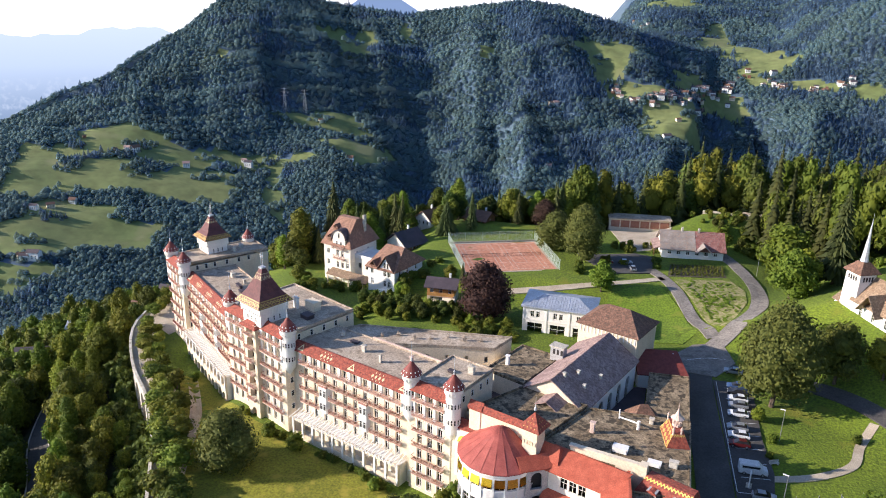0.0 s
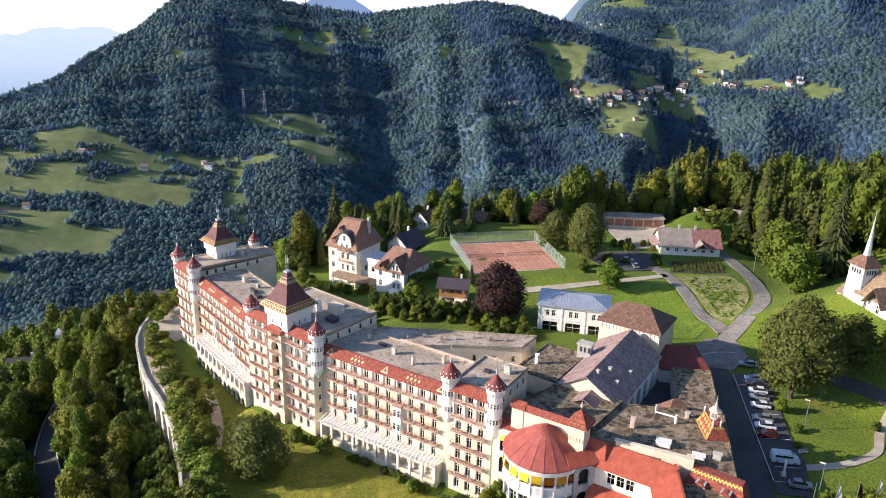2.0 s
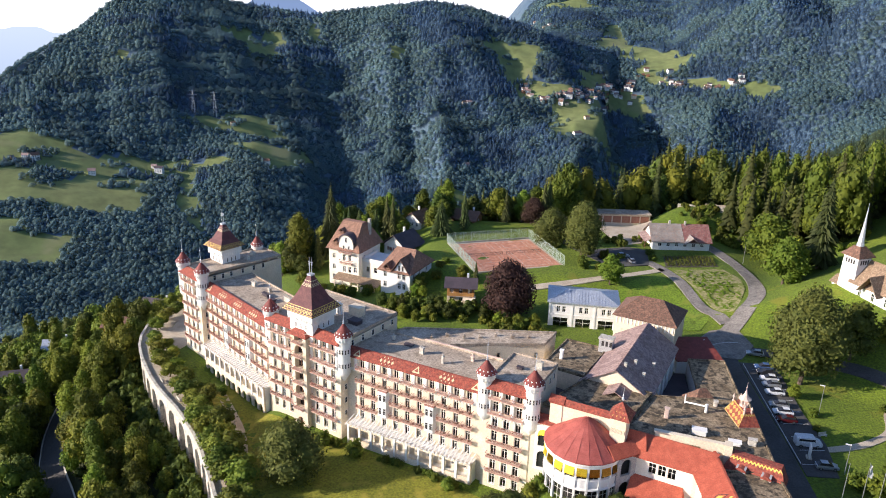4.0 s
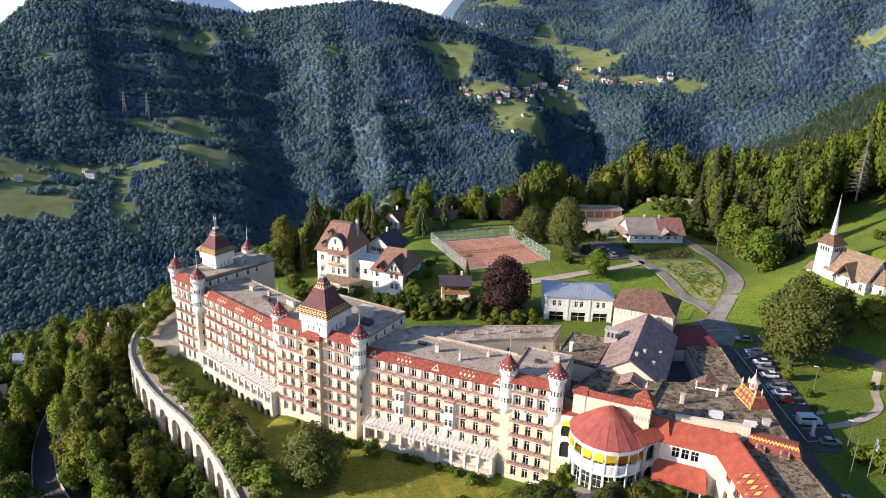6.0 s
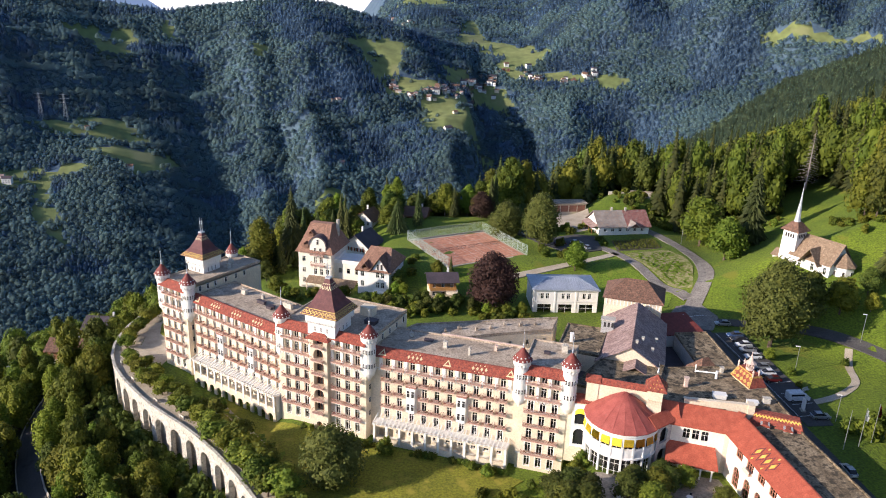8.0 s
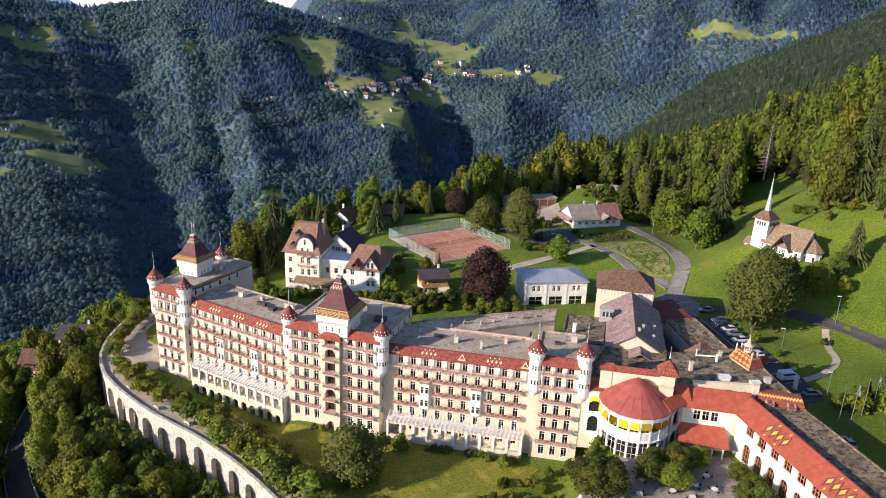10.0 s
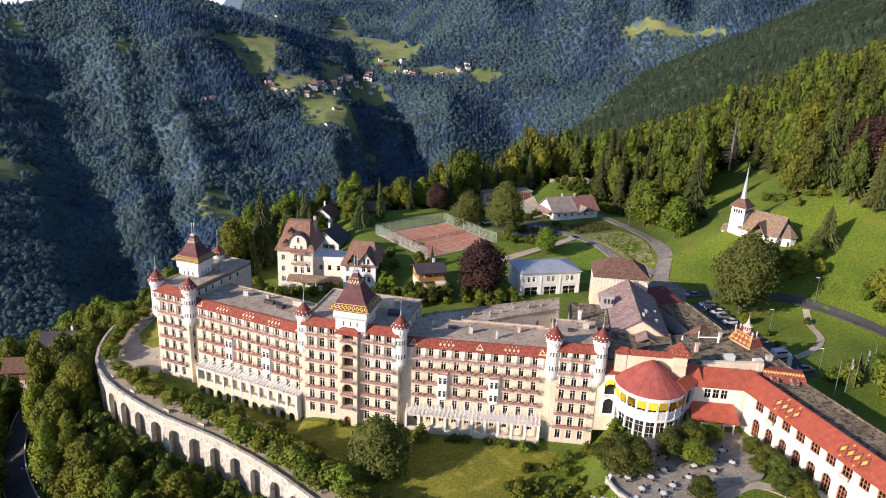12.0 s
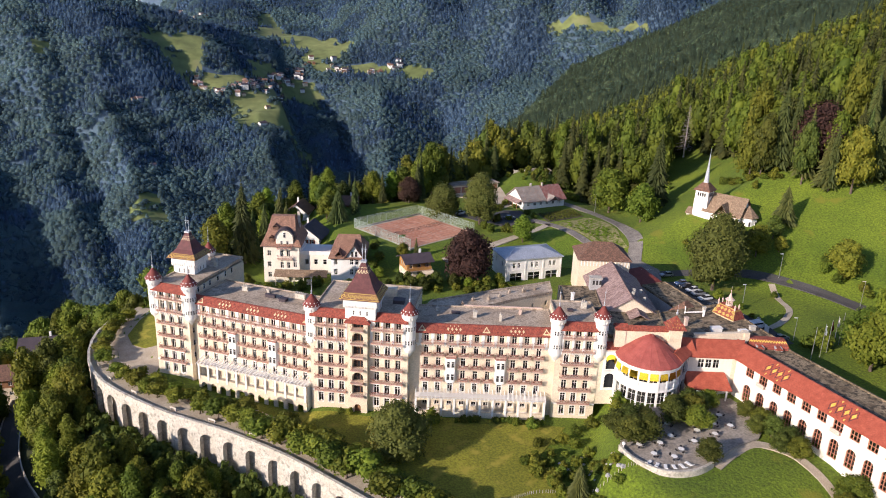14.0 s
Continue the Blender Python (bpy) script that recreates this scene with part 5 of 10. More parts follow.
# ---- hotel: turrets and towers ----
def turret(x, y, zc, r=1.5, low=14.6, cone=2.7, spike=4.2, slits=(-2.2, -1.35, -0.5), foot=True):
    at = Matrix.Translation((x, y, 0))
    bm = bmesh.new()
    prof = [(0.12, low - 0.2), (0.35, low + 0.1), (r * 0.72, low + 1.3), (r * 0.86, low + 1.5), (r, low + 2.1), (r, zc - 1.7), (r * 1.12, zc - 1.4), (r * 1.12, zc - 1.1), (r * 1.22, zc - 0.7), (r * 1.22, zc - 0.05)] if foot else [(r, low), (r, zc - 1.7), (r * 1.12, zc - 1.4), (r * 1.12, zc - 1.1), (r * 1.22, zc - 0.7), (r * 1.22, zc - 0.05)]
    lathe(bm, prof, 20)
    for k in range(16):
        q = 2 * math.pi * k / 16
        c, s = math.cos(q), math.sin(q)
        v = bmesh.ops.create_cube(bm, size=1.0)["verts"]
        bmesh.ops.transform(bm, matrix=Matrix.Translation((c * r * 1.13, s * r * 1.13, zc - 1.0)) @ Matrix.Rotation(q, 4, "Z") @ Matrix.Diagonal((0.3, 0.16, 0.5, 1)), verts=v)
    t = hp("turret", bm, at, "white round corner turret", mat=M["white"])
    bm = bmesh.new()
    R = r * 1.42
    lathe(bm, [(R * 0.9, zc - 0.12), (R, zc), (R * 0.80, zc + cone * 0.2), (R * 0.55, zc + cone * 0.45), (R * 0.3, zc + cone * 0.72), (R * 0.13, zc + cone * 0.93), (0.0, zc + cone)], 20)
    part("turret_roof", bm, M["cone"], t, "dark red conical tiled roof")
    bm = bmesh.new()
    lathe(bm, [(0.16, zc + cone * 0.9), (0.2, zc + cone), (0.1, zc + cone + 0.3), (0.22, zc + cone + 0.5), (0.07, zc + cone + 0.75), (0.05, zc + cone + spike * 0.7), (0.14, zc + cone + spike * 0.75), (0.03, zc + cone + spike * 0.82), (0.02, zc + cone + spike)], 8)
    part("finial", bm, M["lead"], t, "pale metal finial spike")
    V, F = [], []
    for row, (fr, fz, n, o) in enumerate(((0.93, 0.075, 14, 0), (0.72, 0.28, 11, 0.5))):
        for k in range(n):
            q = 2 * math.pi * (k + o) / n
            c, s = math.cos(q), math.sin(q)
            i = len(V)
            rr, d = R * fr + 0.03, 0.17
            for dq, dz in ((-d, 0), (0, -d * 1.0), (d, 0), (0, d * 1.0)):
                sl = 0.55
                rq = rr - dz * sl
                V.append((rq * c - dq * s, rq * s + dq * c, zc + cone * fz + dz))
            F.append((i, i + 1, i + 2, i + 3))
    part("roof_ornament", mesh_of("roof_ornament", V, F, M["white"]), None, t, "pale inlaid tiles")["kind"] = "stuff"
    for z in (zc - 4.2, zc - 7.6) if foot else ():
        for q in slits:
            for dq in (-0.2, 0.2):
                c, s = math.cos(q + dq), math.sin(q + dq)
                w = part("window", KIT["slit"][0], None, t, at=Matrix.Translation((c * (r + 0.01), s * (r + 0.01), z)) @ Matrix.Rotation(q + dq + math.pi / 2, 4, "Z"))
                part("pane", SLIT_PANE, None, t, at=Matrix.Translation((c * (r + 0.03), s * (r + 0.03), z)) @ Matrix.Rotation(q + dq + math.pi / 2, 4, "Z"))
    return t


SLIT_PANE = mesh_of("pane", [(-0.2, 0, 0.03), (0.2, 0, 0.03), (0.2, 0, 1.1), (-0.2, 0, 1.1)], [(0, 1, 2, 3)], M["dark"])
turret(-114.0, 178.8, 25.6)
turret(-106.4, 172.3, 25.3)
turret(-98.8, 195.8, 25.4, r=1.35, low=20, foot=False)
turret(-81.5, 150.4, 25.6)
turret(-61.9, 138.5, 25.7)
turret(-30.7, 125.3, 25.8)
turret(-21.5, 121.2, 26.3)


def tower(x, y, ang, z0, half, ze, apex, label):
    """Square white tower with a flared, patterned tile roof."""
    at = Matrix.Translation((x, y, 0)) @ Matrix.Rotation(ang, 4, "Z")
    bm = bmesh.new()
    box(bm, -half, half, -half, half, z0, ze - 2.3)
    f = half + 0.35
    box(bm, -f, f, -f, f, ze - 1.9, ze - 0.1)
    box(bm, -half - 0.12, half + 0.12, -half - 0.12, half + 0.12, ze - 2.298, ze - 1.902)
    n = 10
    for s in (-1, 1):
        for k in range(n):
            c = -f + 0.35 + k * (2 * f - 0.7) / (n - 1)
            box(bm, c - 0.14, c + 0.14, s * f - 0.09, s * f + 0.09, ze - 2.25, ze - 1.2)
            box(bm, s * f - 0.09, s * f + 0.09, c - 0.14, c + 0.14, ze - 2.25, ze - 1.2)
    t = hp("tower", bm, at, label, mat=M["white"])
    for s, rz in ((0, 0), (1, math.pi / 2), (2, math.pi), (3, -math.pi / 2)):
        for c in (-half * 0.45, 0.0, half * 0.45):
            wm = Matrix.Rotation(rz, 4, "Z") @ Matrix.Translation((c, -half - 0.02, ze - 4.1))
            part("window", KIT["slit"][0], None, t, at=wm)
            part("pane", SLIT_PANE, None, t, at=wm @ Matrix.Translation((0, -0.03, 0)))
    prof = [(half + 1.2, ze - 0.1), (half + 1.15, ze + 0.05), (half * 0.80, ze + (apex - ze) * 0.32), (half * 0.45, ze + (apex - ze) * 0.66), (0.5, apex)]
    bm = bmesh.new()
    rings = [[bm.verts.new((sx * h, sy * h, z)) for sx, sy in ((-1, -1), (1, -1), (1, 1), (-1, 1))] for h, z in prof]
    bm.faces.new(rings[0][::-1])
    bm.faces.new(rings[-1])
    for a, b in zip(rings, rings[1:]):
        for k in range(4):
            bm.faces.new((a[k], a[(k + 1) % 4], b[(k + 1) % 4], b[k]))
    r = part("tower_roof", bm, M["plum"], t, "steep plum-coloured tiled roof with a patterned border")
    for k in range(4):
        rot = Matrix.Rotation(k * math.pi / 2, 4, "Z")
        quads = []
        for (h0, z_0), (h1, z_1) in zip(prof[1:], prof[2:]):
            quads.append([tuple(rot @ Vector(c)) for c in ((-h0, -h0, z_0), (h0, -h0, z_0), (h1, -h1, z_1), (-h1, -h1, z_1))])
        sh, n = [], 9
        for i in range(n):
            u = (i + 0.5) / n
            o, q = 0.5 / n, 0.28 / n
            sh += [[(u - o, 0.24), (u, 0.06), (u, 0.12), (u - q, 0.24)], [(u + o, 0.24), (u + q, 0.24), (u, 0.12), (u, 0.06)], [(u - o, 0.24), (u - q, 0.24), (u, 0.36), (u, 0.42)], [(u + o, 0.24), (u, 0.42), (u, 0.36), (u + q, 0.24)]]
        sh += [[(0.0, 0.47), (1.0, 0.47), (1.0, 0.51), (0.0, 0.51)], [(0.0, 0.0), (1.0, 0.0), (1.0, 0.035), (0.0, 0.035)]]
        V, F = inlay(quads[0], sh)
        part("pattern_band", mesh_of("pattern_band", V, F, M["yellow"]), None, r, "yellow lozenge tile border")["kind"] = "stuff"
        sh = []
        for i in range(4):
            u = (i + 0.5) / 4
            o = 0.5 / 4
            sh += [[(u - o, 0.1), (u - o * 0.6, 0.1), (u, 0.32), (u, 0.44)], [(u + o, 0.1), (u, 0.44), (u, 0.32), (u + o * 0.6, 0.1)], [(u - o, 0.62), (u, 0.5), (u, 0.58), (u - o * 0.6, 0.62)], [(u + o, 0.62), (u + o * 0.6, 0.62), (u, 0.58), (u, 0.5)]]
        V, F = inlay(quads[2], sh)
        part("pattern_band", mesh_of("pattern_band", V, F, M["cream"]), None, r, "pale zigzag tile border")["kind"] = "stuff"
    bm = bmesh.new()
    box(bm, -0.62, 0.62, -0.62, 0.62, apex - 0.02, apex + 0.35)
    for sx in (-0.35, 0.35):
        lathe(bm, [(0.09, apex + 0.352), (0.06, apex + 2.2), (0.2, apex + 2.5), (0.05, apex + 2.8), (0.03, apex + 4.2)], 8, sx, 0)
        box(bm, sx - 0.3, sx + 0.3, -0.03, 0.03, apex + 2.95, apex + 3.1)
    part("finial", bm, M["lead"], t, "pale metal double finial")
    return t


tower(-70.5, 145.6, radians(-31), 22.5, 3.5, 28.8, 36.4, "white square central tower with a steep patterned roof")
tower(-104.7, 185.6, radians(-36), 22.5, 2.9, 28.5, 34.4, "white square end tower with a steep patterned roof")


# flank windows above the lower roofs, and roof furniture
FLP = mesh_of("pane", [(-0.4, -0.03, 0.03), (0.4, -0.03, 0.03), (0.4, -0.03, 1.37), (-0.4, -0.03, 1.37)], [(0, 1, 2, 3)], M["darkglass"])


def flank(m, L, xs, z, left=False):
    s = m @ (Matrix.Rotation(-math.pi / 2, 4, "Z") if left else Matrix.Translation((L, 0, 0)) @ Matrix.Rotation(math.pi / 2, 4, "Z"))
    for x in xs:
        w = hp("window", KIT["small"][0], s @ Matrix.Translation(((-x if left else x), -0.03, z)))
        part("pane", FLP, None, w)


flank(W_m, W_L, (4.5, 7.0, 9.5, 13.0, 16.5, 19.5), 21.9)
flank(C_m, C_L, (4.0, 7.5, 11.0, 14.5, 18.0), 22.0)
flank(E_m, E_L, (4.0, 7.0, 10.0, 12.5), 21.4)
for k in range(5):
    flank(C_m, C_L, (1.6,), 5.5 + 3.3 * k)
    flank(W_m, W_L, (1.5,), 5.5 + 3.3 * k)
    flank(E_m, E_L, (1.4,), 5.0 + 3.3 * k, True)


def roof_box(m, x, y, z, w, d, h, mat, nm="chimney", lab=""):
    bm = bmesh.new()
    box(bm, -w / 2, w / 2, -d / 2, d / 2, -0.3, h)
    box(bm, -w / 2 - 0.1, w / 2 + 0.1, -d / 2 - 0.1, d / 2 + 0.1, h + 0.002, h + 0.16)
    if nm == "chimney":
        for k in range(max(1, int(w / 0.5))):
            lathe(bm, [(0.12, h + 0.16), (0.12, h + 0.6), (0.16, h + 0.62)], 6, -w / 2 + 0.25 + k * 0.5, 0)
    hp(nm, bm, m @ Matrix.Translation((x, y, z)), lab, mat=M[mat])


for m, z, items in ((A_m, 21.5, ((9, 9.5, 1.6, 0.9, 1.1, "stone"), (15, 10.5, 0.7, 0.7, 0.9, "stone"), (17, 8.2, 2.6, 0.8, 0.7, "slate"), (21, 7.5, 1.8, 1.4, 0.6, "slate"), (24, 10.5, 2.8, 0.8, 1.2, "stone"))),
                    (B_m, 21.7, ((6, 9.8, 0.7, 0.7, 0.8, "stone"), (15, 6.8, 0.9, 0.7, 1.4, "stone"), (21, 5.2, 0.5, 0.5, 1.5, "stone"), (10.5, 8.8, 2.0, 1.0, 0.25, "slate"), (26, 9.5, 0.6, 0.6, 1.1, "pink"))),
                    (C_m, 24.3, ((16, 13.5, 3.2, 2.2, 2.0, "stucco"), (13.5, 16.5, 2.2, 1.6, 0.5, "flat"), (19, 9.5, 2.6, 2.0, 0.8, "slate"), (12, 11.2, 0.6, 0.6, 2.6, "white"), (13.0, 11.2, 0.6, 0.6, 2.6, "white"))),
                    (E_m, 23.9, ((7.5, 10.5, 1.3, 0.8, 1.6, "stone"), (4, 8.5, 1.2, 0.8, 0.4, "slate"))),
                    (W_m, 24.2, ((5, 19.5, 1.4, 0.9, 0.9, "stone"), (7.5, 16.5, 0.7, 0.7, 1.2, "stone"), (4.2, 10.0, 0.8, 0.8, 0.5, "slate")))):
    for x, y, w, d, h, mt in items:
        roof_box(m, x, y, z, w, d, h, mt, "chimney" if mt in ("stone", "pink", "white") and h > 0.7 else "roof_hatch")
for i in range(7):
    roof_box(R_m, 3 + i * 3.8, 3.8 + 0.8 * math.sin(i * 2.0), 21.0, 0.5 + 0.3 * (i % 2), 0.5, 0.3 + 0.2 * (i % 3), "flat")
# stepped coping between the wing roof and the inner court
bm = bmesh.new()
box(bm, 12.5, B_L - 2, 12.6, 13.0, 21.2, 22.25)
hp("coping", bm, B_m, "pinkish wall coping along the inner court", mat=M["pink"])

# ---- rotunda restaurant ----
RX, RY, RR = -11.8, 115.5, 7.1
rotunda = thing("rotunda", Matrix.Translation((RX, RY, 7.6)), "round white restaurant pavilion with a red roof and yellow awnings", "pavilion")
NSEG = 20
seg = 2 * math.pi / NSEG
bm = bmesh.new()
lathe(bm, [(RR + 0.55, 9.95), (RR + 0.6, 10.15), (RR * 0.66, 12.2), (RR * 0.33, 13.9), (0.25, 15.2), (0, 15.25)], NSEG)
part("roof", bm, M["redmetal"], rotunda, "faceted red sheet-metal roof")
bm = bmesh.new()
for k in range(NSEG):
    q = (k) * seg
    stem(bm, ((RR + 0.57) * math.cos(q), (RR + 0.57) * math.sin(q), 10.2), (0.3 * math.cos(q), 0.3 * math.sin(q), 15.25), 0.028, 0.028, 4)
part("roof_seam", bm, M["redmetal"], rotunda, "raised roof seams")["kind"] = "stuff"
for nm, prof in (("cornice", [(RR + 0.3, 9.0), (RR + 0.3, 9.3), (RR + 0.45, 9.6), (RR + 0.45, 9.94), (RR - 0.3, 9.94), (RR - 0.3, 9.0)]),
                 ("parapet", [(RR, 4.3), (RR + 0.3, 4.32), (RR + 0.3, 4.6), (RR + 0.08, 4.7), (RR + 0.08, 6.3), (RR + 0.2, 6.35), (RR + 0.2, 6.55), (RR - 0.3, 6.55), (RR - 0.3, 4.3)]),
                 ("plinth", [(RR + 0.05, -3.5), (RR + 0.05, 0.25), (RR - 0.3, 0.25), (RR - 0.3, -3.5)])):
    bm = bmesh.new()
    lathe(bm, prof, NSEG * 2)
    part(nm, bm, M["white"], rotunda)
# inner drum coloured dark in place of the dining room's shade
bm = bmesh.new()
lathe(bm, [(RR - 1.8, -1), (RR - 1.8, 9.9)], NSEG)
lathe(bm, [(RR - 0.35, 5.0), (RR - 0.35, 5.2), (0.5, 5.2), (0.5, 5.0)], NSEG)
part("room_wall", bm, M["dark"], rotunda, "drum painted dark for the unlit dining room")
pier, aw = bmesh.new(), bmesh.new()
box(pier, RR - 0.25, RR + 0.22, -0.2, 0.2, 0.0, 9.3)
pier = baked(pier, "column", M["white"])
wd = 2 * RR * math.tan(seg / 2)
v = [aw.verts.new(c) for c in ((RR + 0.1, -wd / 2 + 0.2, 9.0), (RR + 0.1, wd / 2 - 0.2, 9.0), (RR + 0.42, wd / 2 - 0.2, 7.6), (RR + 0.42, -wd / 2 + 0.2, 7.6), (RR + 0.42, wd / 2 - 0.2, 7.35), (RR + 0.42, -wd / 2 + 0.2, 7.35))]
aw.faces.new((v[0], v[3], v[2], v[1]))
aw.faces.new((v[3], v[5], v[4], v[2]))
bmesh.ops.solidify(aw, geom=aw.faces[:], thickness=0.03)
aw_y = baked(aw, "awning", M["awn"])
aw_o = aw_y.copy()
aw_o.materials.clear()
aw_o.materials.append(M["awno"])
rot_hi, rot_lo = window_meshes(wd - 0.4, 2.5, 1, (0.75,)), window_meshes(wd - 0.4, 4.0, 1, (0.3, 0.72))
for k in range(NSEG):
    mid, edge = Matrix.Rotation((k + 0.5) * seg, 4, "Z"), Matrix.Rotation(k * seg, 4, "Z")
    deg = math.degrees((k + 0.5) * seg) % 360
    part("column", pier, None, rotunda, at=edge)
    if 140 < deg < 340:
        for kit, z in ((rot_hi, 6.55), (rot_lo, 0.27)):
            put_window(rotunda, kit, mid @ Matrix.Translation((RR - 0.12, 0, z)) @ Matrix.Rotation(math.pi / 2, 4, "Z"))
        if 145 < deg < 325:
            part("awning", aw_o if deg > 268 else aw_y, None, rotunda, "orange awning on the right-hand bays" if deg > 268 else "bright yellow awning", at=mid)
    else:
        bm = bmesh.new()
        box(bm, RR - 0.25, RR + 0.02, -wd / 2, wd / 2, 0.0, 9.3)
        part("wall", bm, M["white"], rotunda, at=mid)

# ---- restaurant wing: walls behind the rotunda, flat mossy roofs, patterned turret ----
restaurant = thing("restaurant_wing", Matrix.Translation((5, 122, 8)), "low flat-roofed restaurant wing with mossy roofs and tiled turrets", "building")
RI = Matrix.Translation((-5, -122, -8))


def rp(name, bm, mat, label="", at=None, parent=None):
    return part(name, bm, M[mat], parent or restaurant, label, at=RI @ (at or Matrix()))


def slab(pts, z0, z1, mat, name="wall", label="", parent=None):
    bm = bmesh.new()
    prism(bm, pts, z0, z1)
    return rp(name, bm, mat, label, parent=parent)


def mossy(pts, z, mat="moss", label="mossy gravelled flat roof"):
    return flat_roof(pts, z, mat, 0.35, 0.28, "roof", label, restaurant, RI)


main_pts = [(-19.5, 124.5), (-5, 115.8), (13.0, 111.5), (20.6, 107.0), (23.0, 130.8), (5, 130.8), (-9.5, 136.5)]
slab(main_pts, 5, 19.2, "stucco", label="cream wall of the restaurant wing")
mossy([(-19.3, 124.5), (-5.4, 116.2), (3.5, 131.2), (-9.3, 136.2)], 19.9)
mossy([(-5.2, 116.1), (13.0, 111.7), (20.4, 107.2), (22.9, 130.6), (3.6, 131.0)], 19.5)
north_pts = [(14.2, 131.0), (23.2, 131.0), (25.4, 154.9), (16.8, 154.9)]
slab(north_pts, 6, 16.0, "grey")
mossy(north_pts, 16.4)
slab([(3, 131.1), (14.0, 131.1), (16.6, 155), (14, 155)], 6, 12.5, "slate", "roof", "dark light well between the roofs")
# service block behind the pavilion, with its stack
blk = [(-18.5, 141.5), (-9.8, 137.0), (-2.8, 150.8), (-11.8, 155.0)]
slab(blk, 6, 19.4, "stucco")
mossy(blk, 19.8)
stk = [(-5.2, 149.5), (-2.4, 148.4), (-1.6, 150.3), (-4.4, 151.4)]
slab(stk, 19, 23.0, "grey", "chimney", "grey square chimney stack with dark vents")
slab([(-5.5, 149.4), (-2.3, 148.1), (-1.3, 150.4), (-4.5, 151.7)], 23.002, 23.3, "stone", "stack_cap")
# dark panels painted for the shade in the vent openings
for k in range(3):
    q = 0.2 + 0.3 * k
    slab([(-5.2 + 2.8 * q, 149.46 - 1.1 * q), (-5.2 + 2.8 * (q + 0.18), 149.46 - 1.1 * (q + 0.18)), (-5.2 + 2.8 * (q + 0.18), 149.6 - 1.1 * (q + 0.18)), (-5.2 + 2.8 * q, 149.6 - 1.1 * q)], 21.4, 22.6, "dark", "stack_vent")
slab([(-21, 127.5), (-10, 136.5), (-18, 141), (-16, 134.5)], 6, 15.5, "slate", "roof", "dark low roof in the yard")
# beige wall with red coping behind the rotunda
for a, b, z in (((-18.0, 120.2), (-6.6, 115.2), 23.0),):
    m, L = frame_at(a, b)
    bm = bmesh.new()
    box(bm, 0, L, 0, 0.9, 17, z)
    rp("wall", bm, "stucco", "cream parapet wall", m)
    bm = bmesh.new()
    gable(bm, -0.1, L + 0.1, -0.15, 1.05, z + 0.02, z + 1.0, 0.25, 0.15)
    rp("coping", bm, "tile", "red tiled coping", m)
    bm = bmesh.new()
    box(bm, -0.2, 2.2, -0.15, 1.6, 17, z + 0.3)
    rp("pier", bm, "stucco", "cream end pier", m)
    bm = bmesh.new()
    gable(bm, -0.3, 2.3, -0.2, 1.7, z + 0.3, z + 1.3, 0.25, 0.15)
    rp("coping", bm, "tile", "", m)
slab([(-22, 120.9), (-17.2, 119.2), (-16.3, 121.8), (-21, 123.8)], 4, 18.2, "stucco", label="arched link beside the corner turret")
lk_m, lk_L = frame_at((-22, 120.9), (-17.2, 119.2))
for z0, z1 in ((13.2, 17.0), (8.4, 12.2)):
    V, F = wall_with_holes(3.4, z0 - 0.5, z1 + 0.8, 0.35, [(0.6, 2.8, z0, z1)], [(0.6, 2.8, z0, z1)])
    al = rp("arched_window", mesh_of("arched_window", V, F, M["white"]), "white", "round-headed window in a white surround", lk_m @ Matrix.Translation((lk_L - 3.6, -0.36, 0)))
    part("pane", mesh_of("pane", [(0.6, 0.3, z0), (2.8, 0.3, z0), (2.8, 0.3, z1), (0.6, 0.3, z1)], [(0, 1, 2, 3)], M["darkglass"]), None, al)
    if z0 > 13:
        bm = bmesh.new()
        prof = [(1.7 + 1.15 * math.cos(q), z1 - 1.1 + 1.15 * math.sin(q)) for q in [math.pi * k / 8 for k in range(9)]]
        lo, hi = [bm.verts.new((x, -0.02, z)) for x, z in prof], [bm.verts.new((1.7 + (x - 1.7) * 0.9, -0.75, z1 - 1.3 + (z - z1 + 1.1) * 0.45)) for x, z in prof]
        for k in range(8):
            bm.faces.new((lo[k], lo[k + 1], hi[k + 1], hi[k]))
        part("awning", bm, M["awn"], al, "yellow hooped awning")
bm = bmesh.new()
gable(bm, 0, 5, 0, 3.2, 18.2, 19.4, 0.3, 0.15)
rp("roof", bm, "tile", "small red roof of the link", Matrix.Translation((-22, 121.1, 0)) @ Matrix.Rotation(radians(-20), 4, "Z"))
# little square tower with a patterned pyramid roof
m = Matrix.Translation((-5.8, 114.9, 0)) @ Matrix.Rotation(radians(-25), 4, "Z")
bm = bmesh.new()
box(bm, -1.45, 1.45, -1.45, 1.45, 16, 23.6)
for k in range(5):
    for s in (-1, 1):
        box(bm, -1.3 + k * 0.56, -1.0 + k * 0.56, s * 1.5 - 0.08, s * 1.5 + 0.08, 21.0, 21.8)
box(bm, -1.6, 1.6, -1.6, 1.6, 23.602, 24.0)
small_tower = rp("stair_tower", bm, "stucco", "small square stair tower", m)
bm = bmesh.new()
hip(bm, -1.6, 1.6, -1.6, 1.6, 24.25, 26.9, 0, 0.55, 0.2)
roof_t = part("tower_roof", bm, M["tile"], small_tower, "red pyramid roof with yellow tiles")
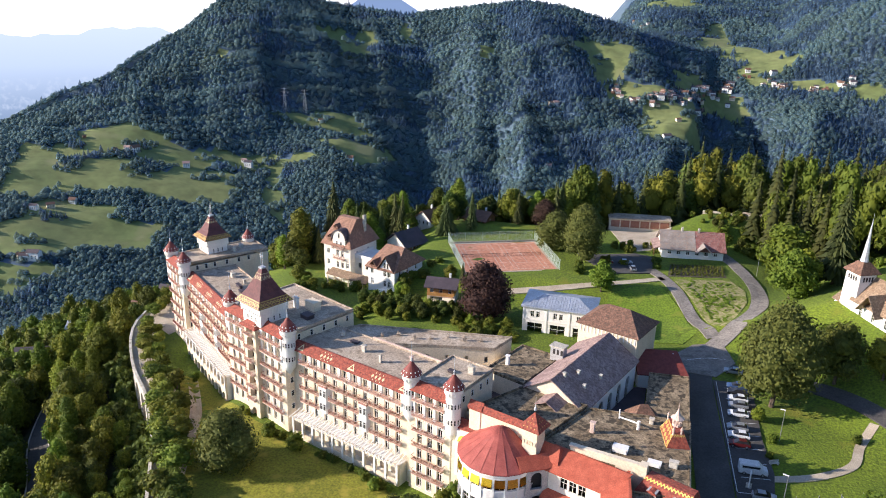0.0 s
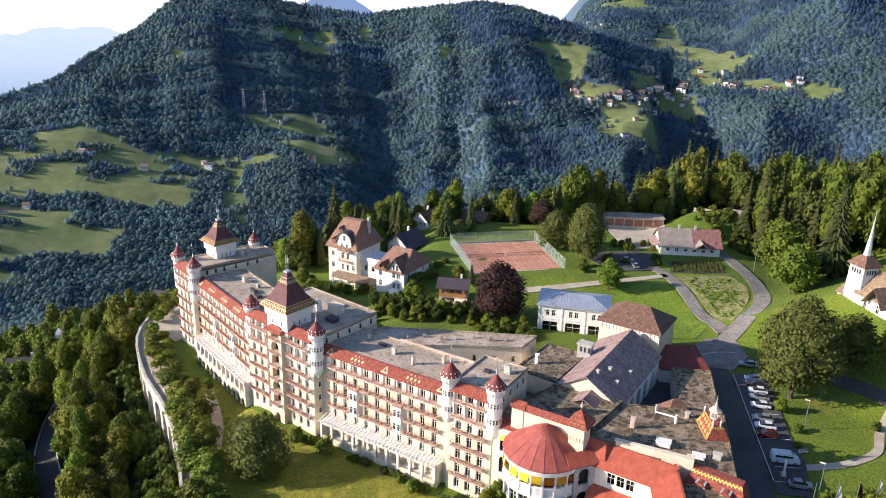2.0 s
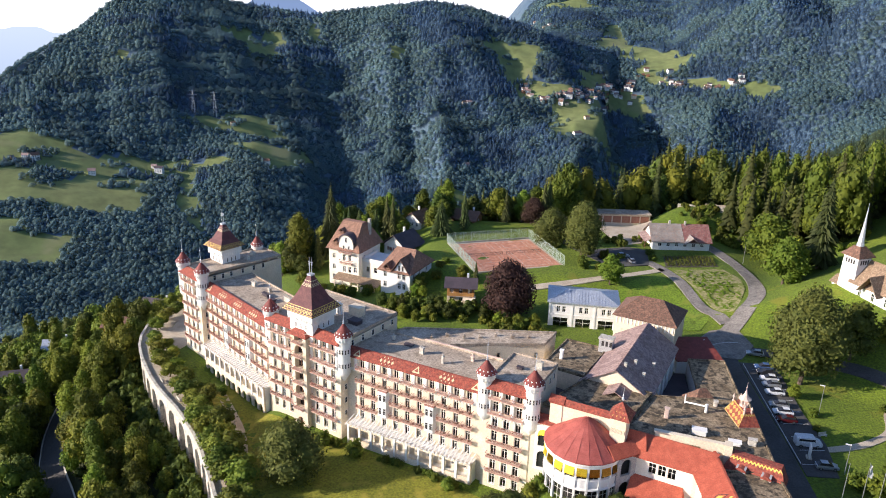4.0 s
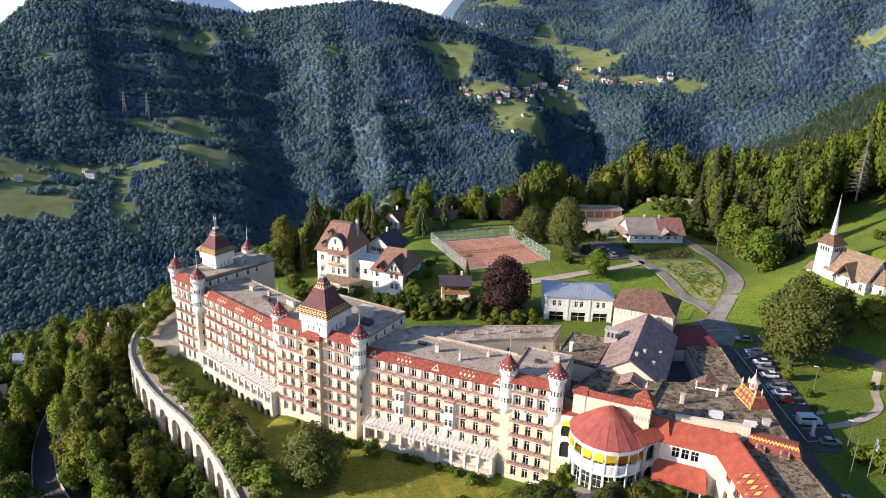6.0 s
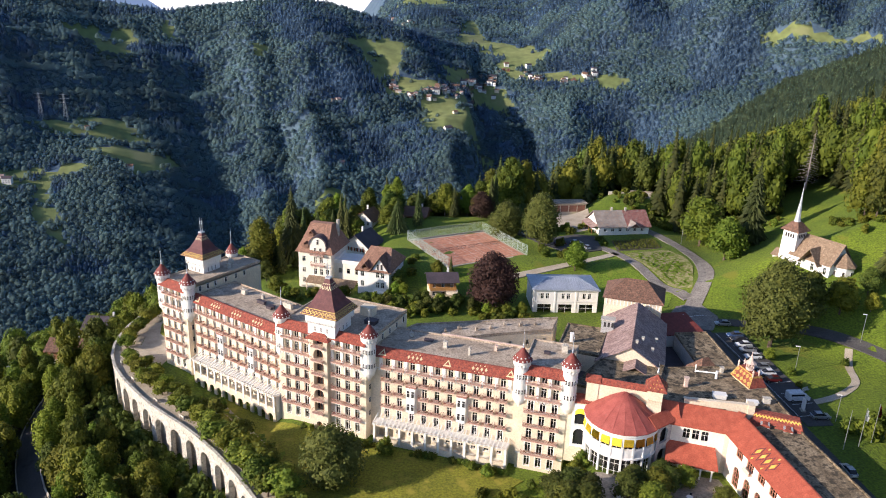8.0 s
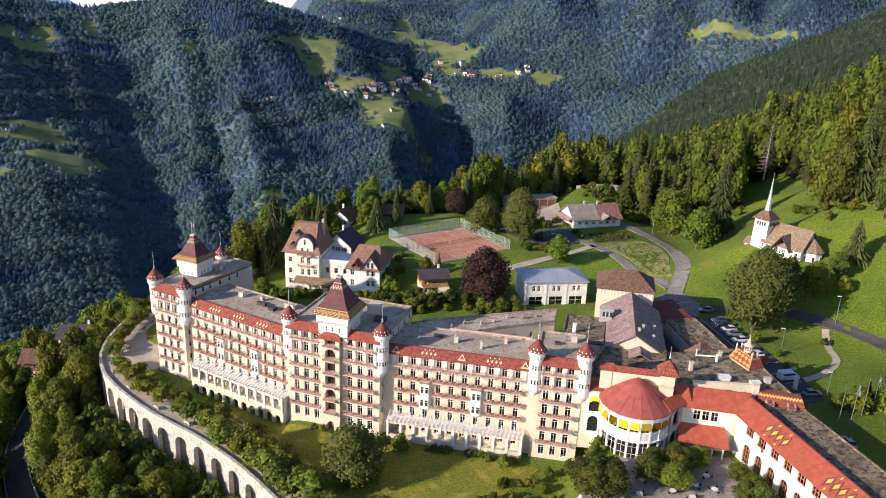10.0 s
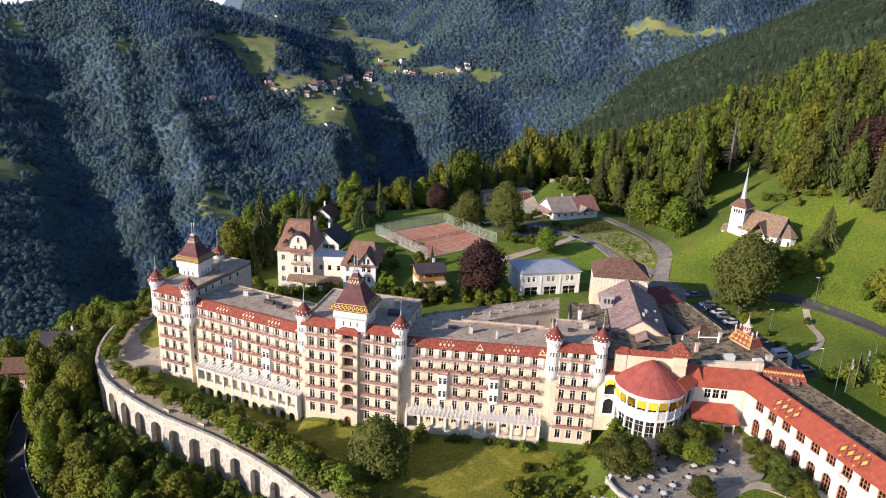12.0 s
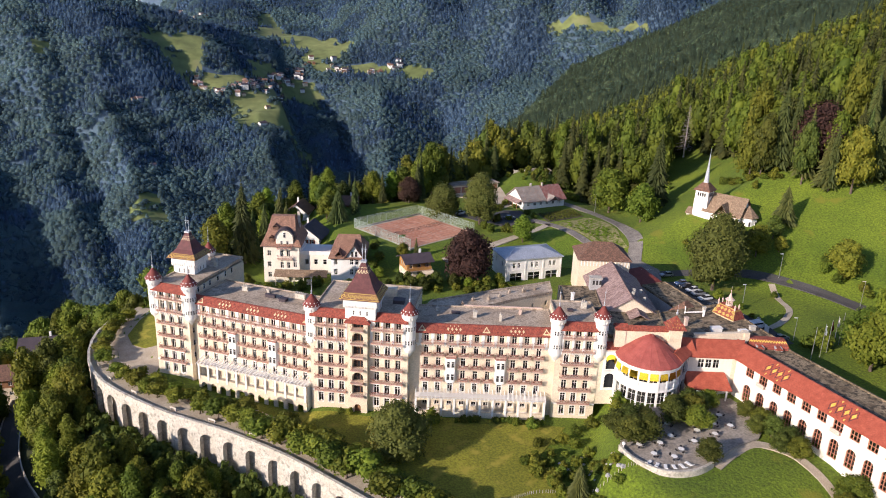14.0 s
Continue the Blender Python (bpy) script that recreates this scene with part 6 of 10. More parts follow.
for k in range(4):
    rot = Matrix.Rotation(k * math.pi / 2, 4, "Z")
    quad = [tuple(rot @ Vector(c)) for c in ((-2.15, -2.15, 24.25), (2.15, -2.15, 24.25), (0, 0, 26.9), (0, 0, 26.9))]
    V, F = inlay(quad, [diamond(0.2 + 0.2 * i, 0.16, 0.035, 0.05) for i in range(4)] + [diamond(0.27 + 0.23 * i, 0.4, 0.035, 0.05) for i in range(3)] + [diamond(0.5, 0.62, 0.05, 0.05)])
    part("roof_ornament", mesh_of("roof_ornament", V, F, M["pattern"]), None, roof_t)["kind"] = "stuff"
bm = bmesh.new()
lathe(bm, [(0.22, 27.2), (0.28, 27.6), (0.1, 27.9), (0.16, 28.1), (0.03, 28.4), (0.02, 29.9)], 8)
part("finial", bm, M["lead"], small_tower)
# beige parapet and mossy ledge in front of the flat roof
m, L = frame_at((0.8, 115.2), (13.4, 111.6))
bm = bmesh.new()
box(bm, 0, L, -0.2, 0.5, 17, 21.0)
box(bm, -0.2, L + 0.2, -0.35, 0.6, 21.002, 21.25)
box(bm, L - 0.9, L + 0.4, -0.6, 1.2, 17, 21.3)
rp("parapet", bm, "stucco", "cream roof parapet", m)
# corner pavilion with red mansard and zigzag tiles, two round-headed dormers
m, L = frame_at((13.2, 110.9), (21.0, 106.6))
bm = bmesh.new()
prism(bm, [(-0.4, -1.6), (L + 0.8, -1.6), (L - 0.2, 0.8), (0.8, 0.8)], 17.3, 17.5)
lo = [bm.verts.new(c) for c in ((-0.6, -1.8, 17.5), (L + 1.0, -1.8, 17.5), (L + 1.0, 2.0, 17.5), (-0.6, 2.0, 17.5))]
hi = [bm.verts.new(c) for c in ((0.5, 0.2, 20.0), (L - 0.2, 0.2, 20.0), (L - 0.2, 2.0, 20.0), (0.5, 2.0, 20.0))]
bm.faces.new(hi)
for k in range(4):
    bm.faces.new((lo[k], lo[(k + 1) % 4], hi[(k + 1) % 4], hi[k]))
man = rp("mansard", bm, "tile", "red mansard with yellow zigzag tiles", m)
sh, n = [], 14
for i in range(n):
    u = (i + 0.5) / n
    sh += [[(u - 0.5 / n, 0.72), (u, 0.86), (u, 0.96), (u - 0.5 / n, 0.84)], [(u, 0.86), (u + 0.5 / n, 0.72), (u + 0.5 / n, 0.84), (u, 0.96)]]
V, F = inlay([(-0.6, -1.8, 17.5), (L + 1.0, -1.8, 17.5), (L - 0.2, 0.2, 20.0), (0.5, 0.2, 20.0)], sh)
part("pattern_band", mesh_of("pattern_band", V, F, M["yellow"]), None, man, "yellow zigzag tiles")["kind"] = "stuff"
for x in (L * 0.28, L * 0.75):
    bm = bmesh.new()
    V, F = wall_with_holes(1.7, 16.6, 18.9, 1.6, [(0.35, 1.35, 16.9, 18.5)], [(0.35, 1.35, 16.9, 18.5)])
    d = rp("dormer", mesh_of("dormer", V, F, M["grey"]), "grey", "", m @ Matrix.Translation((x - 0.85, -2.0, 0)))
    d["label"] = "grey round-headed dormer window"
    pts = [(0.85 + 0.95 * math.cos(q), 18.4 + 0.6 * math.sin(q)) for q in [math.pi * k / 8 for k in range(9)]]
    lo = [bm.verts.new((px, -0.15, pz)) for px, pz in pts]
    hi = [bm.verts.new((px, 1.9, pz)) for px, pz in pts]
    for k in range(8):
        bm.faces.new((lo[k], hi[k], hi[k + 1], lo[k + 1]))
    bm.faces.new(lo)
    part("hood", bm, M["tile"], d)
    part("pane", mesh_of("pane", [(0.3, 0.8, 16.8), (1.4, 0.8, 16.8), (1.4, 0.8, 18.6), (0.3, 0.8, 18.6)], [(0, 1, 2, 3)], M["dark"]), None, d)
# patterned lantern turret on a steep yellow and red roof
m = Matrix.Translation((17.6, 120.2, 19.75)) @ Matrix.Rotation(radians(5.8), 4, "Z")
bm = bmesh.new()
box(bm, 0.15, 4.05, 0.15, 6.75, -0.6, -0.01)
rp("turret_base", bm, "stucco", "low cream wall under the patterned roof", m)
bm = bmesh.new()
V8 = [bm.verts.new(c) for c in ((0, 0, 0), (4.2, 0, 0), (4.2, 6.9, 0), (0, 6.9, 0), (1.2, 0.9, 2.6), (3.0, 0.9, 2.6), (3.0, 6.0, 2.6), (1.2, 6.0, 2.6))]
for f in ((3, 2, 1, 0), (4, 5, 6, 7), (0, 1, 5, 4), (1, 2, 6, 5), (2, 3, 7, 6), (3, 0, 4, 7)):
    bm.faces.new([V8[i] for i in f])
steep = rp("steep_roof", bm, "tile", "steep red roof with yellow patterned tiles", m)
sh = []
for i in range(5):
    for j in range(2):
        u, v = (i + 0.5) / 5, 0.28 + 0.42 * j
        sh += [diamond(u, v, 0.09, 0.17)]
sh += [[(0, 0.0), (1, 0.0), (1, 0.06), (0, 0.06)], [(0, 0.92), (1, 0.92), (1, 1), (0, 1)], [(0, 0), (0.05, 0), (0.05, 1), (0, 1)], [(0.95, 0), (1, 0), (1, 1), (0.95, 1)]]
V, F = inlay([(0, 6.9, 0), (0, 0, 0), (1.2, 0.9, 2.6), (1.2, 6.0, 2.6)], sh)
part("pattern_band", mesh_of("pattern_band", V, F, M["pattern"]), None, steep, "yellow lozenge tiles")["kind"] = "stuff"
sh, n = [], 7
for i in range(n):
    u = (i + 0.5) / n
    sh += [[(u - 0.5 / n, 0.74), (u, 0.86), (u, 0.96), (u - 0.5 / n, 0.84)], [(u, 0.86), (u + 0.5 / n, 0.74), (u + 0.5 / n, 0.84), (u, 0.96)]]
V, F = inlay([(0, 0, 0), (4.2, 0, 0), (3.0, 0.9, 2.6), (1.2, 0.9, 2.6)], sh)
part("pattern_band", mesh_of("pattern_band", V, F, M["pattern"]), None, steep, "yellow zigzag tiles")["kind"] = "stuff"
bm = bmesh.new()
lathe(bm, [(1.05, 4.0), (1.05, 4.7), (0.95, 4.8)], 8, 0.7, -0.3)
for k in range(8):
    q = 2 * math.pi * (k + 0.5) / 8
    stem(bm, (0.7 + 0.9 * math.cos(q), -0.3 + 0.9 * math.sin(q), 4.7), (0.7 + 0.9 * math.cos(q), -0.3 + 0.9 * math.sin(q), 6.4), 0.13, 0.11, 6)
lathe(bm, [(1.1, 6.402), (1.5, 6.5), (0.75, 7.3), (0.4, 8.2), (0.15, 9.4), (0.0, 10.2)], 8, 0.7, -0.3)
lathe(bm, [(0.05, 10.0), (0.18, 10.4), (0.04, 10.7), (0.02, 12.2)], 6, 0.7, -0.3)
for y in (-3.5, 2.5):
    for x in (-0.6, 1.05):
        lathe(bm, [(0.22, 3.4), (0.22, 4.9), (0.32, 5.2), (0.1, 5.8), (0.0, 6.4)], 8, x, y)
part("lantern", bm, M["pink"], steep, "pinkish open lantern turret with a spire", at=Matrix.Translation((2.2, 3.7, 0.12)) @ Matrix.Diagonal((0.85, 0.85, 0.62, 1)) @ Matrix.Translation((-0.7, 0.3, 0)))["kind"] = "stuff"
# roof furniture
for x, y, z, w, d, h, mt in ((9.5, 117.5, 19.5, 2.6, 1.5, 1.0, "white"), (15.2, 114.6, 19.5, 2.2, 1.2, 0.7, "white"), (4.5, 122.5, 19.5, 0.9, 0.7, 2.2, "pink"), (18.4, 114.8, 19.5, 1.5, 0.9, 1.2, "stone"), (-14, 144.6, 19.8, 0.8, 0.8, 2.2, "white"), (15.5, 128.3, 16.4, 0.8, 0.8, 4.2, "stone")):
    bm = bmesh.new()
    box(bm, -w / 2, w / 2, -d / 2, d / 2, 0, h)
    bevel(bm, 0.12)
    box(bm, -w / 2 - 0.08, w / 2 + 0.08, -d / 2 - 0.08, d / 2 + 0.08, h, h + 0.12)
    rp("roof_housing" if mt == "white" else "chimney", bm, mt, "", Matrix.Translation((x, y, z)) @ Matrix.Rotation(radians(-14), 4, "Z"))
bm = bmesh.new()
stem(bm, (0, 0, 0), (3.4, -3.0, 0.9), 0.16, 0.16, 8)
stem(bm, (3.4, -3.0, -0.4), (3.4, -3.0, 1.4), 0.3, 0.3, 8)
stem(bm, (0, 0, -0.3), (0, 0, 1.6), 0.14, 0.14, 8)
rp("vent_duct", bm, "white", "white metal ventilation duct", Matrix.Translation((9.5, 128.6, 19.9)))
m = Matrix.Translation((14.6, 133.5, 16.2)) @ Matrix.Rotation(radians(10), 4, "Z")
bm = bmesh.new()
hip(bm, -3.4, 3.0, -2.6, 3.2, 0.6, 4.2, 0.2, 0.3)
rp("roof", bm, "brown", "old tiled skylight roof", m)

# ---- ballroom ----
ballroom = thing("ballroom", Matrix.Translation((1, 145, 8)), "tall ballroom with a worn pinkish sheet-metal gable roof", "building")
BI = Matrix.Translation((-1, -145, -8))
m, L = frame_at((-3.9, 133.2), (7.2, 157.6))
hw = 7.2
V, F = wall_with_holes(L, 5, 18.9, 0.4, [(3 + i * 4.6, 5.2 + i * 4.6, 11.0, 17.2) for i in range(5)], [(3 + i * 4.6, 5.2 + i * 4.6, 11.0, 17.2) for i in range(5)])
part("wall", mesh_of("wall", V, F, M["white"]), None, ballroom, "white wall with tall round-headed windows", at=BI @ m @ Matrix.Translation((0, -hw, 0)))
tallw = window_meshes(2.2, 6.2, 2, (0.3, 0.6))
for i in range(5):
    put_window(ballroom, tallw, BI @ m @ Matrix.Translation((4.1 + i * 4.6, -hw + 0.25, 11.0)))
bm = bmesh.new()
box(bm, 0.0, L, hw - 0.4, hw, 5, 18.9)
for x0 in (0.0, L - 0.4):
    prism(bm, [(x0, -hw + 0.41), (x0 + 0.4, -hw + 0.41), (x0 + 0.4, hw - 0.41), (x0, hw - 0.41)], 5, 18.9)
    a = [bm.verts.new((x0 + dx, y, z)) for dx in (0, 0.4) for y, z in ((-hw, 18.902), (hw, 18.902), (0, 23.5))]
    for f in ((0, 2, 1), (3, 4, 5), (0, 1, 4, 3), (1, 2, 5, 4), (2, 0, 3, 5)):
        bm.faces.new([a[i] for i in f])
box(bm, 1, L - 1, -hw + 2.5, -hw + 2.7, 6, 18.5)
part("wall", bm, M["stucco"], ballroom, at=BI @ m)
bm = bmesh.new()
gable(bm, 0, L, -hw, hw, 19.1, 23.9, 0.5, 0.2)
part("roof", bm, M["mauve"], ballroom, "worn pinkish-grey standing seam roof", at=BI @ m)
bm = bmesh.new()
for i in range(int(L / 0.9)):
    x = 0.2 + i * 0.9
    for s in (-1, 1):
        p, q = Vector((x, s * (hw + 0.45), 19.0)), Vector((x, 0, 23.93))
        stem(bm, p, q, 0.03, 0.03, 4)
part("roof_seam", bm, M["mauve"], ballroom, "standing seams", at=BI @ m)["kind"] = "stuff"
for x, y in ((5.5, -4.6), (7.5, -2.2), (3.6, -1.0), (12, -5.2)):
    bm = bmesh.new()
    z = 23.9 - abs(y) * 4.8 / 7.7
    box(bm, -0.3, 0.3, -0.28, 0.28, -0.5, 0.7)
    box(bm, -0.38, 0.38, -0.36, 0.36, 0.702, 0.8)
    part("chimney", bm, M["stone"], ballroom, at=BI @ m @ Matrix.Translation((x, y, z)))
# lower hipped end
m2 = m @ Matrix.Translation((-4.2, -1.6, 0))
bm = bmesh.new()
box(bm, 0, 4.19, -4, 4.6, 8, 18.6)
part("wall", bm, M["grey"], ballroom, at=BI @ m2)
bm = bmesh.new()
gable(bm, 0, 4.5, -4, 4.6, 18.8, 21.2, 0.4, 0.2)
part("roof", bm, M["mauve"], ballroom, "worn pinkish lower roof", at=BI @ m2)

# ---- long east wing with arcade ----
wing_e = thing("garden_wing", Matrix.Translation((9, 88, 7)), "long cream garden wing with arched windows and an orange-red roof", "building")
WI = Matrix.Translation((-9, -88, -7))
m, L = frame_at((7.2, 107.6), (7.2, 58.0))
ys = [4.2 + 3.88 * i for i in range(12)]
holes = [(y - 1.15, y + 1.15, 14.6, 16.8) for y in ys] + [(y - 1.1, y + 1.1, 8.3, 12.6) for y in ys]
V, F = wall_with_holes(L, 4.0, 17.4, 0.45, holes, holes[12:])
part("wall", mesh_of("wall", V, F, M["pale"]), None, wing_e, "pale cream plastered wall", at=WI @ m)
up, dn = window_meshes(2.3, 2.2, 2, (0.5,), mat="russetwood", f=0.19), window_meshes(2.2, 4.3, 2, (0.25, 0.5, 0.72), mat="russetwood", f=0.19)
bm = bmesh.new()
box(bm, -1.1, 1.1, -0.8, 0, -0.15, 0)
box(bm, -1.1, 1.1, -0.8, -0.74, 0, 0.85)
sbal = baked(bm, "balcony", M["pink"])
for i, y in enumerate(ys):
    put_window(wing_e, up, WI @ m @ Matrix.Translation((y, 0.2, 14.6)))
    put_window(wing_e, dn, WI @ m @ Matrix.Translation((y, 0.25, 8.3)))
    if i in (1, 6, 10):
        part("balcony", sbal, None, wing_e, at=WI @ m @ Matrix.Translation((y, -0.002, 14.3)))
# added dark panel gives the windows an unlit room behind
bm = bmesh.new()
box(bm, 0, L, 3.2, 3.4, 4, 17)
box(bm, 0.1, L, 0.46, 3.19, 13.4, 13.6)
part("room_wall", bm, M["dark"], wing_e, at=WI @ m)
bm = bmesh.new()
a = [(-0.9, 17.3), (-0.9, 17.5), (3.5, 19.75), (3.9, 19.75), (3.9, 16.9), (3.0, 16.9)]
lo, hi = [bm.verts.new((-0.4 if k < 2 else -4.2, y, z)) for k, (y, z) in enumerate(a)], [bm.verts.new((L, y, z)) for y, z in a]
for k in range(6):
    bm.faces.new((lo[k], hi[k], hi[(k + 1) % 6], lo[(k + 1) % 6]))
bm.faces.new(lo)
bm.faces.new(hi[::-1])
bmesh.ops.recalc_face_normals(bm, faces=bm.faces[:])
rf = part("roof", bm, M["orange"], wing_e, "orange-red sheet roof", at=WI @ m)
quad = [(0, -0.9, 17.5), (L, -0.9, 17.5), (L, 3.5, 19.75), (0, 3.5, 19.75)]
for u0 in (10.2, 27.0, 43.0):
    k = 1 / L
    sh = [diamond((u0 + 1.5 * i) * k, 0.5, 0.42 * k, 0.17) for i in (-1.6, -0.5, 0.5, 1.6)] + [diamond((u0 + c) * k, v, 0.2 * k, 0.08) for c, v in ((-1.6, 0.86), (1.6, 0.86), (-1.6, 0.14), (1.6, 0.14))]
    V, F = inlay(quad, sh, 0.05)
    part("roof_ornament", mesh_of("roof_ornament", V, F, M["yellow"]), None, rf, "yellow lozenge tiles")["kind"] = "stuff"
    sh = []
    for i in (-1.6, -0.5, 0.5, 1.6):
        c, r1, r2 = (u0 + 1.5 * i) * k, 0.75, 0.58
        o = [(c - r1 * k * 1.05, 0.5), (c, 0.5 - 0.34), (c + r1 * k * 1.05, 0.5), (c, 0.84)]
        n_ = [(c - r2 * k * 1.05, 0.5), (c, 0.5 - 0.26), (c + r2 * k * 1.05, 0.5), (c, 0.76)]
        for j in range(4):
            sh.append([o[j], o[(j + 1) % 4], n_[(j + 1) % 4], n_[j]])
    V, F = inlay(quad, sh, 0.035)
    part("roof_ornament", mesh_of("roof_ornament", V, F, M["plum"]), None, rf, "dark lozenge outlines")["kind"] = "stuff"
bm = bmesh.new()
box(bm, 0.4, L, -0.35, -0.002, 17.0, 17.28)
part("eaves_trim", bm, M["yellow"], wing_e, "yellow painted eaves trim", at=WI @ m)
bm = bmesh.new()
box(bm, -0.6, L, 3.95, 13.6, 4.5, 17.7)
part("wall", bm, M["stucco"], wing_e, "rear rooms", at=WI @ m)
flat_roof([tuple((m @ Vector((x, y, 0)))[:2]) for x, y in ((-0.5, 3.96), (L, 3.96), (L, 13.7), (-0.5, 13.7))], 18.15, "moss", 0.4, 0.35, "roof", "mossy flat roof behind the ridge", wing_e, WI)
# short wing between rotunda and garden wing
s_m, s_L = frame_at((-2.9, 112.6), (6.6, 108.3))
holes = [(2.6 + i * 1.75, 4.0 + i * 1.75, 14.4, 16.6) for i in range(3)]
V, F = wall_with_holes(s_L, 5, 17.4, 0.4, holes)
part("wall", mesh_of("wall", V, F, M["pale"]), None, wing_e, at=WI @ s_m)
bm = bmesh.new()
box(bm, s_L + 0.002, s_L + 1.7, 0.0, 0.4, 5, 17.4)
part("wall", bm, M["stucco"], wing_e, at=WI @ s_m)
sw = window_meshes(1.4, 2.2, 1, (0.6,))
for h in holes:
    put_window(wing_e, sw, WI @ s_m @ Matrix.Translation(((h[0] + h[1]) / 2, 0.2, 14.4)))
bm = bmesh.new()
box(bm, 0, s_L, 2.6, 2.8, 5, 17.2)
part("room_wall", bm, M["dark"], wing_e, at=WI @ s_m)
bm = bmesh.new()
a = [(-0.8, 17.35), (-0.8, 17.55), (3.4, 20.2), (3.7, 20.2), (3.7, 16.9)]
lo, hi = [bm.verts.new((-0.6, y, z)) for y, z in a], [bm.verts.new((s_L + 1.0 + (2.6 if z > 19 else 0.0), y, z)) for y, z in a]
for k in range(5):
    bm.faces.new((lo[k], hi[k], hi[(k + 1) % 5], lo[(k + 1) % 5]))
bm.faces.new(lo)
bm.faces.new(hi[::-1])
bmesh.ops.recalc_face_normals(bm, faces=bm.faces[:])
part("roof", bm, M["orange"], wing_e, "orange-red roof of the short wing", at=WI @ s_m)
bm = bmesh.new()
gable(bm, -3.2, 1.6, 0.6, 4.2, 18.6, 20.9, 0.2, 0.2, 0.8)
part("roof", bm, M["orange"], wing_e, "small orange-red cross roof", at=WI @ s_m)
bm = bmesh.new()
a = [bm.verts.new(c) for c in ((-0.2, -4.2, 11.0), (s_L - 0.6, -4.2, 11.0), (s_L - 1.4, -0.01, 13.5), (-0.2, -0.01, 13.5), (-0.2, -4.2, 10.8), (s_L - 0.6, -4.2, 10.8), (s_L - 0.6, -0.01, 10.8), (-0.2, -0.01, 10.8))]
for f in ((0, 1, 2, 3), (4, 7, 6, 5), (0, 4, 5, 1), (1, 5, 6, 2), (3, 7, 4, 0), (2, 6, 7, 3)):
    bm.faces.new([a[i] for i in f])
part("porch_roof", bm, M["orange"], wing_e, "orange-red lean-to porch roof", at=WI @ s_m)
bm = bmesh.new()
for i in range(5):
    box(bm, 0.2 + i * 2.1, 0.5 + i * 2.1, -3.9, -3.6, 6, 10.79)
box(bm, 0, s_L - 0.8, -0.5, -0.01, 6, 10.7)
part("porch_post", bm, M["white"], wing_e, at=WI @ s_m)["kind"] = "stuff"
# arched link bays beside the rotunda
l_m, l_L = frame_at((-6.3, 110.4), (-2.6, 112.4))
holes = [(0.9, 3.1, 8.6, 12.2), (0.9, 3.1, 13.6, 17.0)]
V, F = wall_with_holes(l_L, 5, 17.8, 0.5, holes, holes)
part("wall", mesh_of("wall", V, F, M["grey"]), None, wing_e, "grey link wall with round-headed windows", at=WI @ l_m)
bm = bmesh.new()
box(bm, 0.2, l_L, 1.2, 1.3, 5, 17.5)
part("room_wall", bm, M["dark"], wing_e, at=WI @ l_m)
bm = bmesh.new()
gable(bm, -1.0, l_L + 0.6, -0.2, 3.6, 18.0, 19.6, 0.3, 0.2)
part("roof", bm, M["orange"], wing_e, at=WI @ l_m)

# ---- other houses ----
def sides(L, D):
    """Frames of the four walls of a house L by D: front, right, back, left."""
    return [(Matrix(), L), (Matrix.Translation((L, 0, 0)) @ Matrix.Rotation(math.pi / 2, 4, "Z"), D),
            (Matrix.Translation((L, D, 0)) @ Matrix.Rotation(math.pi, 4, "Z"), L), (Matrix.Translation((0, D, 0)) @ Matrix.Rotation(-math.pi / 2, 4, "Z"), D)]


def walls4(t, at, L, D, z0, z1, mat, plan, shutter=None, thick=0.35):
    """Four walls with windows. plan: side -> list of (x, sill, kit key or size)."""
    for k, (m, ln) in enumerate(sides(L, D)):
        holes, spots = [], []
        for x, sill, w, h in plan.get(k, ()):
            holes.append((x - w / 2, x + w / 2, sill, sill + h))
            spots.append((x, sill, w, h))
        x0, x1 = (0.0, ln) if k in (0, 2) else (thick + 0.002, ln - thick - 0.002)
        V, F = wall_with_holes(ln, z0, z1, thick, holes)
        if k in (1, 3):
            V = [(min(max(x, x0), x1), y, z) for x, y, z in V]
        part("wall", mesh_of("wall", V, F, M[mat]), None, t, at=at @ m)
        for x, sill, w, h in spots:
            key = (round(w, 2), round(h, 2))
            if key not in WKIT:
                WKIT[key] = window_meshes(w, h, 1 if w > 0.9 else 0, (0.6,), f=0.08)
            put_window(t, WKIT[key], at @ m @ Matrix.Translation((x, 0.18, sill)))
            if shutter:
                for s in (-1, 1):
                    bm = bmesh.new()
                    box(bm, -w / 4, w / 4, -0.07, -0.004, 0, h)
                    part("shutter", bm, M[shutter], t, at=at @ m @ Matrix.Translation((x + s * w * 0.76, 0, sill)))
    # added dark core paints the house interior as unlit
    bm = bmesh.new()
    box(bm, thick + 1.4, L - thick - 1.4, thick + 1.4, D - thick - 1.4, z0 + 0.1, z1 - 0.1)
    part("room_wall", bm, M["dark"], t, "core painted dark for unlit rooms inside", at=at)


WKIT = {}
I4 = Matrix()


def gable_end(t, at, L, D, z0, z1, mat, x):
    """Triangular wall under a gable roof whose ridge runs along x."""
    bm = bmesh.new()
    a = [bm.verts.new((x + dx, y, z)) for dx in (0, 0.3) for y, z in ((0.02, z0), (D - 0.02, z0), (D / 2, z1))]
    for f in ((0, 2, 1), (3, 4, 5), (0, 1, 4, 3), (1, 2, 5, 4), (2, 0, 3, 5)):
        bm.faces.new([a[i] for i in f])
    part("gable", bm, M[mat], t, at=at)


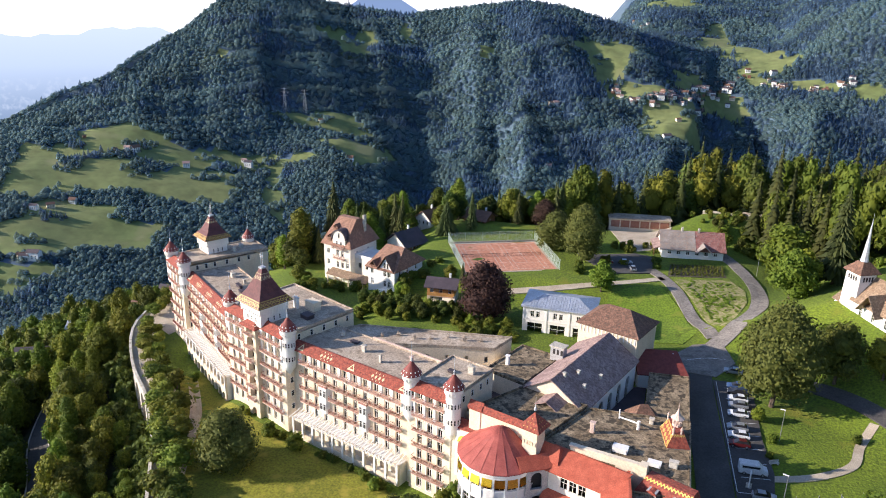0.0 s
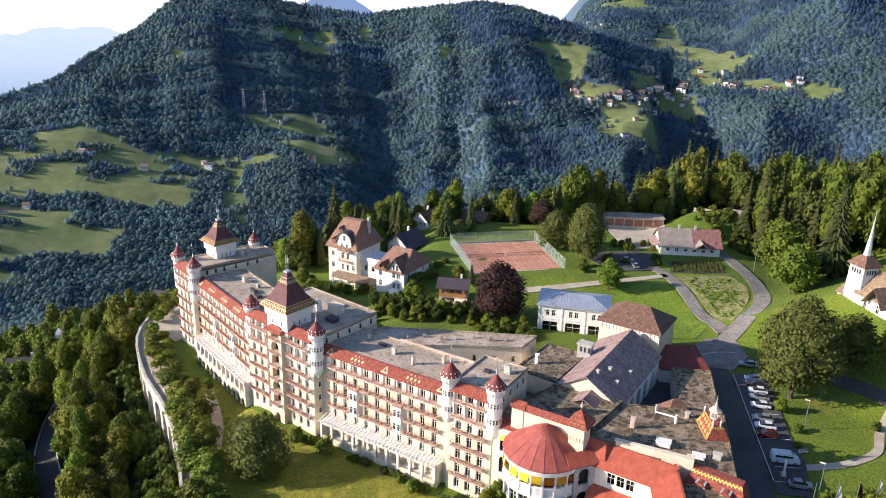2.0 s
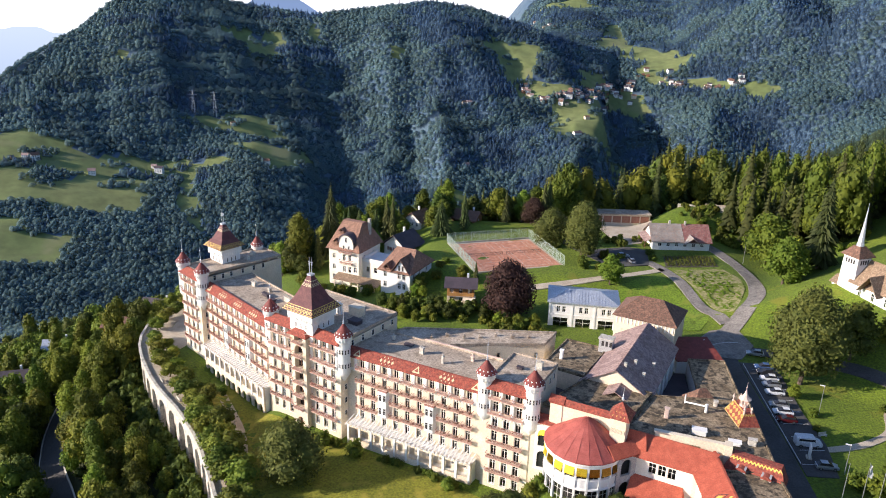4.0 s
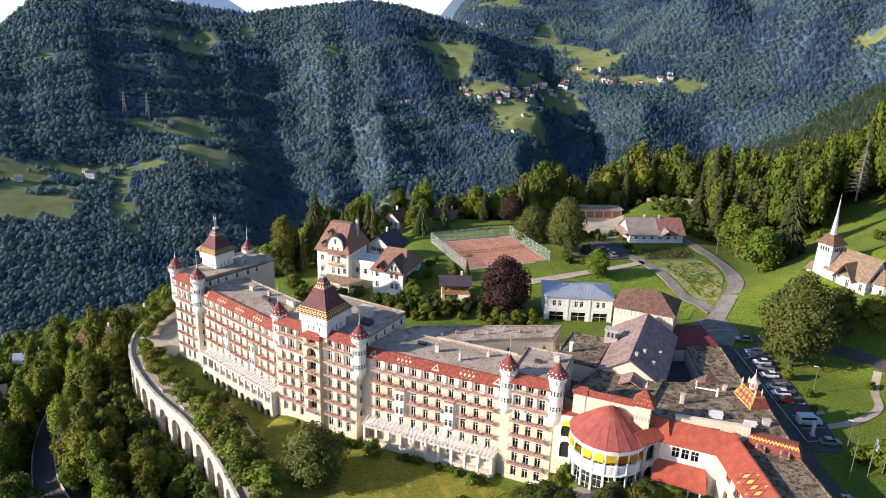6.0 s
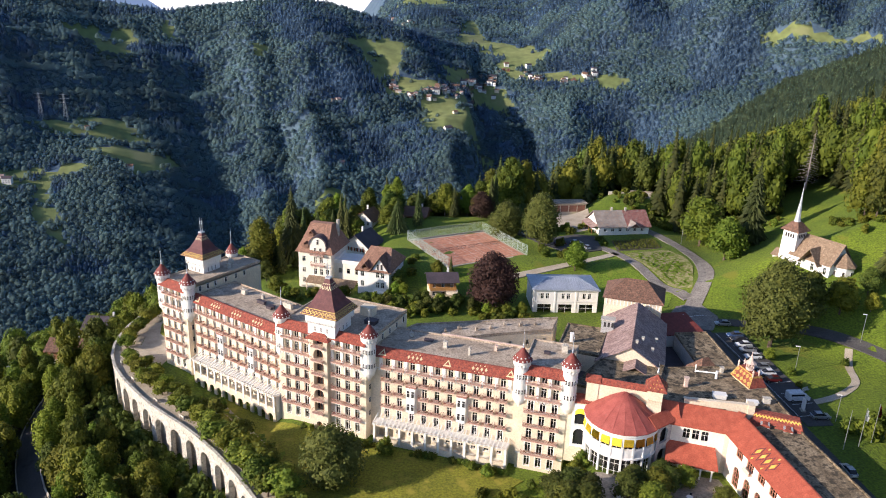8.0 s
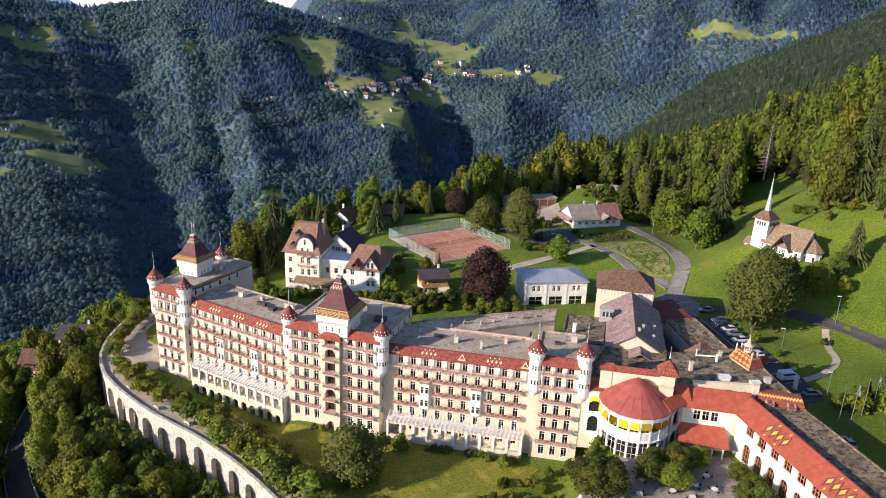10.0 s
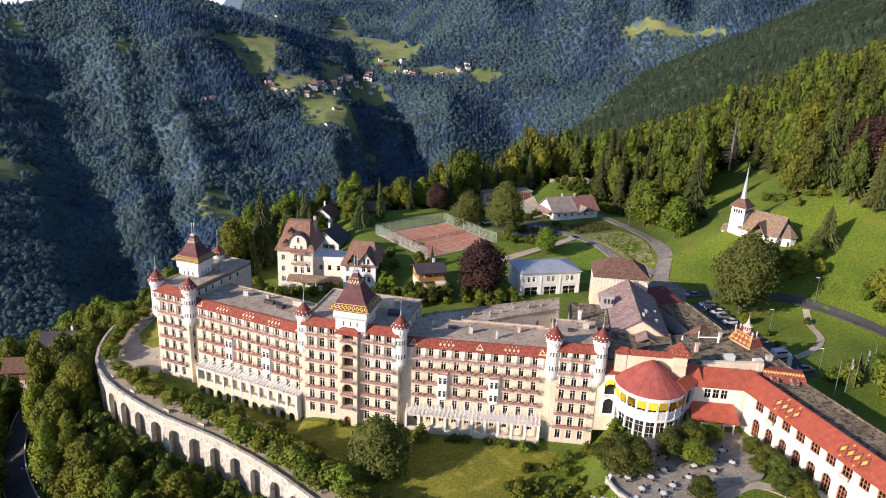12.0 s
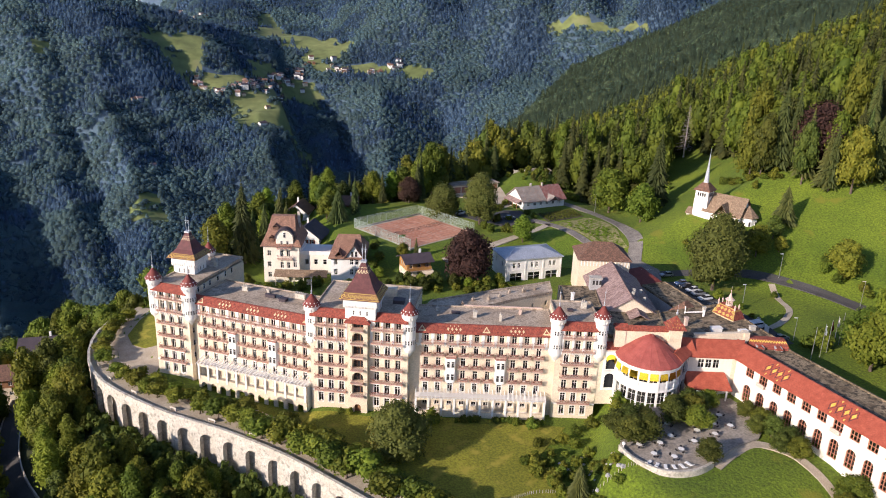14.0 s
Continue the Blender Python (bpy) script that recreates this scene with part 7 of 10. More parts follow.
# the villa: tall block with a round gable, terrace wing, white gabled block
villa = thing("villa", Matrix.Translation((-81.2, 212.6, 8.0)) @ Matrix.Rotation(radians(-22), 4, "Z"), "large cream and white villa with steep brown tiled roofs", "house")
rw = [(1.8, 1.6), (1.8, 5.0), (1.8, 8.6), (9.6, 1.6), (9.6, 5.0)]
walls4(villa, I4, 10.9, 13, -4, 12.2, "pale", {0: [(x, s, 1.1, 1.7) for x, s in rw] + [(5.6, 8.4, 1.0, 2.0), (7.6, 8.4, 1.0, 2.0), (5.6, 4.6, 1.0, 2.0), (7.6, 4.6, 1.0, 2.0)], 3: [(x, s, 1.0, 1.6) for x in (3, 6.5, 10) for s in (1.6, 5.0, 8.6)], 1: [(x, s, 1.0, 1.6) for x in (3.5, 9) for s in (5, 8.6)]})
bm = bmesh.new()
a = [(-0.8, -0.8, 11.8), (11.7, -0.8, 11.8), (11.7, 13.8, 11.8), (-0.8, 13.8, 11.8)]
b = [(1.1, 1.4, 16.0), (9.8, 1.4, 16.0), (9.8, 11.6, 16.0), (1.1, 11.6, 16.0)]
c = [(1.9, 5.4, 19.8), (9.0, 5.4, 19.8), (9.0, 7.6, 19.8), (1.9, 7.6, 19.8)]
R_ = [[bm.verts.new(p) for p in r] for r in (a, b, c)]
bm.faces.new(R_[0][::-1])
bm.faces.new(R_[2])
for p, q in zip(R_, R_[1:]):
    for k in range(4):
        bm.faces.new((p[k], p[(k + 1) % 4], q[(k + 1) % 4], q[k]))
part("roof", bm, M["russet"], villa, "steep russet-brown tiled mansard roof")
for x, z in ((2.6, 13.2), (3.6, 16.2)):
    bm = bmesh.new()
    gable(bm, -0.9, 1.6, -0.8, 0.8, 1.1, 2.0, 0.25, 0.12)
    box(bm, -0.8, 1.6, -0.7, 0.7, -0.5, 1.1)
    part("dormer", bm, M["brown"], villa, "small tiled dormer", at=Matrix.Translation((x, 0.6 if z < 14 else 2.6, z)) @ Matrix.Rotation(math.pi / 2, 4, "Z"))
bm = bmesh.new()
pts = [(4.0, 11.5), (9.2, 11.5), (9.2, 14.4)] + [(6.6 + 2.6 * math.cos(q), 14.4 + 2.6 * math.sin(q)) for q in [math.pi * k / 10 for k in range(1, 10)]] + [(4.0, 14.4)]
lo, hi = [bm.verts.new((x, -0.35, z)) for x, z in pts], [bm.verts.new((x, 4.2, z)) for x, z in pts]
bm.faces.new(lo)
bm.faces.new(hi[::-1])
for k in range(len(pts)):
    bm.faces.new((lo[k], lo[(k + 1) % len(pts)], hi[(k + 1) % len(pts)], hi[k]))
bmesh.ops.recalc_face_normals(bm, faces=bm.faces[:])
rg = part("round_gable", bm, M["pale"], villa, "cream round-topped gable with an arched window")
bm = bmesh.new()
pts2 = [(6.6 + 3.0 * math.cos(q), 14.35 + 3.0 * math.sin(q)) for q in [math.pi * k / 12 for k in range(13)]]
pts1 = [(6.6 + 2.62 * math.cos(q), 14.35 + 2.62 * math.sin(q)) for q in [math.pi * k / 12 for k in range(13)]]
for k in range(12):
    v = [bm.verts.new((p[0], y, p[1])) for y in (-0.6, 4.2) for p in (pts1[k], pts1[k + 1], pts2[k + 1], pts2[k])]
    for f in ((0, 1, 2, 3), (7, 6, 5, 4), (3, 2, 6, 7), (1, 0, 4, 5)):
        bm.faces.new([v[i] for i in f])
part("hood", bm, M["slate"], rg, "dark curved hood over the round gable")
for x, z in ((5.7, 11.9), (7.5, 11.9), (6.6, 14.6)):
    wm = Matrix.Translation((x, -0.40, z))
    part("window", KIT["bay"][0], None, rg, at=wm)
    part("pane", mesh_of("pane", [(-0.3, 0, 0.05), (0.3, 0, 0.05), (0.3, 0, 1.6), (-0.3, 0, 1.6)], [(0, 1, 2, 3)], M["dark"]), None, rg, at=wm @ Matrix.Translation((0, -0.03, 0)))
for z in (7.9, 11.4):
    b_ = part("balcony", BALC[3.0][0], None, villa, at=Matrix.Translation((6.6, -0.36 if z > 9 else -0.002, z)) @ Matrix.Diagonal((1.5, 1, 1, 1)))
    part("railing", BALC[3.0][1], None, b_)
bm = bmesh.new()
box(bm, 9.3, 10.1, 8, 9, 15, 20.6)
part("chimney", bm, M["stone"], villa)
m = Matrix.Translation((10.91, 2.2, 0)) @ Matrix.Diagonal((1.32, 1, 1.08, 1))
walls4(villa, m, 8.4, 9, -1.5, 7.9, "pale", {0: [(x, z, 0.9, 1.6) for x in (1.5, 3.6, 5.7) for z in (1.0, 4.9)]})
bm = bmesh.new()
box(bm, -0.0, 8.4, -0.15, 9.2, 7.902, 8.2)
for x0, x1, y0, y1 in ((0, 8.4, -0.15, 0.1), (0, 0.25, 0.1, 9.2)):
    box(bm, x0, x1, y0, y1, 8.202, 9.0)
part("terrace_roof", bm, M["white"], villa, "white roof terrace with a parapet", at=m)
bm = bmesh.new()
a = [bm.verts.new(c_) for c_ in ((3.5, -3.4, 3.2), (19.6, -3.4, 3.2), (19.6, -0.05, 4.3), (3.5, -0.05, 4.3), (3.5, -3.4, 3.0), (19.6, -3.4, 3.0), (19.6, -0.05, 4.1), (3.5, -0.05, 4.1))]
for f in ((0, 1, 2, 3), (7, 6, 5, 4), (4, 5, 1, 0), (5, 6, 2, 1), (6, 7, 3, 2), (7, 4, 0, 3)):
    bm.faces.new([a[i] for i in f])
part("porch_roof", bm, M["ochre"], villa, "long pale brown porch roof")
bm = bmesh.new()
for i in range(6):
    box(bm, 3.8 + i * 2.85, 4.1 + i * 2.85, -3.2, -2.9, -2, 3.15)
box(bm, 13.5, 18.3, -3.6, -3.4, -2, 2.4)
part("porch_post", bm, M["stucco"], villa)["kind"] = "stuff"
m = Matrix.Translation((21.0, -3.6, -0.2)) @ Matrix.Diagonal((1.06, 1.1, 1.08, 1))
walls4(villa, m, 9.3, 13, -5.5, 9.3, "white", {0: [(x, s, 1.0, 1.7) for x in (1.4, 5.9, 7.4) for s in (0.6, 4.2, 7.2)], 1: [(x, s, 0.9, 1.6) for x in (2.5, 6, 10) for s in (0.8, 4.0, 7.2)]})
bm = bmesh.new()
prism(bm, [(5.0, -1.1), (8.0, -1.1), (8.4, -0.01), (4.6, -0.01)], -5.5, 3.4)
part("bay_window", bm, M["white"], villa, at=m)
bm = bmesh.new()
gable(bm, 0.0, 9.3, 0.0, 13, 9.3, 14.2, 0.7, 0.25, 2.2)
part("roof", bm, M["russet"], villa, "russet-brown tiled hipped roof", at=m)
mr = m @ Matrix.Translation((9.5, -0.5, 0)) @ Matrix.Rotation(math.pi / 2, 4, "Z")
bm = bmesh.new()
gable(bm, 0, 7.5, 0.3, 5.5, 9.3, 13.4, 0.4, 0.25)
part("roof", bm, M["brown"], villa, "front gable roof", at=mr)
bm = bmesh.new()
gable(bm, 0, 3.0, 0, 1.8, 10.0, 11.5, 0.35, 0.15)
box(bm, 0.1, 3.0, 0.1, 1.7, 9.2, 10.1)
part("dormer", bm, M["brown"], villa, "small gabled dormer", at=m @ Matrix.Translation((3.2, -0.6, 0)) @ Matrix.Rotation(math.pi / 2, 4, "Z"))
bm = bmesh.new()
a = [bm.verts.new((x, y, z)) for y in (-0.25, 0.1) for x, z in ((4.2, 9.3), (9.1, 9.3), (6.65, 13.0))]
for f in ((0, 1, 2), (5, 4, 3), (0, 3, 4, 1), (1, 4, 5, 2), (2, 5, 3, 0)):
    bm.faces.new([a[i] for i in f])
gb = part("gable", bm, M["white"], villa, at=m)
for x in (6.1, 7.2):
    part("window", KIT["bay"][0], None, gb, at=Matrix.Translation((x, -0.3, 9.7)))
    part("pane", mesh_of("pane", [(-0.3, 0, 0.05), (0.3, 0, 0.05), (0.3, 0, 1.6), (-0.3, 0, 1.6)], [(0, 1, 2, 3)], M["dark"]), None, gb, at=Matrix.Translation((x, -0.34, 9.7)))


def chalet(x, y, z, turn, L, D, h, rise, label, low="stucco", top="honey", roof="slate", over=0.9, windows=True, ridge_x=True, shutter=None, group=""):
    """Small house: masonry below, boarded above, wide gable roof."""
    t = thing("chalet", Matrix.Translation((x, y, z)) @ Matrix.Rotation(radians(turn), 4, "Z"), label, "house", group)
    hm = h * 0.5
    n = max(2, int(L / 2.6))
    xs = [L * (i + 0.5) / n for i in range(n)]
    walls4(t, I4, L, D, -9.0, hm, low, {0: [(q, 0.7, 1.0, 1.2) for q in xs], 1: [(D / 2, 0.7, 0.9, 1.2)], 3: [(D * 0.3, 0.7, 0.9, 1.3), (D * 0.7, 0.7, 0.9, 1.3)]}, shutter)
    walls4(t, Matrix.Translation((0, 0, 0.004)), L, D, hm, h, top, {0: [(q, hm + 0.7, 1.0, 1.3) for q in xs], 1: [(D / 2, hm + 0.7, 0.9, 1.2)], 3: [(D * 0.25, hm + 0.7, 0.9, 1.3), (D * 0.5, hm + 0.7, 0.9, 1.3), (D * 0.75, hm + 0.7, 0.9, 1.3)]}, shutter)
    bm = bmesh.new()
    gable(bm, 0, L, 0, D, h - 0.1, h + rise, over, 0.22)
    part("roof", bm, M[roof], t)
    gable_end(t, I4, L, D, h + 0.006, h + rise - 0.35, top, 0.0)
    gable_end(t, I4, L, D, h + 0.006, h + rise - 0.35, top, L - 0.3)
    bm = bmesh.new()
    box(bm, L * 0.7, L * 0.7 + 0.6, D * 0.6, D * 0.6 + 0.6, h, h + rise + 0.9)
    part("chimney", bm, M["white"], t)
    return t


c1 = chalet(-42.4, 190.9, 12.2, 0, 7.8, 6.5, 5.2, 1.7, "honey-brown wooden chalet with balcony and dark roof", over=0.9)
b_ = part("balcony", BALC[7.6][0], None, c1, at=Matrix.Translation((3.9, -0.002, 2.7)))
bm = bmesh.new()
box(bm, -3.8, 3.8, -1.0, -0.92, 0.0, 1.0)
part("railing", bm, M["honey"], b_, "boarded wooden railing")
bm = bmesh.new()
box(bm, 5.0, 8.4, -2.6, -2.5, 1.9, 2.0)
a = [bm.verts.new(c_) for c_ in ((4.6, -2.6, 1.9), (8.2, -2.6, 1.9), (8.2, -0.01, 2.6), (4.6, -0.01, 2.6))]
bm.faces.new(a)
part("awning", bm, M["stucco"], c1, "cream awning")
chalet(-59.0, 231.5, 8.6, 58, 9.0, 9.5, 5.4, 4.2, "white house with red shutters and a dark slate roof", "white", "white", "slate", 1.1, shutter="tile")
chalet(-56.5, 259.0, 10.0, 60, 8, 8, 5.2, 3.4, "white house with a brown roof among trees", "white", "white", "brown", 0.7)
chalet(-45.0, 264, 12.0, -20, 9, 8, 4.5, 2.6, "brown house half hidden by trees", "stucco", "wood", "brown", 0.8)
chalet(-151.5, 224.5, -16.4, -8, 10.5, 9, 6.0, 2.6, "yellow house with a dark grey roof below the wall", "awno", "stucco", "slate", 0.9)
chalet(-160.0, 215.5, -19.6, -8, 10.5, 8, 6.0, 2.6, "house with a red-brown tiled roof below the wall", "stucco", "wood", "brown", 0.9)
chalet(-180, 186, -27, 20, 9, 8, 5.5, 3, "dark-roofed house among the trees", "white", "white", "slate", 0.8)
chalet(-181, 212.5, -28.6, 14, 9, 8, 5.5, 2.8, "pale-roofed house on the slope", "white", "white", "zinc", 0.8)
chalet(370, 494, 42.8, -20, 7, 6, 4.0, 2.0, "lone farmhouse in the hillside forest", "white", "stucco", "brown", 0.8)

# white two-storey hall
wh = thing("white_hall", Matrix.Translation((-14.2, 180.0, 11.2)) @ Matrix.Rotation(radians(-5), 4, "Z"), "white two-storey building with a pale zinc roof", "building")
walls4(wh, I4, 18.4, 11.5, -2, 7.6, "white", {0: [(3.3 + i * 6.0 + d, 4.9, 0.95, 1.7) for i in range(3) for d in (-0.75, 0.75)] + [(3.3 + i * 6.0, 0.3, 4.0, 3.0) for i in range(3)], 3: [(3, 4.9, 0.9, 1.6), (8, 4.9, 0.9, 1.6)], 1: [(3, 4.9, 0.9, 1.6), (8, 4.9, 0.9, 1.6)]})
bm = bmesh.new()
hip(bm, 0, 18.4, 0, 11.5, 7.9, 9.6, 0.45, 0.5, 0.3)
r_ = part("roof", bm, M["zinc"], wh, "pale standing-seam zinc roof")
bm = bmesh.new()
for i in range(26):
    x = -0.3 + i * 0.75
    hgt = max(0.0, min(1.0, min(x + 0.5, 18.9 - x) / 5.2))
    stem(bm, (x, -0.5, 7.95), (x, -0.5 + 6.2 * hgt, 7.95 + 1.65 * hgt), 0.04, 0.04, 4)
part("roof_seam", bm, M["zinc"], r_, "standing seams")["kind"] = "stuff"
bm = bmesh.new()
for i in range(4):
    box(bm, 0.05 + i * 6.0, 0.45 + i * 6.0, -0.14, -0.002, -1.5, 7.5)
box(bm, 0, 18.4, -0.1, -0.002, 4.0, 4.3)
part("pilaster", bm, M["white"], wh)["kind"] = "stuff"

# cream hall with a brown hip roof, red lean-to beside it
gym = thing("cream_hall", Matrix.Translation((0.4, 163.6, 11)) @ Matrix.Rotation(radians(-25), 4, "Z"), "windowless cream hall with a brown tiled hip roof", "building")
walls4(gym, I4, 14.6, 11.5, -2, 12.2, "stucco", {})
bm = bmesh.new()
for i in range(16):
    box(bm, 0.5 + i * 0.9, 0.75 + i * 0.9, -0.12, -0.002, 10.4, 12.0)
part("corbel", bm, M["white"], gym)["kind"] = "stuff"
bm = bmesh.new()
hip(bm, 0, 14.6, 0, 11.5, 12.4, 16.2, 0.35, 0.5)
part("roof", bm, M["brown"], gym, "brown tiled hip roof")
shed = thing("red_roofed_store", Matrix.Translation((14.6, 155.4, 11)) @ Matrix.Rotation(radians(6), 4, "Z"), "low store with a rusty red sheet roof", "building")
walls4(shed, I4, 10.6, 7.5, -2, 4.6, "white", {})
bm2 = bmesh.new()
a = [bm2.verts.new(c_) for c_ in ((-0.3, -0.5, 4.8), (11.1, -0.5, 4.8), (9.6, 7.5, 7.4), (-0.3, 7.5, 7.4), (-0.3, -0.5, 4.6), (11.1, -0.5, 4.6), (10.6, 7.5, 4.6), (-0.3, 7.5, 4.6))]
for f in ((0, 1, 2, 3), (7, 6, 5, 4), (4, 5, 1, 0), (5, 6, 2, 1), (6, 7, 3, 2), (7, 4, 0, 3)):
    bm2.faces.new([a[i] for i in f])
part("roof", bm2, M["cone"], shed, "rusty red lean-to roof")

# barn-like house by the road
barn = thing("farmhouse", Matrix.Translation((25.2, 239.9, 16)) @ Matrix.Rotation(radians(3), 4, "Z"), "low white farmhouse with grey and rusty red roof", "house")
walls4(barn, I4, 19.4, 12, -2, 2.5, "white", {0: [(2.4 + i * 2.9, 0.7, 1.2, 1.2) for i in range(6)], 3: [(3, 1, 1, 1.2), (6, 1, 1, 1.2), (9, 1, 1, 1.2)]})
for x0, x1, mt, lab in ((0, 10.6, "slate_old", "worn grey tiled roof half"), (10.7, 19.4, "rust", "rusty faded red roof half")):
    bm = bmesh.new()
    gable(bm, x0 + (0 if x0 == 0 else 0.702), x1 - (0.7 if x0 == 0 else 0), 0, 12, 2.5, 7.2, 0.7, 0.25)
    part("roof", bm, M[mt], barn, lab)
gable_end(barn, I4, 19.4, 12, 2.5, 6.7, "white", 0.02)
gable_end(barn, I4, 19.4, 12, 2.5, 6.7, "white", 19.0)
bm = bmesh.new()
gable(bm, 0, 5, 0, 4.5, 2.3, 4.6, 0.4, 0.2)
part("porch_roof", bm, M["slate_old"], barn, at=Matrix.Translation((15.2, -2.2, 0)) @ Matrix.Rotation(math.pi / 2, 4, "Z"))
bm = bmesh.new()
box(bm, 6.3, 6.9, 5.6, 6.3, 6, 8.3)
part("chimney", bm, M["stone"], barn)
bm = bmesh.new()
box(bm, 11.6, 12.2, 5.4, 6.1, 6, 8.2)
part("chimney", bm, M["stone"], barn)
bm = bmesh.new()
a = [bm.verts.new(c_) for c_ in ((-2.6, 1.0, 2.0), (-2.6, 11, 2.0), (-0.03, 11, 2.9), (-0.03, 1.0, 2.9), (-2.6, 1.0, 1.8), (-2.6, 11, 1.8), (-0.03, 11, 2.7), (-0.03, 1.0, 2.7))]
for f in ((0, 3, 2, 1), (4, 5, 6, 7), (0, 1, 5, 4), (1, 2, 6, 5), (2, 3, 7, 6), (3, 0, 4, 7)):
    bm.faces.new([a[i] for i in f])
part("lean_to_roof", bm, M["mauve"], barn, "brownish lean-to roof over the gable side")
for y in (1.3, 4.4, 7.5, 10.6):
    bm = bmesh.new()
    box(bm, -2.45, -2.25, y - 0.1, y + 0.1, -1, 1.85)
    part("post", bm, M["wood"], barn)
gar = thing("garage_row", Matrix.Translation((8.5, 270.6, 15.4)) @ Matrix.Rotation(radians(3), 4, "Z"), "low garage row with brown doors and flat roof", "garage")
walls4(gar, I4, 22, 6, -6, 3.2, "stucco", {})
bm = bmesh.new()
box(bm, -0.4, 22.4, -0.6, 6.4, 3.22, 3.5)
part("roof", bm, M["flat"], gar)
for i in range(6):
    bm = bmesh.new()
    box(bm, 0.6 + i * 3.55, 3.7 + i * 3.55, -0.06, -0.004, 0.0, 2.6)
    for j in range(4):
        box(bm, 0.6 + i * 3.55, 3.7 + i * 3.55, -0.09, -0.061, 0.2 + j * 0.62, 0.7 + j * 0.62)
    part("garage_door", bm, M["russetwood"], gar)

# pale shed and low wall on the shelf above the farmhouse
zs_ = zat(58, 285)
shed = thing("shed", Matrix.Translation((54.5, 284.0, zs_)) @ Matrix.Rotation(radians(-14), 4, "Z"), "low pale stone shed with a flat grey roof", "shed")
bm = bmesh.new()
box(bm, 0, 8.5, 0, 4, -2, 2.5)
part("wall", bm, M["stone"], shed)
bm = bmesh.new()
box(bm, 1.2, 2.3, -0.04, 0.1, 0, 2.0)
part("door", bm, M["wood"], shed)
for x in (3.6, 5.8):
    bm = bmesh.new()
    box(bm, x, x + 1.2, -0.03, 0.1, 1.0, 1.9)
    part("window", bm, M["darkglass"], shed)
bm = bmesh.new()
box(bm, -0.5, 9.0, -0.6, 4.5, 2.502, 2.75)
part("roof", bm, M["flat"], shed, "flat grey roof slab")
bm = bmesh.new()
for i in range(9):
    box(bm, i * 1.9, i * 1.9 + 1.86, -0.02 * (i % 2), 0.45, -2.5, 0.55 + 0.06 * (i % 3))
bevel(bm, 0.05)
tagged(part("garden_wall", bm, M["stone"], None, at=Matrix.Translation((42, 279, zat(50, 277))) @ Matrix.Rotation(radians(-12), 4, "Z")), "low pale stone wall along the shelf", "wall")

# church
church = thing("church", Matrix.Translation((67.5, 188.5, 22.5)) @ Matrix.Rotation(radians(-66), 4, "Z"), "small white church with slender grey spire and brown roof", "church")
bm = bmesh.new()
box(bm, -2.3, 2.3, -2.3, 2.3, -3, 11.0)
bm.verts.ensure_lookup_table()
for v in bm.verts:
    if v.co.z < 0:
        v.co.x *= 1.12
        v.co.y *= 1.12
tw = part("tower", bm, M["white"], church, "white tapering bell tower")
# flat dark sheets painted for the shade in the belfry openings
for k in range(4):
    for x in (-1.2, -0.4, 0.4, 1.2):
        wm = Matrix.Rotation(k * math.pi / 2, 4, "Z") @ Matrix.Translation((x, -2.42, 9.0))
        part("belfry_opening", mesh_of("belfry_opening", [(-0.25, 0, 0), (0.25, 0, 0), (0.25, 0, 1.2), (-0.25, 0, 1.2)], [(0, 1, 2, 3)], M["dark"]), None, tw, at=wm)
bm = bmesh.new()
rings = [[bm.verts.new((sx * h, sy * h, z)) for sx, sy in ((-1, -1), (1, -1), (1, 1), (-1, 1))] for h, z in ((3.0, 10.95), (3.0, 11.1), (1.0, 13.6))]
bm.faces.new(rings[0][::-1])
bm.faces.new(rings[2])
for a, b in zip(rings, rings[1:]):
    for k in range(4):
        bm.faces.new((a[k], a[(k + 1) % 4], b[(k + 1) % 4], b[k]))
part("tower_roof", bm, M["brown"], tw, "flared brown tiled tower roof")
bm = bmesh.new()
lathe(bm, [(1.0, 13.602), (0.85, 14.4), (0.4, 19.0), (0.06, 24.0), (0.03, 25.6)], 8)
part("spire", bm, M["lead"], tw, "slender pale grey spire")
m = Matrix.Translation((1.6, -2.4, 0))
walls4(church, m, 12.5, 9.6, -4, 4.2, "white", {0: [(3 + i * 4, 1.2, 1.0, 2.2) for i in range(3)]})
bm = bmesh.new()
gable(bm, 0, 12.5, 0, 9.6, 4.3, 10.2, 0.6, 0.25, 0.0)
part("roof", bm, M["ochre"], church, "brown tiled nave roof", at=m)
gable_end(church, m, 12.5, 9.6, 4.2, 9.8, "white", 0.02)
gable_end(church, m, 12.5, 9.6, 4.2, 9.8, "white", 12.15)
bm = bmesh.new()
gable(bm, 0, 7.5, 0, 5.5, 3.6, 8.2, 0.4, 0.2)
part("roof", bm, M["ochre"], church, "brown cross roof", at=m @ Matrix.Translation((9.6, -2.0, 0)) @ Matrix.Rotation(math.pi / 2, 4, "Z"))
bm = bmesh.new()
lathe(bm, [(3.1, -4), (3.1, 4.2)], 8, 13.6, 4.8)
part("apse", bm, M["white"], church, at=m)
bm = bmesh.new()
lathe(bm, [(3.6, 4.15), (3.65, 4.35), (0.0, 8.0)], 8, 13.6, 4.8)
part("apse_roof", bm, M["ochre"], church, at=m)
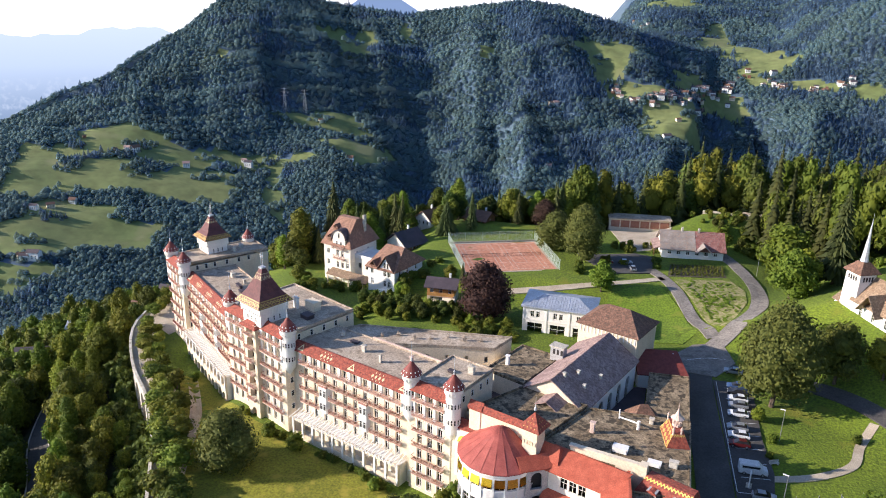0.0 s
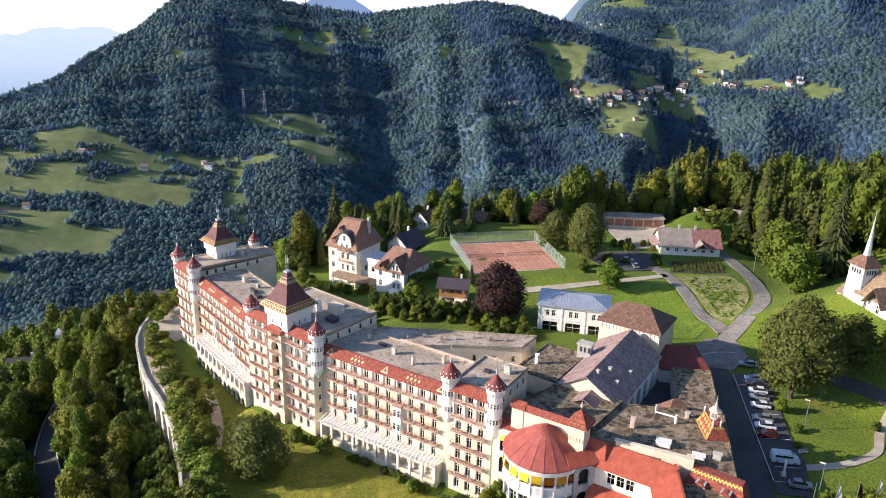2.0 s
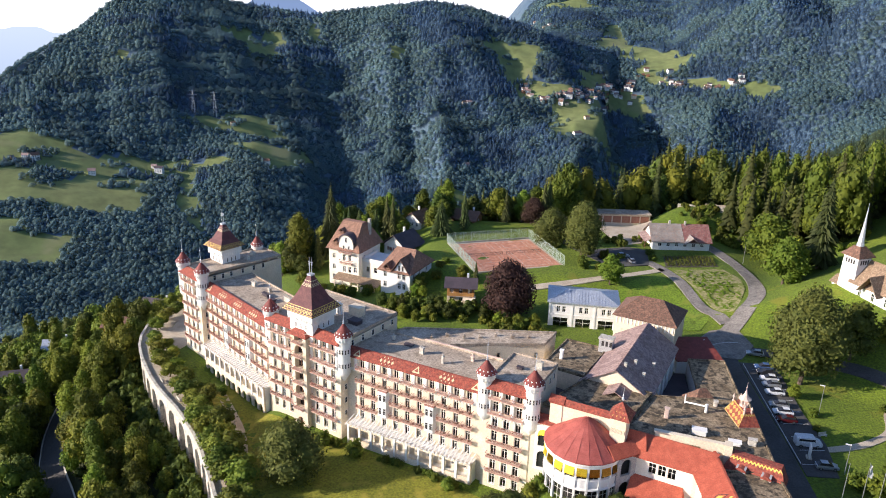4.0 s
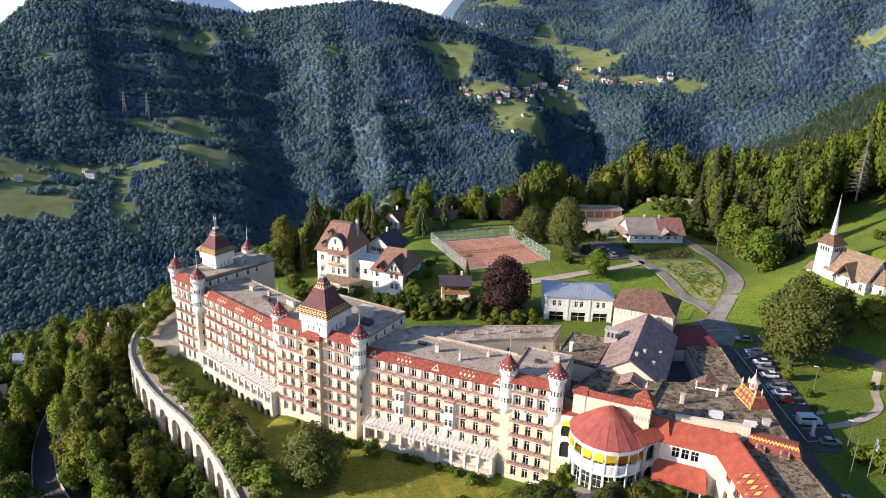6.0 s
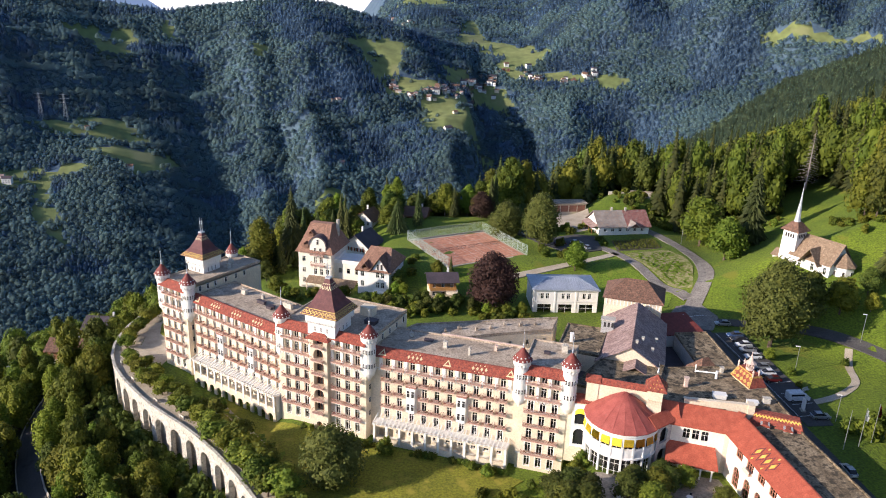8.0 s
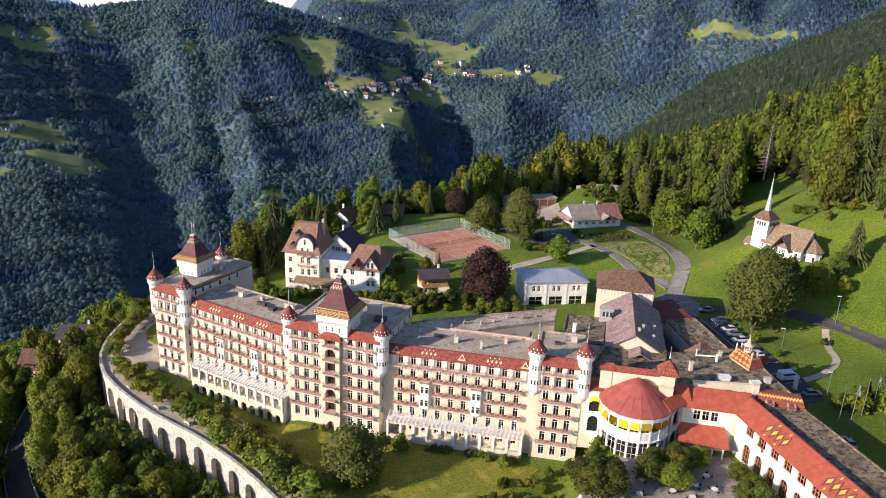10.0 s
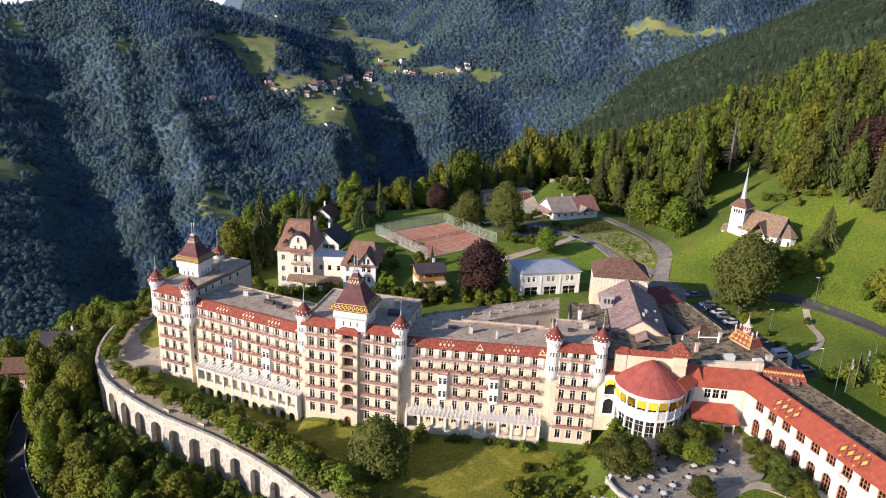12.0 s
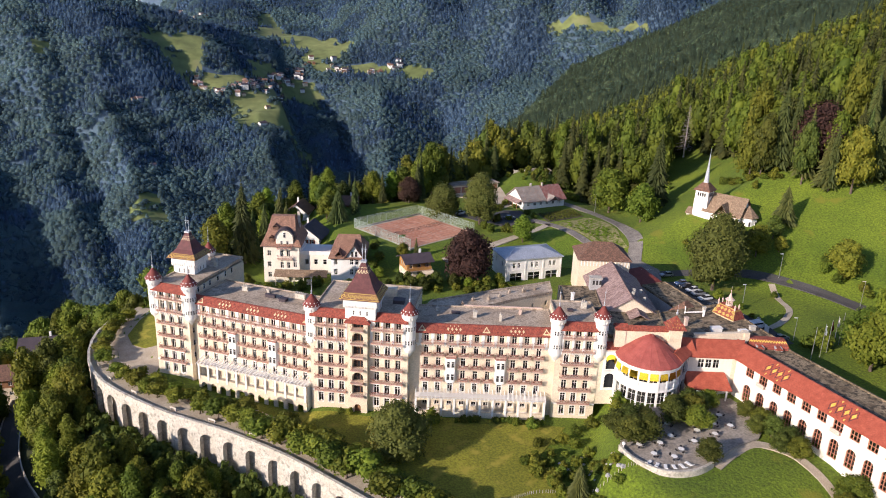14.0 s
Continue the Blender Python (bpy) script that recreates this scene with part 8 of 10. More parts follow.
for k in (0, 1, 2):
    wm = m @ Matrix.Translation((13.6, 4.8, 1.4)) @ Matrix.Rotation(radians(-100 + 45 * k), 4, "Z") @ Matrix.Translation((3.05, 0, 0)) @ Matrix.Rotation(math.pi / 2, 4, "Z")
    part("window", KIT["bay"][0], None, church, at=wm)
    part("pane", mesh_of("pane", [(-0.3, 0, 0.05), (0.3, 0, 0.05), (0.3, 0, 1.6), (-0.3, 0, 1.6)], [(0, 1, 2, 3)], M["dark"]), None, church, at=wm @ Matrix.Translation((0, -0.06, 0)))
bm = bmesh.new()
box(bm, -4.6, -2.4, -2.0, 2.0, -3, 2.2)
part("porch", bm, M["white"], church)
bm = bmesh.new()
gable(bm, -4.8, -2.3, -2.2, 2.2, 2.2, 4.0, 0.3, 0.2)
part("porch_roof", bm, M["ochre"], church)

# ---- retaining wall and promenade ----
ret = tagged(new("retaining_wall"), "pale stone retaining wall with tall arches under the promenade", "wall", kind="structure")
line = smooth_line(WALL_LINE, 10)
acc, run = [0.0], 0.0
for a, b in zip(line, line[1:]):
    run += float(np.hypot(*(b - a)))
    acc.append(run)
accn, lx, ly = np.array(acc), np.array([p[0] for p in line]), np.array([p[1] for p in line])
BAY = 6.5
nb = int(run / BAY)
hole = (1.0, BAY - 1.0, -13.0, -2.1)
for i in range(1, nb):
    p = (float(np.interp(i * BAY, accn, lx)), float(np.interp(i * BAY, accn, ly)))
    q = (float(np.interp((i + 1) * BAY, accn, lx)), float(np.interp((i + 1) * BAY, accn, ly)))
    m, L = frame_at(p, q)
    h = [(hole[0] * L / BAY, hole[1] * L / BAY, hole[2], hole[3])] if i > 2 else []
    V, F = wall_with_holes(L, -16, 0.0, 1.2, h, h)
    part("arch_bay", mesh_of("arch_bay", V, F, M["stone"]), None, ret, at=m)
    bm = bmesh.new()
    box(bm, -0.1, L + 0.1, 2.0, 2.4, -16, -0.3)
    part("vault_wall", bm, M["stone"], ret, at=m)
    bm = bmesh.new()
    box(bm, -0.02, L + 0.02, -0.12, 0.42, 0.003, 0.52)
    box(bm, -0.04, L + 0.04, -0.2, 0.5, 0.522, 0.66)
    box(bm, -0.02, L + 0.02, -0.18, 0.0, -0.25, 0.003)
    part("parapet", bm, M["stone"], ret, at=m)


def inset(d):
    """The wall line moved d metres towards the hotel."""
    out = []
    for i, p in enumerate(line):
        t = line[min(i + 1, len(line) - 1)] - line[max(i - 1, 0)]
        n = np.array((-t[1], t[0])) / np.hypot(*t)
        out.append(p + n * d)
    return out


prom = [inset(d) for d in (0.3, 2.4, 5.0, 7.2)]
V, F = [], []
for i in range(len(line)):
    for k, row in enumerate(prom):
        V.append((row[i][0], row[i][1], 0.06 if k < 3 else 0.04))
    V.append((prom[3][i][0], prom[3][i][1], -0.5))
for i in range(len(line) - 1):
    for k in range(4):
        a = i * 5 + k
        F.append((a, a + 5, a + 6, a + 1))
tagged(part("promenade", mesh_of("promenade", V, [f[::-1] for f in F], M["gravel"])), "gravel promenade behind the parapet", "path", kind="structure")

# drive and oval lawn at the west end, garden lawn and its path
drape("drive", [(-130, 205), (-126.5, 190), (-121, 180), (-116, 176.5), (-114.5, 181), (-108, 192), (-101, 201), (-108, 222), (-119, 221), (-126, 213)], M["gravel"], 0.10, label="pale gravel drive round the end pavilion", category="drive")
drape("oval_lawn", [(-121.5, 203), (-120.5, 196.5), (-117.5, 192.5), (-113.5, 192), (-111, 197), (-111, 210), (-114, 217), (-118, 212)], M["lawn"], 0.22, 0.3, label="small oval lawn with a kerb", category="lawn")
drape("garden_lawn", [(-101, 157), (-94, 144.5), (-85, 131), (-77, 116), (-68, 96), (-46, 96), (-41, 112), (-30, 119.5), (-46, 129), (-60, 135), (-72, 140), (-84, 149), (-97, 161)], M["lawn"], 0.12, 0.3, label="mown garden lawn below the hotel", category="lawn")
ribbon("garden_path", [(-97, 156), (-90, 145), (-85.8, 137), (-80.5, 123), (-76, 111), (-70, 98)], 2.6, M["gravel"], 0.16, label="pale gravel garden path", category="path")

# roads
ribbon("hotel_road", [(30.5, 176), (28.8, 165), (28, 150), (27.5, 130), (26.5, 110), (25.5, 88), (24, 60)], 6.6, M["asphalt"], 0.12, label="dark asphalt road beside the hotel", category="road")
ribbon("upper_road", [(29, 172), (34.5, 181), (43, 192), (49, 204), (51, 217), (49.5, 230), (46.5, 242), (41, 256)], 4.6, M["asphalt_old"], 0.16, label="worn grey asphalt road curving uphill", category="road")
ribbon("east_road", [(31, 172.5), (41, 169), (52, 163), (60, 156), (66, 147), (71, 136), (75, 122)], 3.9, M["asphalt"], 0.14, label="narrow road climbing east past the church", category="road")
ribbon("lane", [(35, 185), (30.5, 200), (25, 218), (21, 226)], 3.6, M["asphalt_old"], 0.2, label="narrow grey lane between lawns", category="path")
ribbon("garden_lane", [(24.5, 219), (10, 211.5), (-8.5, 205), (-26, 200.5)], 2.6, M["gravel"], 0.2, label="gravel lane below the tennis court", category="path")
ribbon("footpath", [(62, 149), (57.5, 142), (54, 134.5), (47, 129.5), (40, 127), (34, 126)], 1.8, M["gravel"], 0.14, label="curving gravel footpath", category="path")
ribbon("lower_road", [(-118, 118), (-128, 133), (-141, 150), (-150, 172), (-152, 195), (-150, 226)], 5.0, M["asphalt"], 0.5, 1.2, label="shaded road through the wood below the wall", category="road")
LOWER = smooth_line([(-118, 118), (-128, 133), (-141, 150), (-150, 172), (-152, 195), (-150, 226)], 4)
for side in (-2.75, 2.75):
    pts = []
    for i, q in enumerate(LOWER):
        t_ = LOWER[min(i + 1, len(LOWER) - 1)] - LOWER[max(i - 1, 0)]
        pts.append(tuple(q + np.array((-t_[1], t_[0])) / np.hypot(*t_) * side))
    ribbon("road_barrier", pts, 0.3, M["stone"], 1.15, 1.5, label="low pale barrier wall beside the shaded road", category="barrier", across=1)
drape("forecourt", [(25.8, 166), (25.2, 176), (29.5, 181.5), (36.5, 183), (38.5, 173), (33, 165)], M["asphalt_old"], 0.2, 0.4, label="worn asphalt road junction", category="road")
drape("car_park", [(30.5, 117), (36.5, 117), (38.6, 128), (38.6, 140), (40.5, 163), (32, 163.5)], M["asphalt"], 0.18, 0.4, label="dark asphalt car park strip", category="car park")
drape("yard", [(8, 219), (21, 223), (23, 238), (17, 240.5), (4, 236), (-3, 246), (-6, 243), (1, 230)], M["asphalt"], 0.22, 0.4, label="grey yard with parked cars", category="yard")
drape("corner_lawn", [(8, 205), (22, 214.5), (28.5, 200), (31, 188), (27, 181.5), (19, 180.5), (8, 186)], M["green_lawn"], 0.14, 0.3, label="bright green lawn beside the lane", category="lawn")
drape("garage_yard", [(8, 270), (31, 271), (27.5, 258), (23.6, 246), (17.5, 243), (12, 252)], M["gravel"], 0.2, 0.4, label="pale paved yard before the garages", category="yard")
drape("garden_bed", [(27.5, 233), (43.6, 235), (43.4, 224.6), (25.8, 221.5)], M["bed"], 0.10, 0.3, label="dark dug vegetable plot below the farmhouse", category="garden bed")
drape("rough_bank", [(27.4, 219.2), (44.0, 222.6), (47.2, 214.5), (46.4, 207), (42.0, 197.5), (38.2, 190), (36, 191), (32.6, 203), (29.5, 212)], M["soil"], 0.12, 0.3, label="rough dry grass bank between roads", category="bank")
for i in range(9):
    bm = bmesh.new()
    box(bm, -2.6, 2.6, -0.06, 0.06, 0, 0.012)
    y = 121 + i * 4.9
    tagged(part("parking_line", bm, M["paint"], at=Matrix.Translation((34.6 + 0.05 * (y - 120) - (y < 125) * 1.0, y, 12.205)) @ Matrix.Rotation(radians(4), 4, "Z")), "white painted parking line", "road marking", "parking lines", "structure")
bm = bmesh.new()
box(bm, -0.06, 0.06, -21, 21, 0, 0.012)
tagged(part("parking_line", bm, M["paint"], at=Matrix.Translation((31.8, 142, 12.205)) @ Matrix.Rotation(radians(-2.5), 4, "Z")), "long white line along the parking bays", "road marking", "parking lines", "structure")
for i in range(12):
    bm = bmesh.new()
    box(bm, -0.5, 0.5, -0.07, 0.07, 0, 0.012)
    q = i / 11
    tagged(part("road_dash", bm, M["paint"], at=Matrix.Translation((27.6 + 2.6 * (i % 2) * 0 + 9 * q, 172.5 + 1.0 * math.sin(q * 3.1) + 2 * q, zat(27.6 + 9 * q, 173.5) + 0.235)) @ Matrix.Rotation(radians(12), 4, "Z")), "white dashed road marking", "road marking", "road dashes", "structure")

# ---- tennis courts ----
court = tagged(new("tennis_court"), "red clay tennis courts behind a tall wire fence", "tennis court")
CM = Matrix.Translation((-34.8, 207.9, 15.62)) @ Matrix.Rotation(math.atan2(10.6, 28.1), 4, "Z")
court.matrix_basis = CM
cw, cd = 30.0, 29.6
bm = bmesh.new()
box(bm, 0, cw, 0, cd, -0.9, -0.03)
part("surround", bm, M["gravel"], court, "pale court margin")
bm = bmesh.new()
box(bm, 0.8, cw - 0.8, 0.8, cd - 2.4, -0.5, 0.0)
part("clay_surface", bm, M["clay"], court, "red clay surface")
for cx in (8.2, 21.8):
    bm = bmesh.new()
    for x0, x1, y0, y1 in [(-5.5, 5.5, -11.9, -11.8), (-5.5, 5.5, 11.8, 11.9), (-5.5, -5.4, -11.9, 11.9), (5.4, 5.5, -11.9, 11.9), (-4.15, -4.05, -11.9, 11.9), (4.05, 4.15, -11.9, 11.9), (-4.1, 4.1, -6.45, -6.35), (-4.1, 4.1, 6.35, 6.45), (-0.05, 0.05, -6.4, 6.4)]:
        box(bm, x0, x1, y0, y1, 0.004, 0.012)
    part("line_marking", bm, M["stone"], court, "faded white court lines", at=Matrix.Translation((cx, 14.0, 0)))
    bm = bmesh.new()
    for x in (-6.2, 6.2):
        stem(bm, (x, 0, 0), (x, 0, 1.1), 0.05, 0.05)
    for k in range(9):
        box(bm, -6.2, 6.2, -0.01, 0.01, 0.08 + k * 0.11, 0.10 + k * 0.11)
    box(bm, -6.2, 6.2, -0.02, 0.02, 0.98, 1.06)
    part("net", bm, M["carblack"], court, "dark tennis net", at=Matrix.Translation((cx, 14.0, 0)))


def mesh_panel(w, h):
    bm = bmesh.new()
    for k in range(int(h / 0.16) + 1):
        box(bm, 0, w, -0.008, 0.008, k * 0.16, k * 0.16 + 0.016)
    for k in range(int(w / 0.16) + 1):
        box(bm, k * 0.16, k * 0.16 + 0.016, -0.009, 0.009, 0, h)
    return baked(bm, "wire_panel", M["fence"])


def post_mesh(h, r=0.05):
    bm = bmesh.new()
    stem(bm, (0, 0, -0.8), (0, 0, h), r, r, 6)
    return baked(bm, "post", M["fence"])


fp, fpost = mesh_panel(3.0, 3.4), post_mesh(3.5)
for k in range(10):
    for o, rz in (((0, cd), 0), ((0, 0), math.pi / 2), ((cw, 0), math.pi / 2)):
        mm = Matrix.Translation((*o, 0)) @ Matrix.Rotation(rz, 4, "Z") @ Matrix.Translation((k * 2.96, 0, 0))
        part("post", fpost, None, court, at=mm)
        part("wire_panel", fp, None, court, at=mm)
bm = bmesh.new()
box(bm, 0.1, cw - 0.1, cd - 1.4, cd - 1.2, -0.03, 0.5)
part("kerb", bm, M["stone"], court)

# ---- terrace with tables ----
ter = [(-31, 98.5), (-31.2, 95.2), (-30.3, 91.8), (-28.5, 88.8), (-25.3, 86.9), (-21, 86.4), (-17, 87.2), (-9, 90.2), (-1, 91), (5.5, 95), (5.5, 106), (-3, 109), (-9, 107.5), (-18, 110.5), (-25, 106)]
bm = bmesh.new()
prism(bm, ter, 6.8, 8.15)
tagged(part("terrace", bm, M["paving"]), "grey paved café terrace under the trees", "terrace", kind="structure")
tw_ = tagged(new("terrace_wall"), "low whitewashed curved terrace wall", "wall", kind="structure")
tl = smooth_line(ter[:7], 4)
for a, b in zip(tl, tl[1:]):
    m, L = frame_at(a, b)
    bm = bmesh.new()
    box(bm, -0.03, L + 0.03, -0.3, 0.15, 4.2, 8.6)
    box(bm, -0.05, L + 0.05, -0.36, 0.2, 8.602, 8.8)
    part("wall_segment", bm, M["stone"], tw_, at=m)
ribbon("terrace_path", [(-16.5, 86.8), (-10, 89), (-3, 90), (2.0, 85), (2.2, 78), (2.4, 66)], 2.2, M["gravel"], 0.2, 0.4, label="pale path along the garden wing", category="path")
bm = bmesh.new()
lathe(bm, [(0.62, 0.70), (0.65, 0.72), (0.65, 0.75), (0.6, 0.76)], 14)
top = baked(bm, "tabletop", M["white"])
bm = bmesh.new()
lathe(bm, [(0.3, 0.0), (0.3, 0.03), (0.05, 0.06), (0.05, 0.699), (0.2, 0.7)], 8)
leg = baked(bm, "pedestal", M["metal"])
bm = bmesh.new()
box(bm, -0.22, 0.22, -0.22, 0.22, 0.42, 0.46)
seat = baked(bm, "seat", M["carblack"])
bm = bmesh.new()
box(bm, -0.22, 0.22, 0.19, 0.23, 0.46, 0.88)
backm = baked(bm, "backrest", M["carblack"])
bm = bmesh.new()
box(bm, -0.02, 0.02, -0.02, 0.02, 0, 0.419)
clm = baked(bm, "leg", M["metal"])
tbl = chr_ = None
trng = np.random.default_rng(8)
tspots = [(-26.5, 93.5), (-23.3, 91.2), (-20.2, 92.8), (-22.8, 96.2), (-19, 97.5), (-15.6, 94.2), (-12.2, 97.2), (-9.5, 94.8), (-7.0, 98.0), (-9.8, 101.2), (-6.5, 102.8), (-4.0, 96.2), (-3.2, 100.4), (-27.3, 97.2), (-16.5, 101.5), (-5.2, 105.2)]
for x, y in tspots:
    m = Matrix.Translation((x, y, 8.152))
    if tbl is None:
        tbl = thing("table", m, "small round white café table on the terrace", "table", "tables on the terrace")
        part("tabletop", top, None, tbl)
        part("pedestal", leg, None, tbl)
    else:
        copy_thing(tbl, m)
    for k in range(3):
        q = trng.uniform(0, 6.28) / 3 + k * 2.1
        cm = Matrix.Translation((x + 0.95 * math.cos(q), y + 0.95 * math.sin(q), 8.152)) @ Matrix.Rotation(q - math.pi / 2, 4, "Z")
        if chr_ is None:
            chr_ = thing("chair", cm, "dark metal café chair at a round table", "chair", "chairs on the terrace")
            part("seat", seat, None, chr_)
            part("backrest", backm, None, chr_)
            for sx in (-0.19, 0.19):
                for sy in (-0.19, 0.19):
                    part("leg", clm, None, chr_, at=Matrix.Translation((sx, sy, 0)))
        else:
            copy_thing(chr_, cm)
lng = None
bm = bmesh.new()
box(bm, -0.33, 0.33, -1.0, 0.45, 0.28, 0.36)
lbed = baked(bm, "mattress", M["white"])
bm = bmesh.new()
v = [bm.verts.new(c_) for c_ in ((-0.33, 0.45, 0.28), (0.33, 0.45, 0.28), (0.33, 1.0, 0.72), (-0.33, 1.0, 0.72), (-0.33, 0.45, 0.36), (0.33, 0.45, 0.36), (0.33, 0.95, 0.79), (-0.33, 0.95, 0.79))]
for f in ((3, 2, 1, 0), (4, 5, 6, 7), (0, 1, 5, 4), (1, 2, 6, 5), (2, 3, 7, 6), (3, 0, 4, 7)):
    bm.faces.new([v[i] for i in f])
lback = baked(bm, "backrest", M["white"])
bm = bmesh.new()
box(bm, -0.03, 0.03, -0.03, 0.03, 0, 0.279)
lleg = baked(bm, "leg", M["metal"])
for i in range(6):
    q = radians(200 + i * 17)
    x, y = -23.4 + 6.1 * math.cos(q), 93.6 + 5.4 * math.sin(q)
    m = Matrix.Translation((x, y, 8.152)) @ Matrix.Rotation(q - math.pi / 2, 4, "Z")
    if lng is None:
        lng = thing("sun_lounger", m, "white sun lounger by the terrace wall", "lounger", "loungers on the terrace")
        part("mattress", lbed, None, lng)
        part("backrest", lback, None, lng)
        for sx in (-0.28, 0.28):
            for sy in (-0.9, 0.4):
                part("leg", lleg, None, lng, at=Matrix.Translation((sx, sy, 0)))
    else:
        copy_thing(lng, m)
bm = bmesh.new()
lathe(bm, [(0.1, 8.8), (0.08, 9.2), (0.3, 9.35), (0.38, 9.6), (0.3, 9.85), (0.0, 10.0)], 10, -30.9, 97.6)
tagged(part("globe_lamp", bm, M["white"]), "white globe lamp on the terrace wall", "lamp")


# ---- vehicles ----
def car_meshes(paint, L=4.2, W=1.75, H=1.45, van=False):
    """Body lofted through stations along its length, glasshouse, wheels and lights."""
    bm = bmesh.new()
    if van:
        st = [(-L / 2, 0.35, 1.0), (-L / 2 + 0.05, 0.3, H - 0.15), (-L / 2 + 0.3, 0.28, H), (L * 0.18, 0.28, H), (L * 0.33, 0.28, H * 0.62), (L / 2 - 0.1, 0.3, H * 0.5), (L / 2, 0.38, 0.62)]
    else:
        st = [(-L / 2, 0.42, 0.62), (-L / 2 + 0.08, 0.3, 0.88), (-L * 0.34, 0.24, 0.93), (0.0, 0.22, 0.93), (L * 0.2, 0.22, 0.92), (L * 0.4, 0.26, 0.82), (L / 2 - 0.06, 0.32, 0.7), (L / 2, 0.42, 0.56)]
    rings = []
    for i, (x, z0, z1) in enumerate(st):
        w = W / 2 * (0.86 if i in (0, len(st) - 1) else 1.0)
        rings.append([bm.verts.new((x, s * w * k, z)) for s, k, z in ((-1, 0.94, z0), (-1, 1.0, z0 + (z1 - z0) * 0.45), (-1, 0.93, z1), (1, 0.93, z1), (1, 1.0, z0 + (z1 - z0) * 0.45), (1, 0.94, z0))])
    for a, b in zip(rings, rings[1:]):
        for k in range(6):
            bm.faces.new((a[k], b[k], b[(k + 1) % 6], a[(k + 1) % 6]))
    bm.faces.new(rings[0])
    bm.faces.new(rings[-1][::-1])
    bmesh.ops.recalc_face_normals(bm, faces=bm.faces[:])
    body = baked(bm, "body", M[paint])
    bm = bmesh.new()
    if van:
        box(bm, -L / 2 + 0.5, L * 0.2, -W / 2 * 0.98, W / 2 * 0.98, H * 0.62, H * 0.86)
        cab = baked(bm, "side_window", M["carblack"])
        roof = None
    else:
        g = [(-L * 0.44, 0.9, 0.78), (-L * 0.30, H - 0.03, 0.66), (L * 0.04, H - 0.02, 0.66), (L * 0.26, 0.9, 0.78)]
        r = [[bm.verts.new((x, s * W * 0.5 * w, z)) for s in (-1, 1)] for x, z, w in g]
        for a, b in zip(r, r[1:]):
            bm.faces.new((a[0], b[0], b[1], a[1]))
        bm.faces.new([q[0] for q in r][::-1])
        bm.faces.new([q[1] for q in r])
        cab = baked(bm, "glasshouse", M["carblack"])
        bm = bmesh.new()
        box(bm, -L * 0.29, L * 0.04, -W * 0.335, W * 0.335, H - 0.028, H + 0.012)
        roof = baked(bm, "car_roof", M[paint])
    return body, cab, roof


bm = bmesh.new()
bmesh.ops.create_cone(bm, cap_ends=True, segments=14, radius1=0.31, radius2=0.31, depth=0.2, matrix=Matrix.Rotation(math.pi / 2, 4, "X"))
TYRE = baked(bm, "tyre", M["rubber"])
bm = bmesh.new()
bmesh.ops.create_cone(bm, cap_ends=True, segments=10, radius1=0.19, radius2=0.19, depth=0.215, matrix=Matrix.Rotation(math.pi / 2, 4, "X"))
RIM = baked(bm, "rim", M["metal"])
bm = bmesh.new()
box(bm, -0.03, 0.02, -0.2, 0.2, -0.07, 0.07)
LIGHT = baked(bm, "headlight", M["white"])
TAIL = LIGHT.copy()
TAIL.materials.clear()
TAIL.materials.append(M["carred"])
CARS = {}


def car(paint, x, y, turn, label, van=False, z=None):
    key = (paint, van)
    L, W, H = (5.2, 1.95, 2.2) if van else (4.2, 1.75, 1.46)
    if key not in CARS:
        CARS[key] = car_meshes(paint, L, W, H, van)
    body, cab, roof = CARS[key]
    zz = (zat(x, y) + 0.2) if z is None else z
    t = thing("van" if van else "car", Matrix.Translation((x, y, zz)) @ Matrix.Rotation(radians(turn), 4, "Z"), label, "van" if van else "car", "parked cars")
    part("body", body, None, t)
    part("side_window" if van else "glasshouse", cab, None, t, "dark windows")
    if roof:
        part("car_roof", roof, None, t)
    for sx in (-L * 0.31, L * 0.31):
        for sy in (-W * 0.47, W * 0.47):
            w = part("wheel", TYRE, None, t, at=Matrix.Translation((sx, sy, 0.31)))
            part("rim", RIM, None, w)
    for sy in (-W * 0.32, W * 0.32):
        part("headlight", LIGHT, None, t, at=Matrix.Translation((L / 2 - 0.03, sy, 0.64)))
        part("tail_light", TAIL, None, t, at=Matrix.Translation((-L / 2 + 0.03, sy, 0.74)))
    return t


for paint, x, y, lab in (("carsilver", 37.2, 168.0, "light blue-grey parked car near the junction"), ("carblue", 36.8, 160.6, "dark blue parked car in the shade"), ("carblack", 36.5, 157.8, "black parked car in the shade"), ("carwhite", 36.2, 154.8, "white car parked in the shade"), ("carsilver", 35.8, 151.9, "silver car parked in the shade"), ("carwhite", 35.2, 148.2, "white parked car beside an empty bay"), ("carsilver", 34.2, 142.6, "pale blue-silver parked car"), ("carwhite", 34.0, 139.6, "white parked car next to a red one"), ("carred", 33.6, 136.4, "dark red parked car")):
    car(paint, x, y, 176 if y != 168.0 else 170, lab)
car("carwhite", 34.6, 127.6, -2, "white parked van with dark windows", True)
car("carsilver", 35.2, 119.9, -4, "silver estate car beside the flagpoles")
car("carsilver", 28.6, 100.8, 84, "silver car parked beside the garden wing")
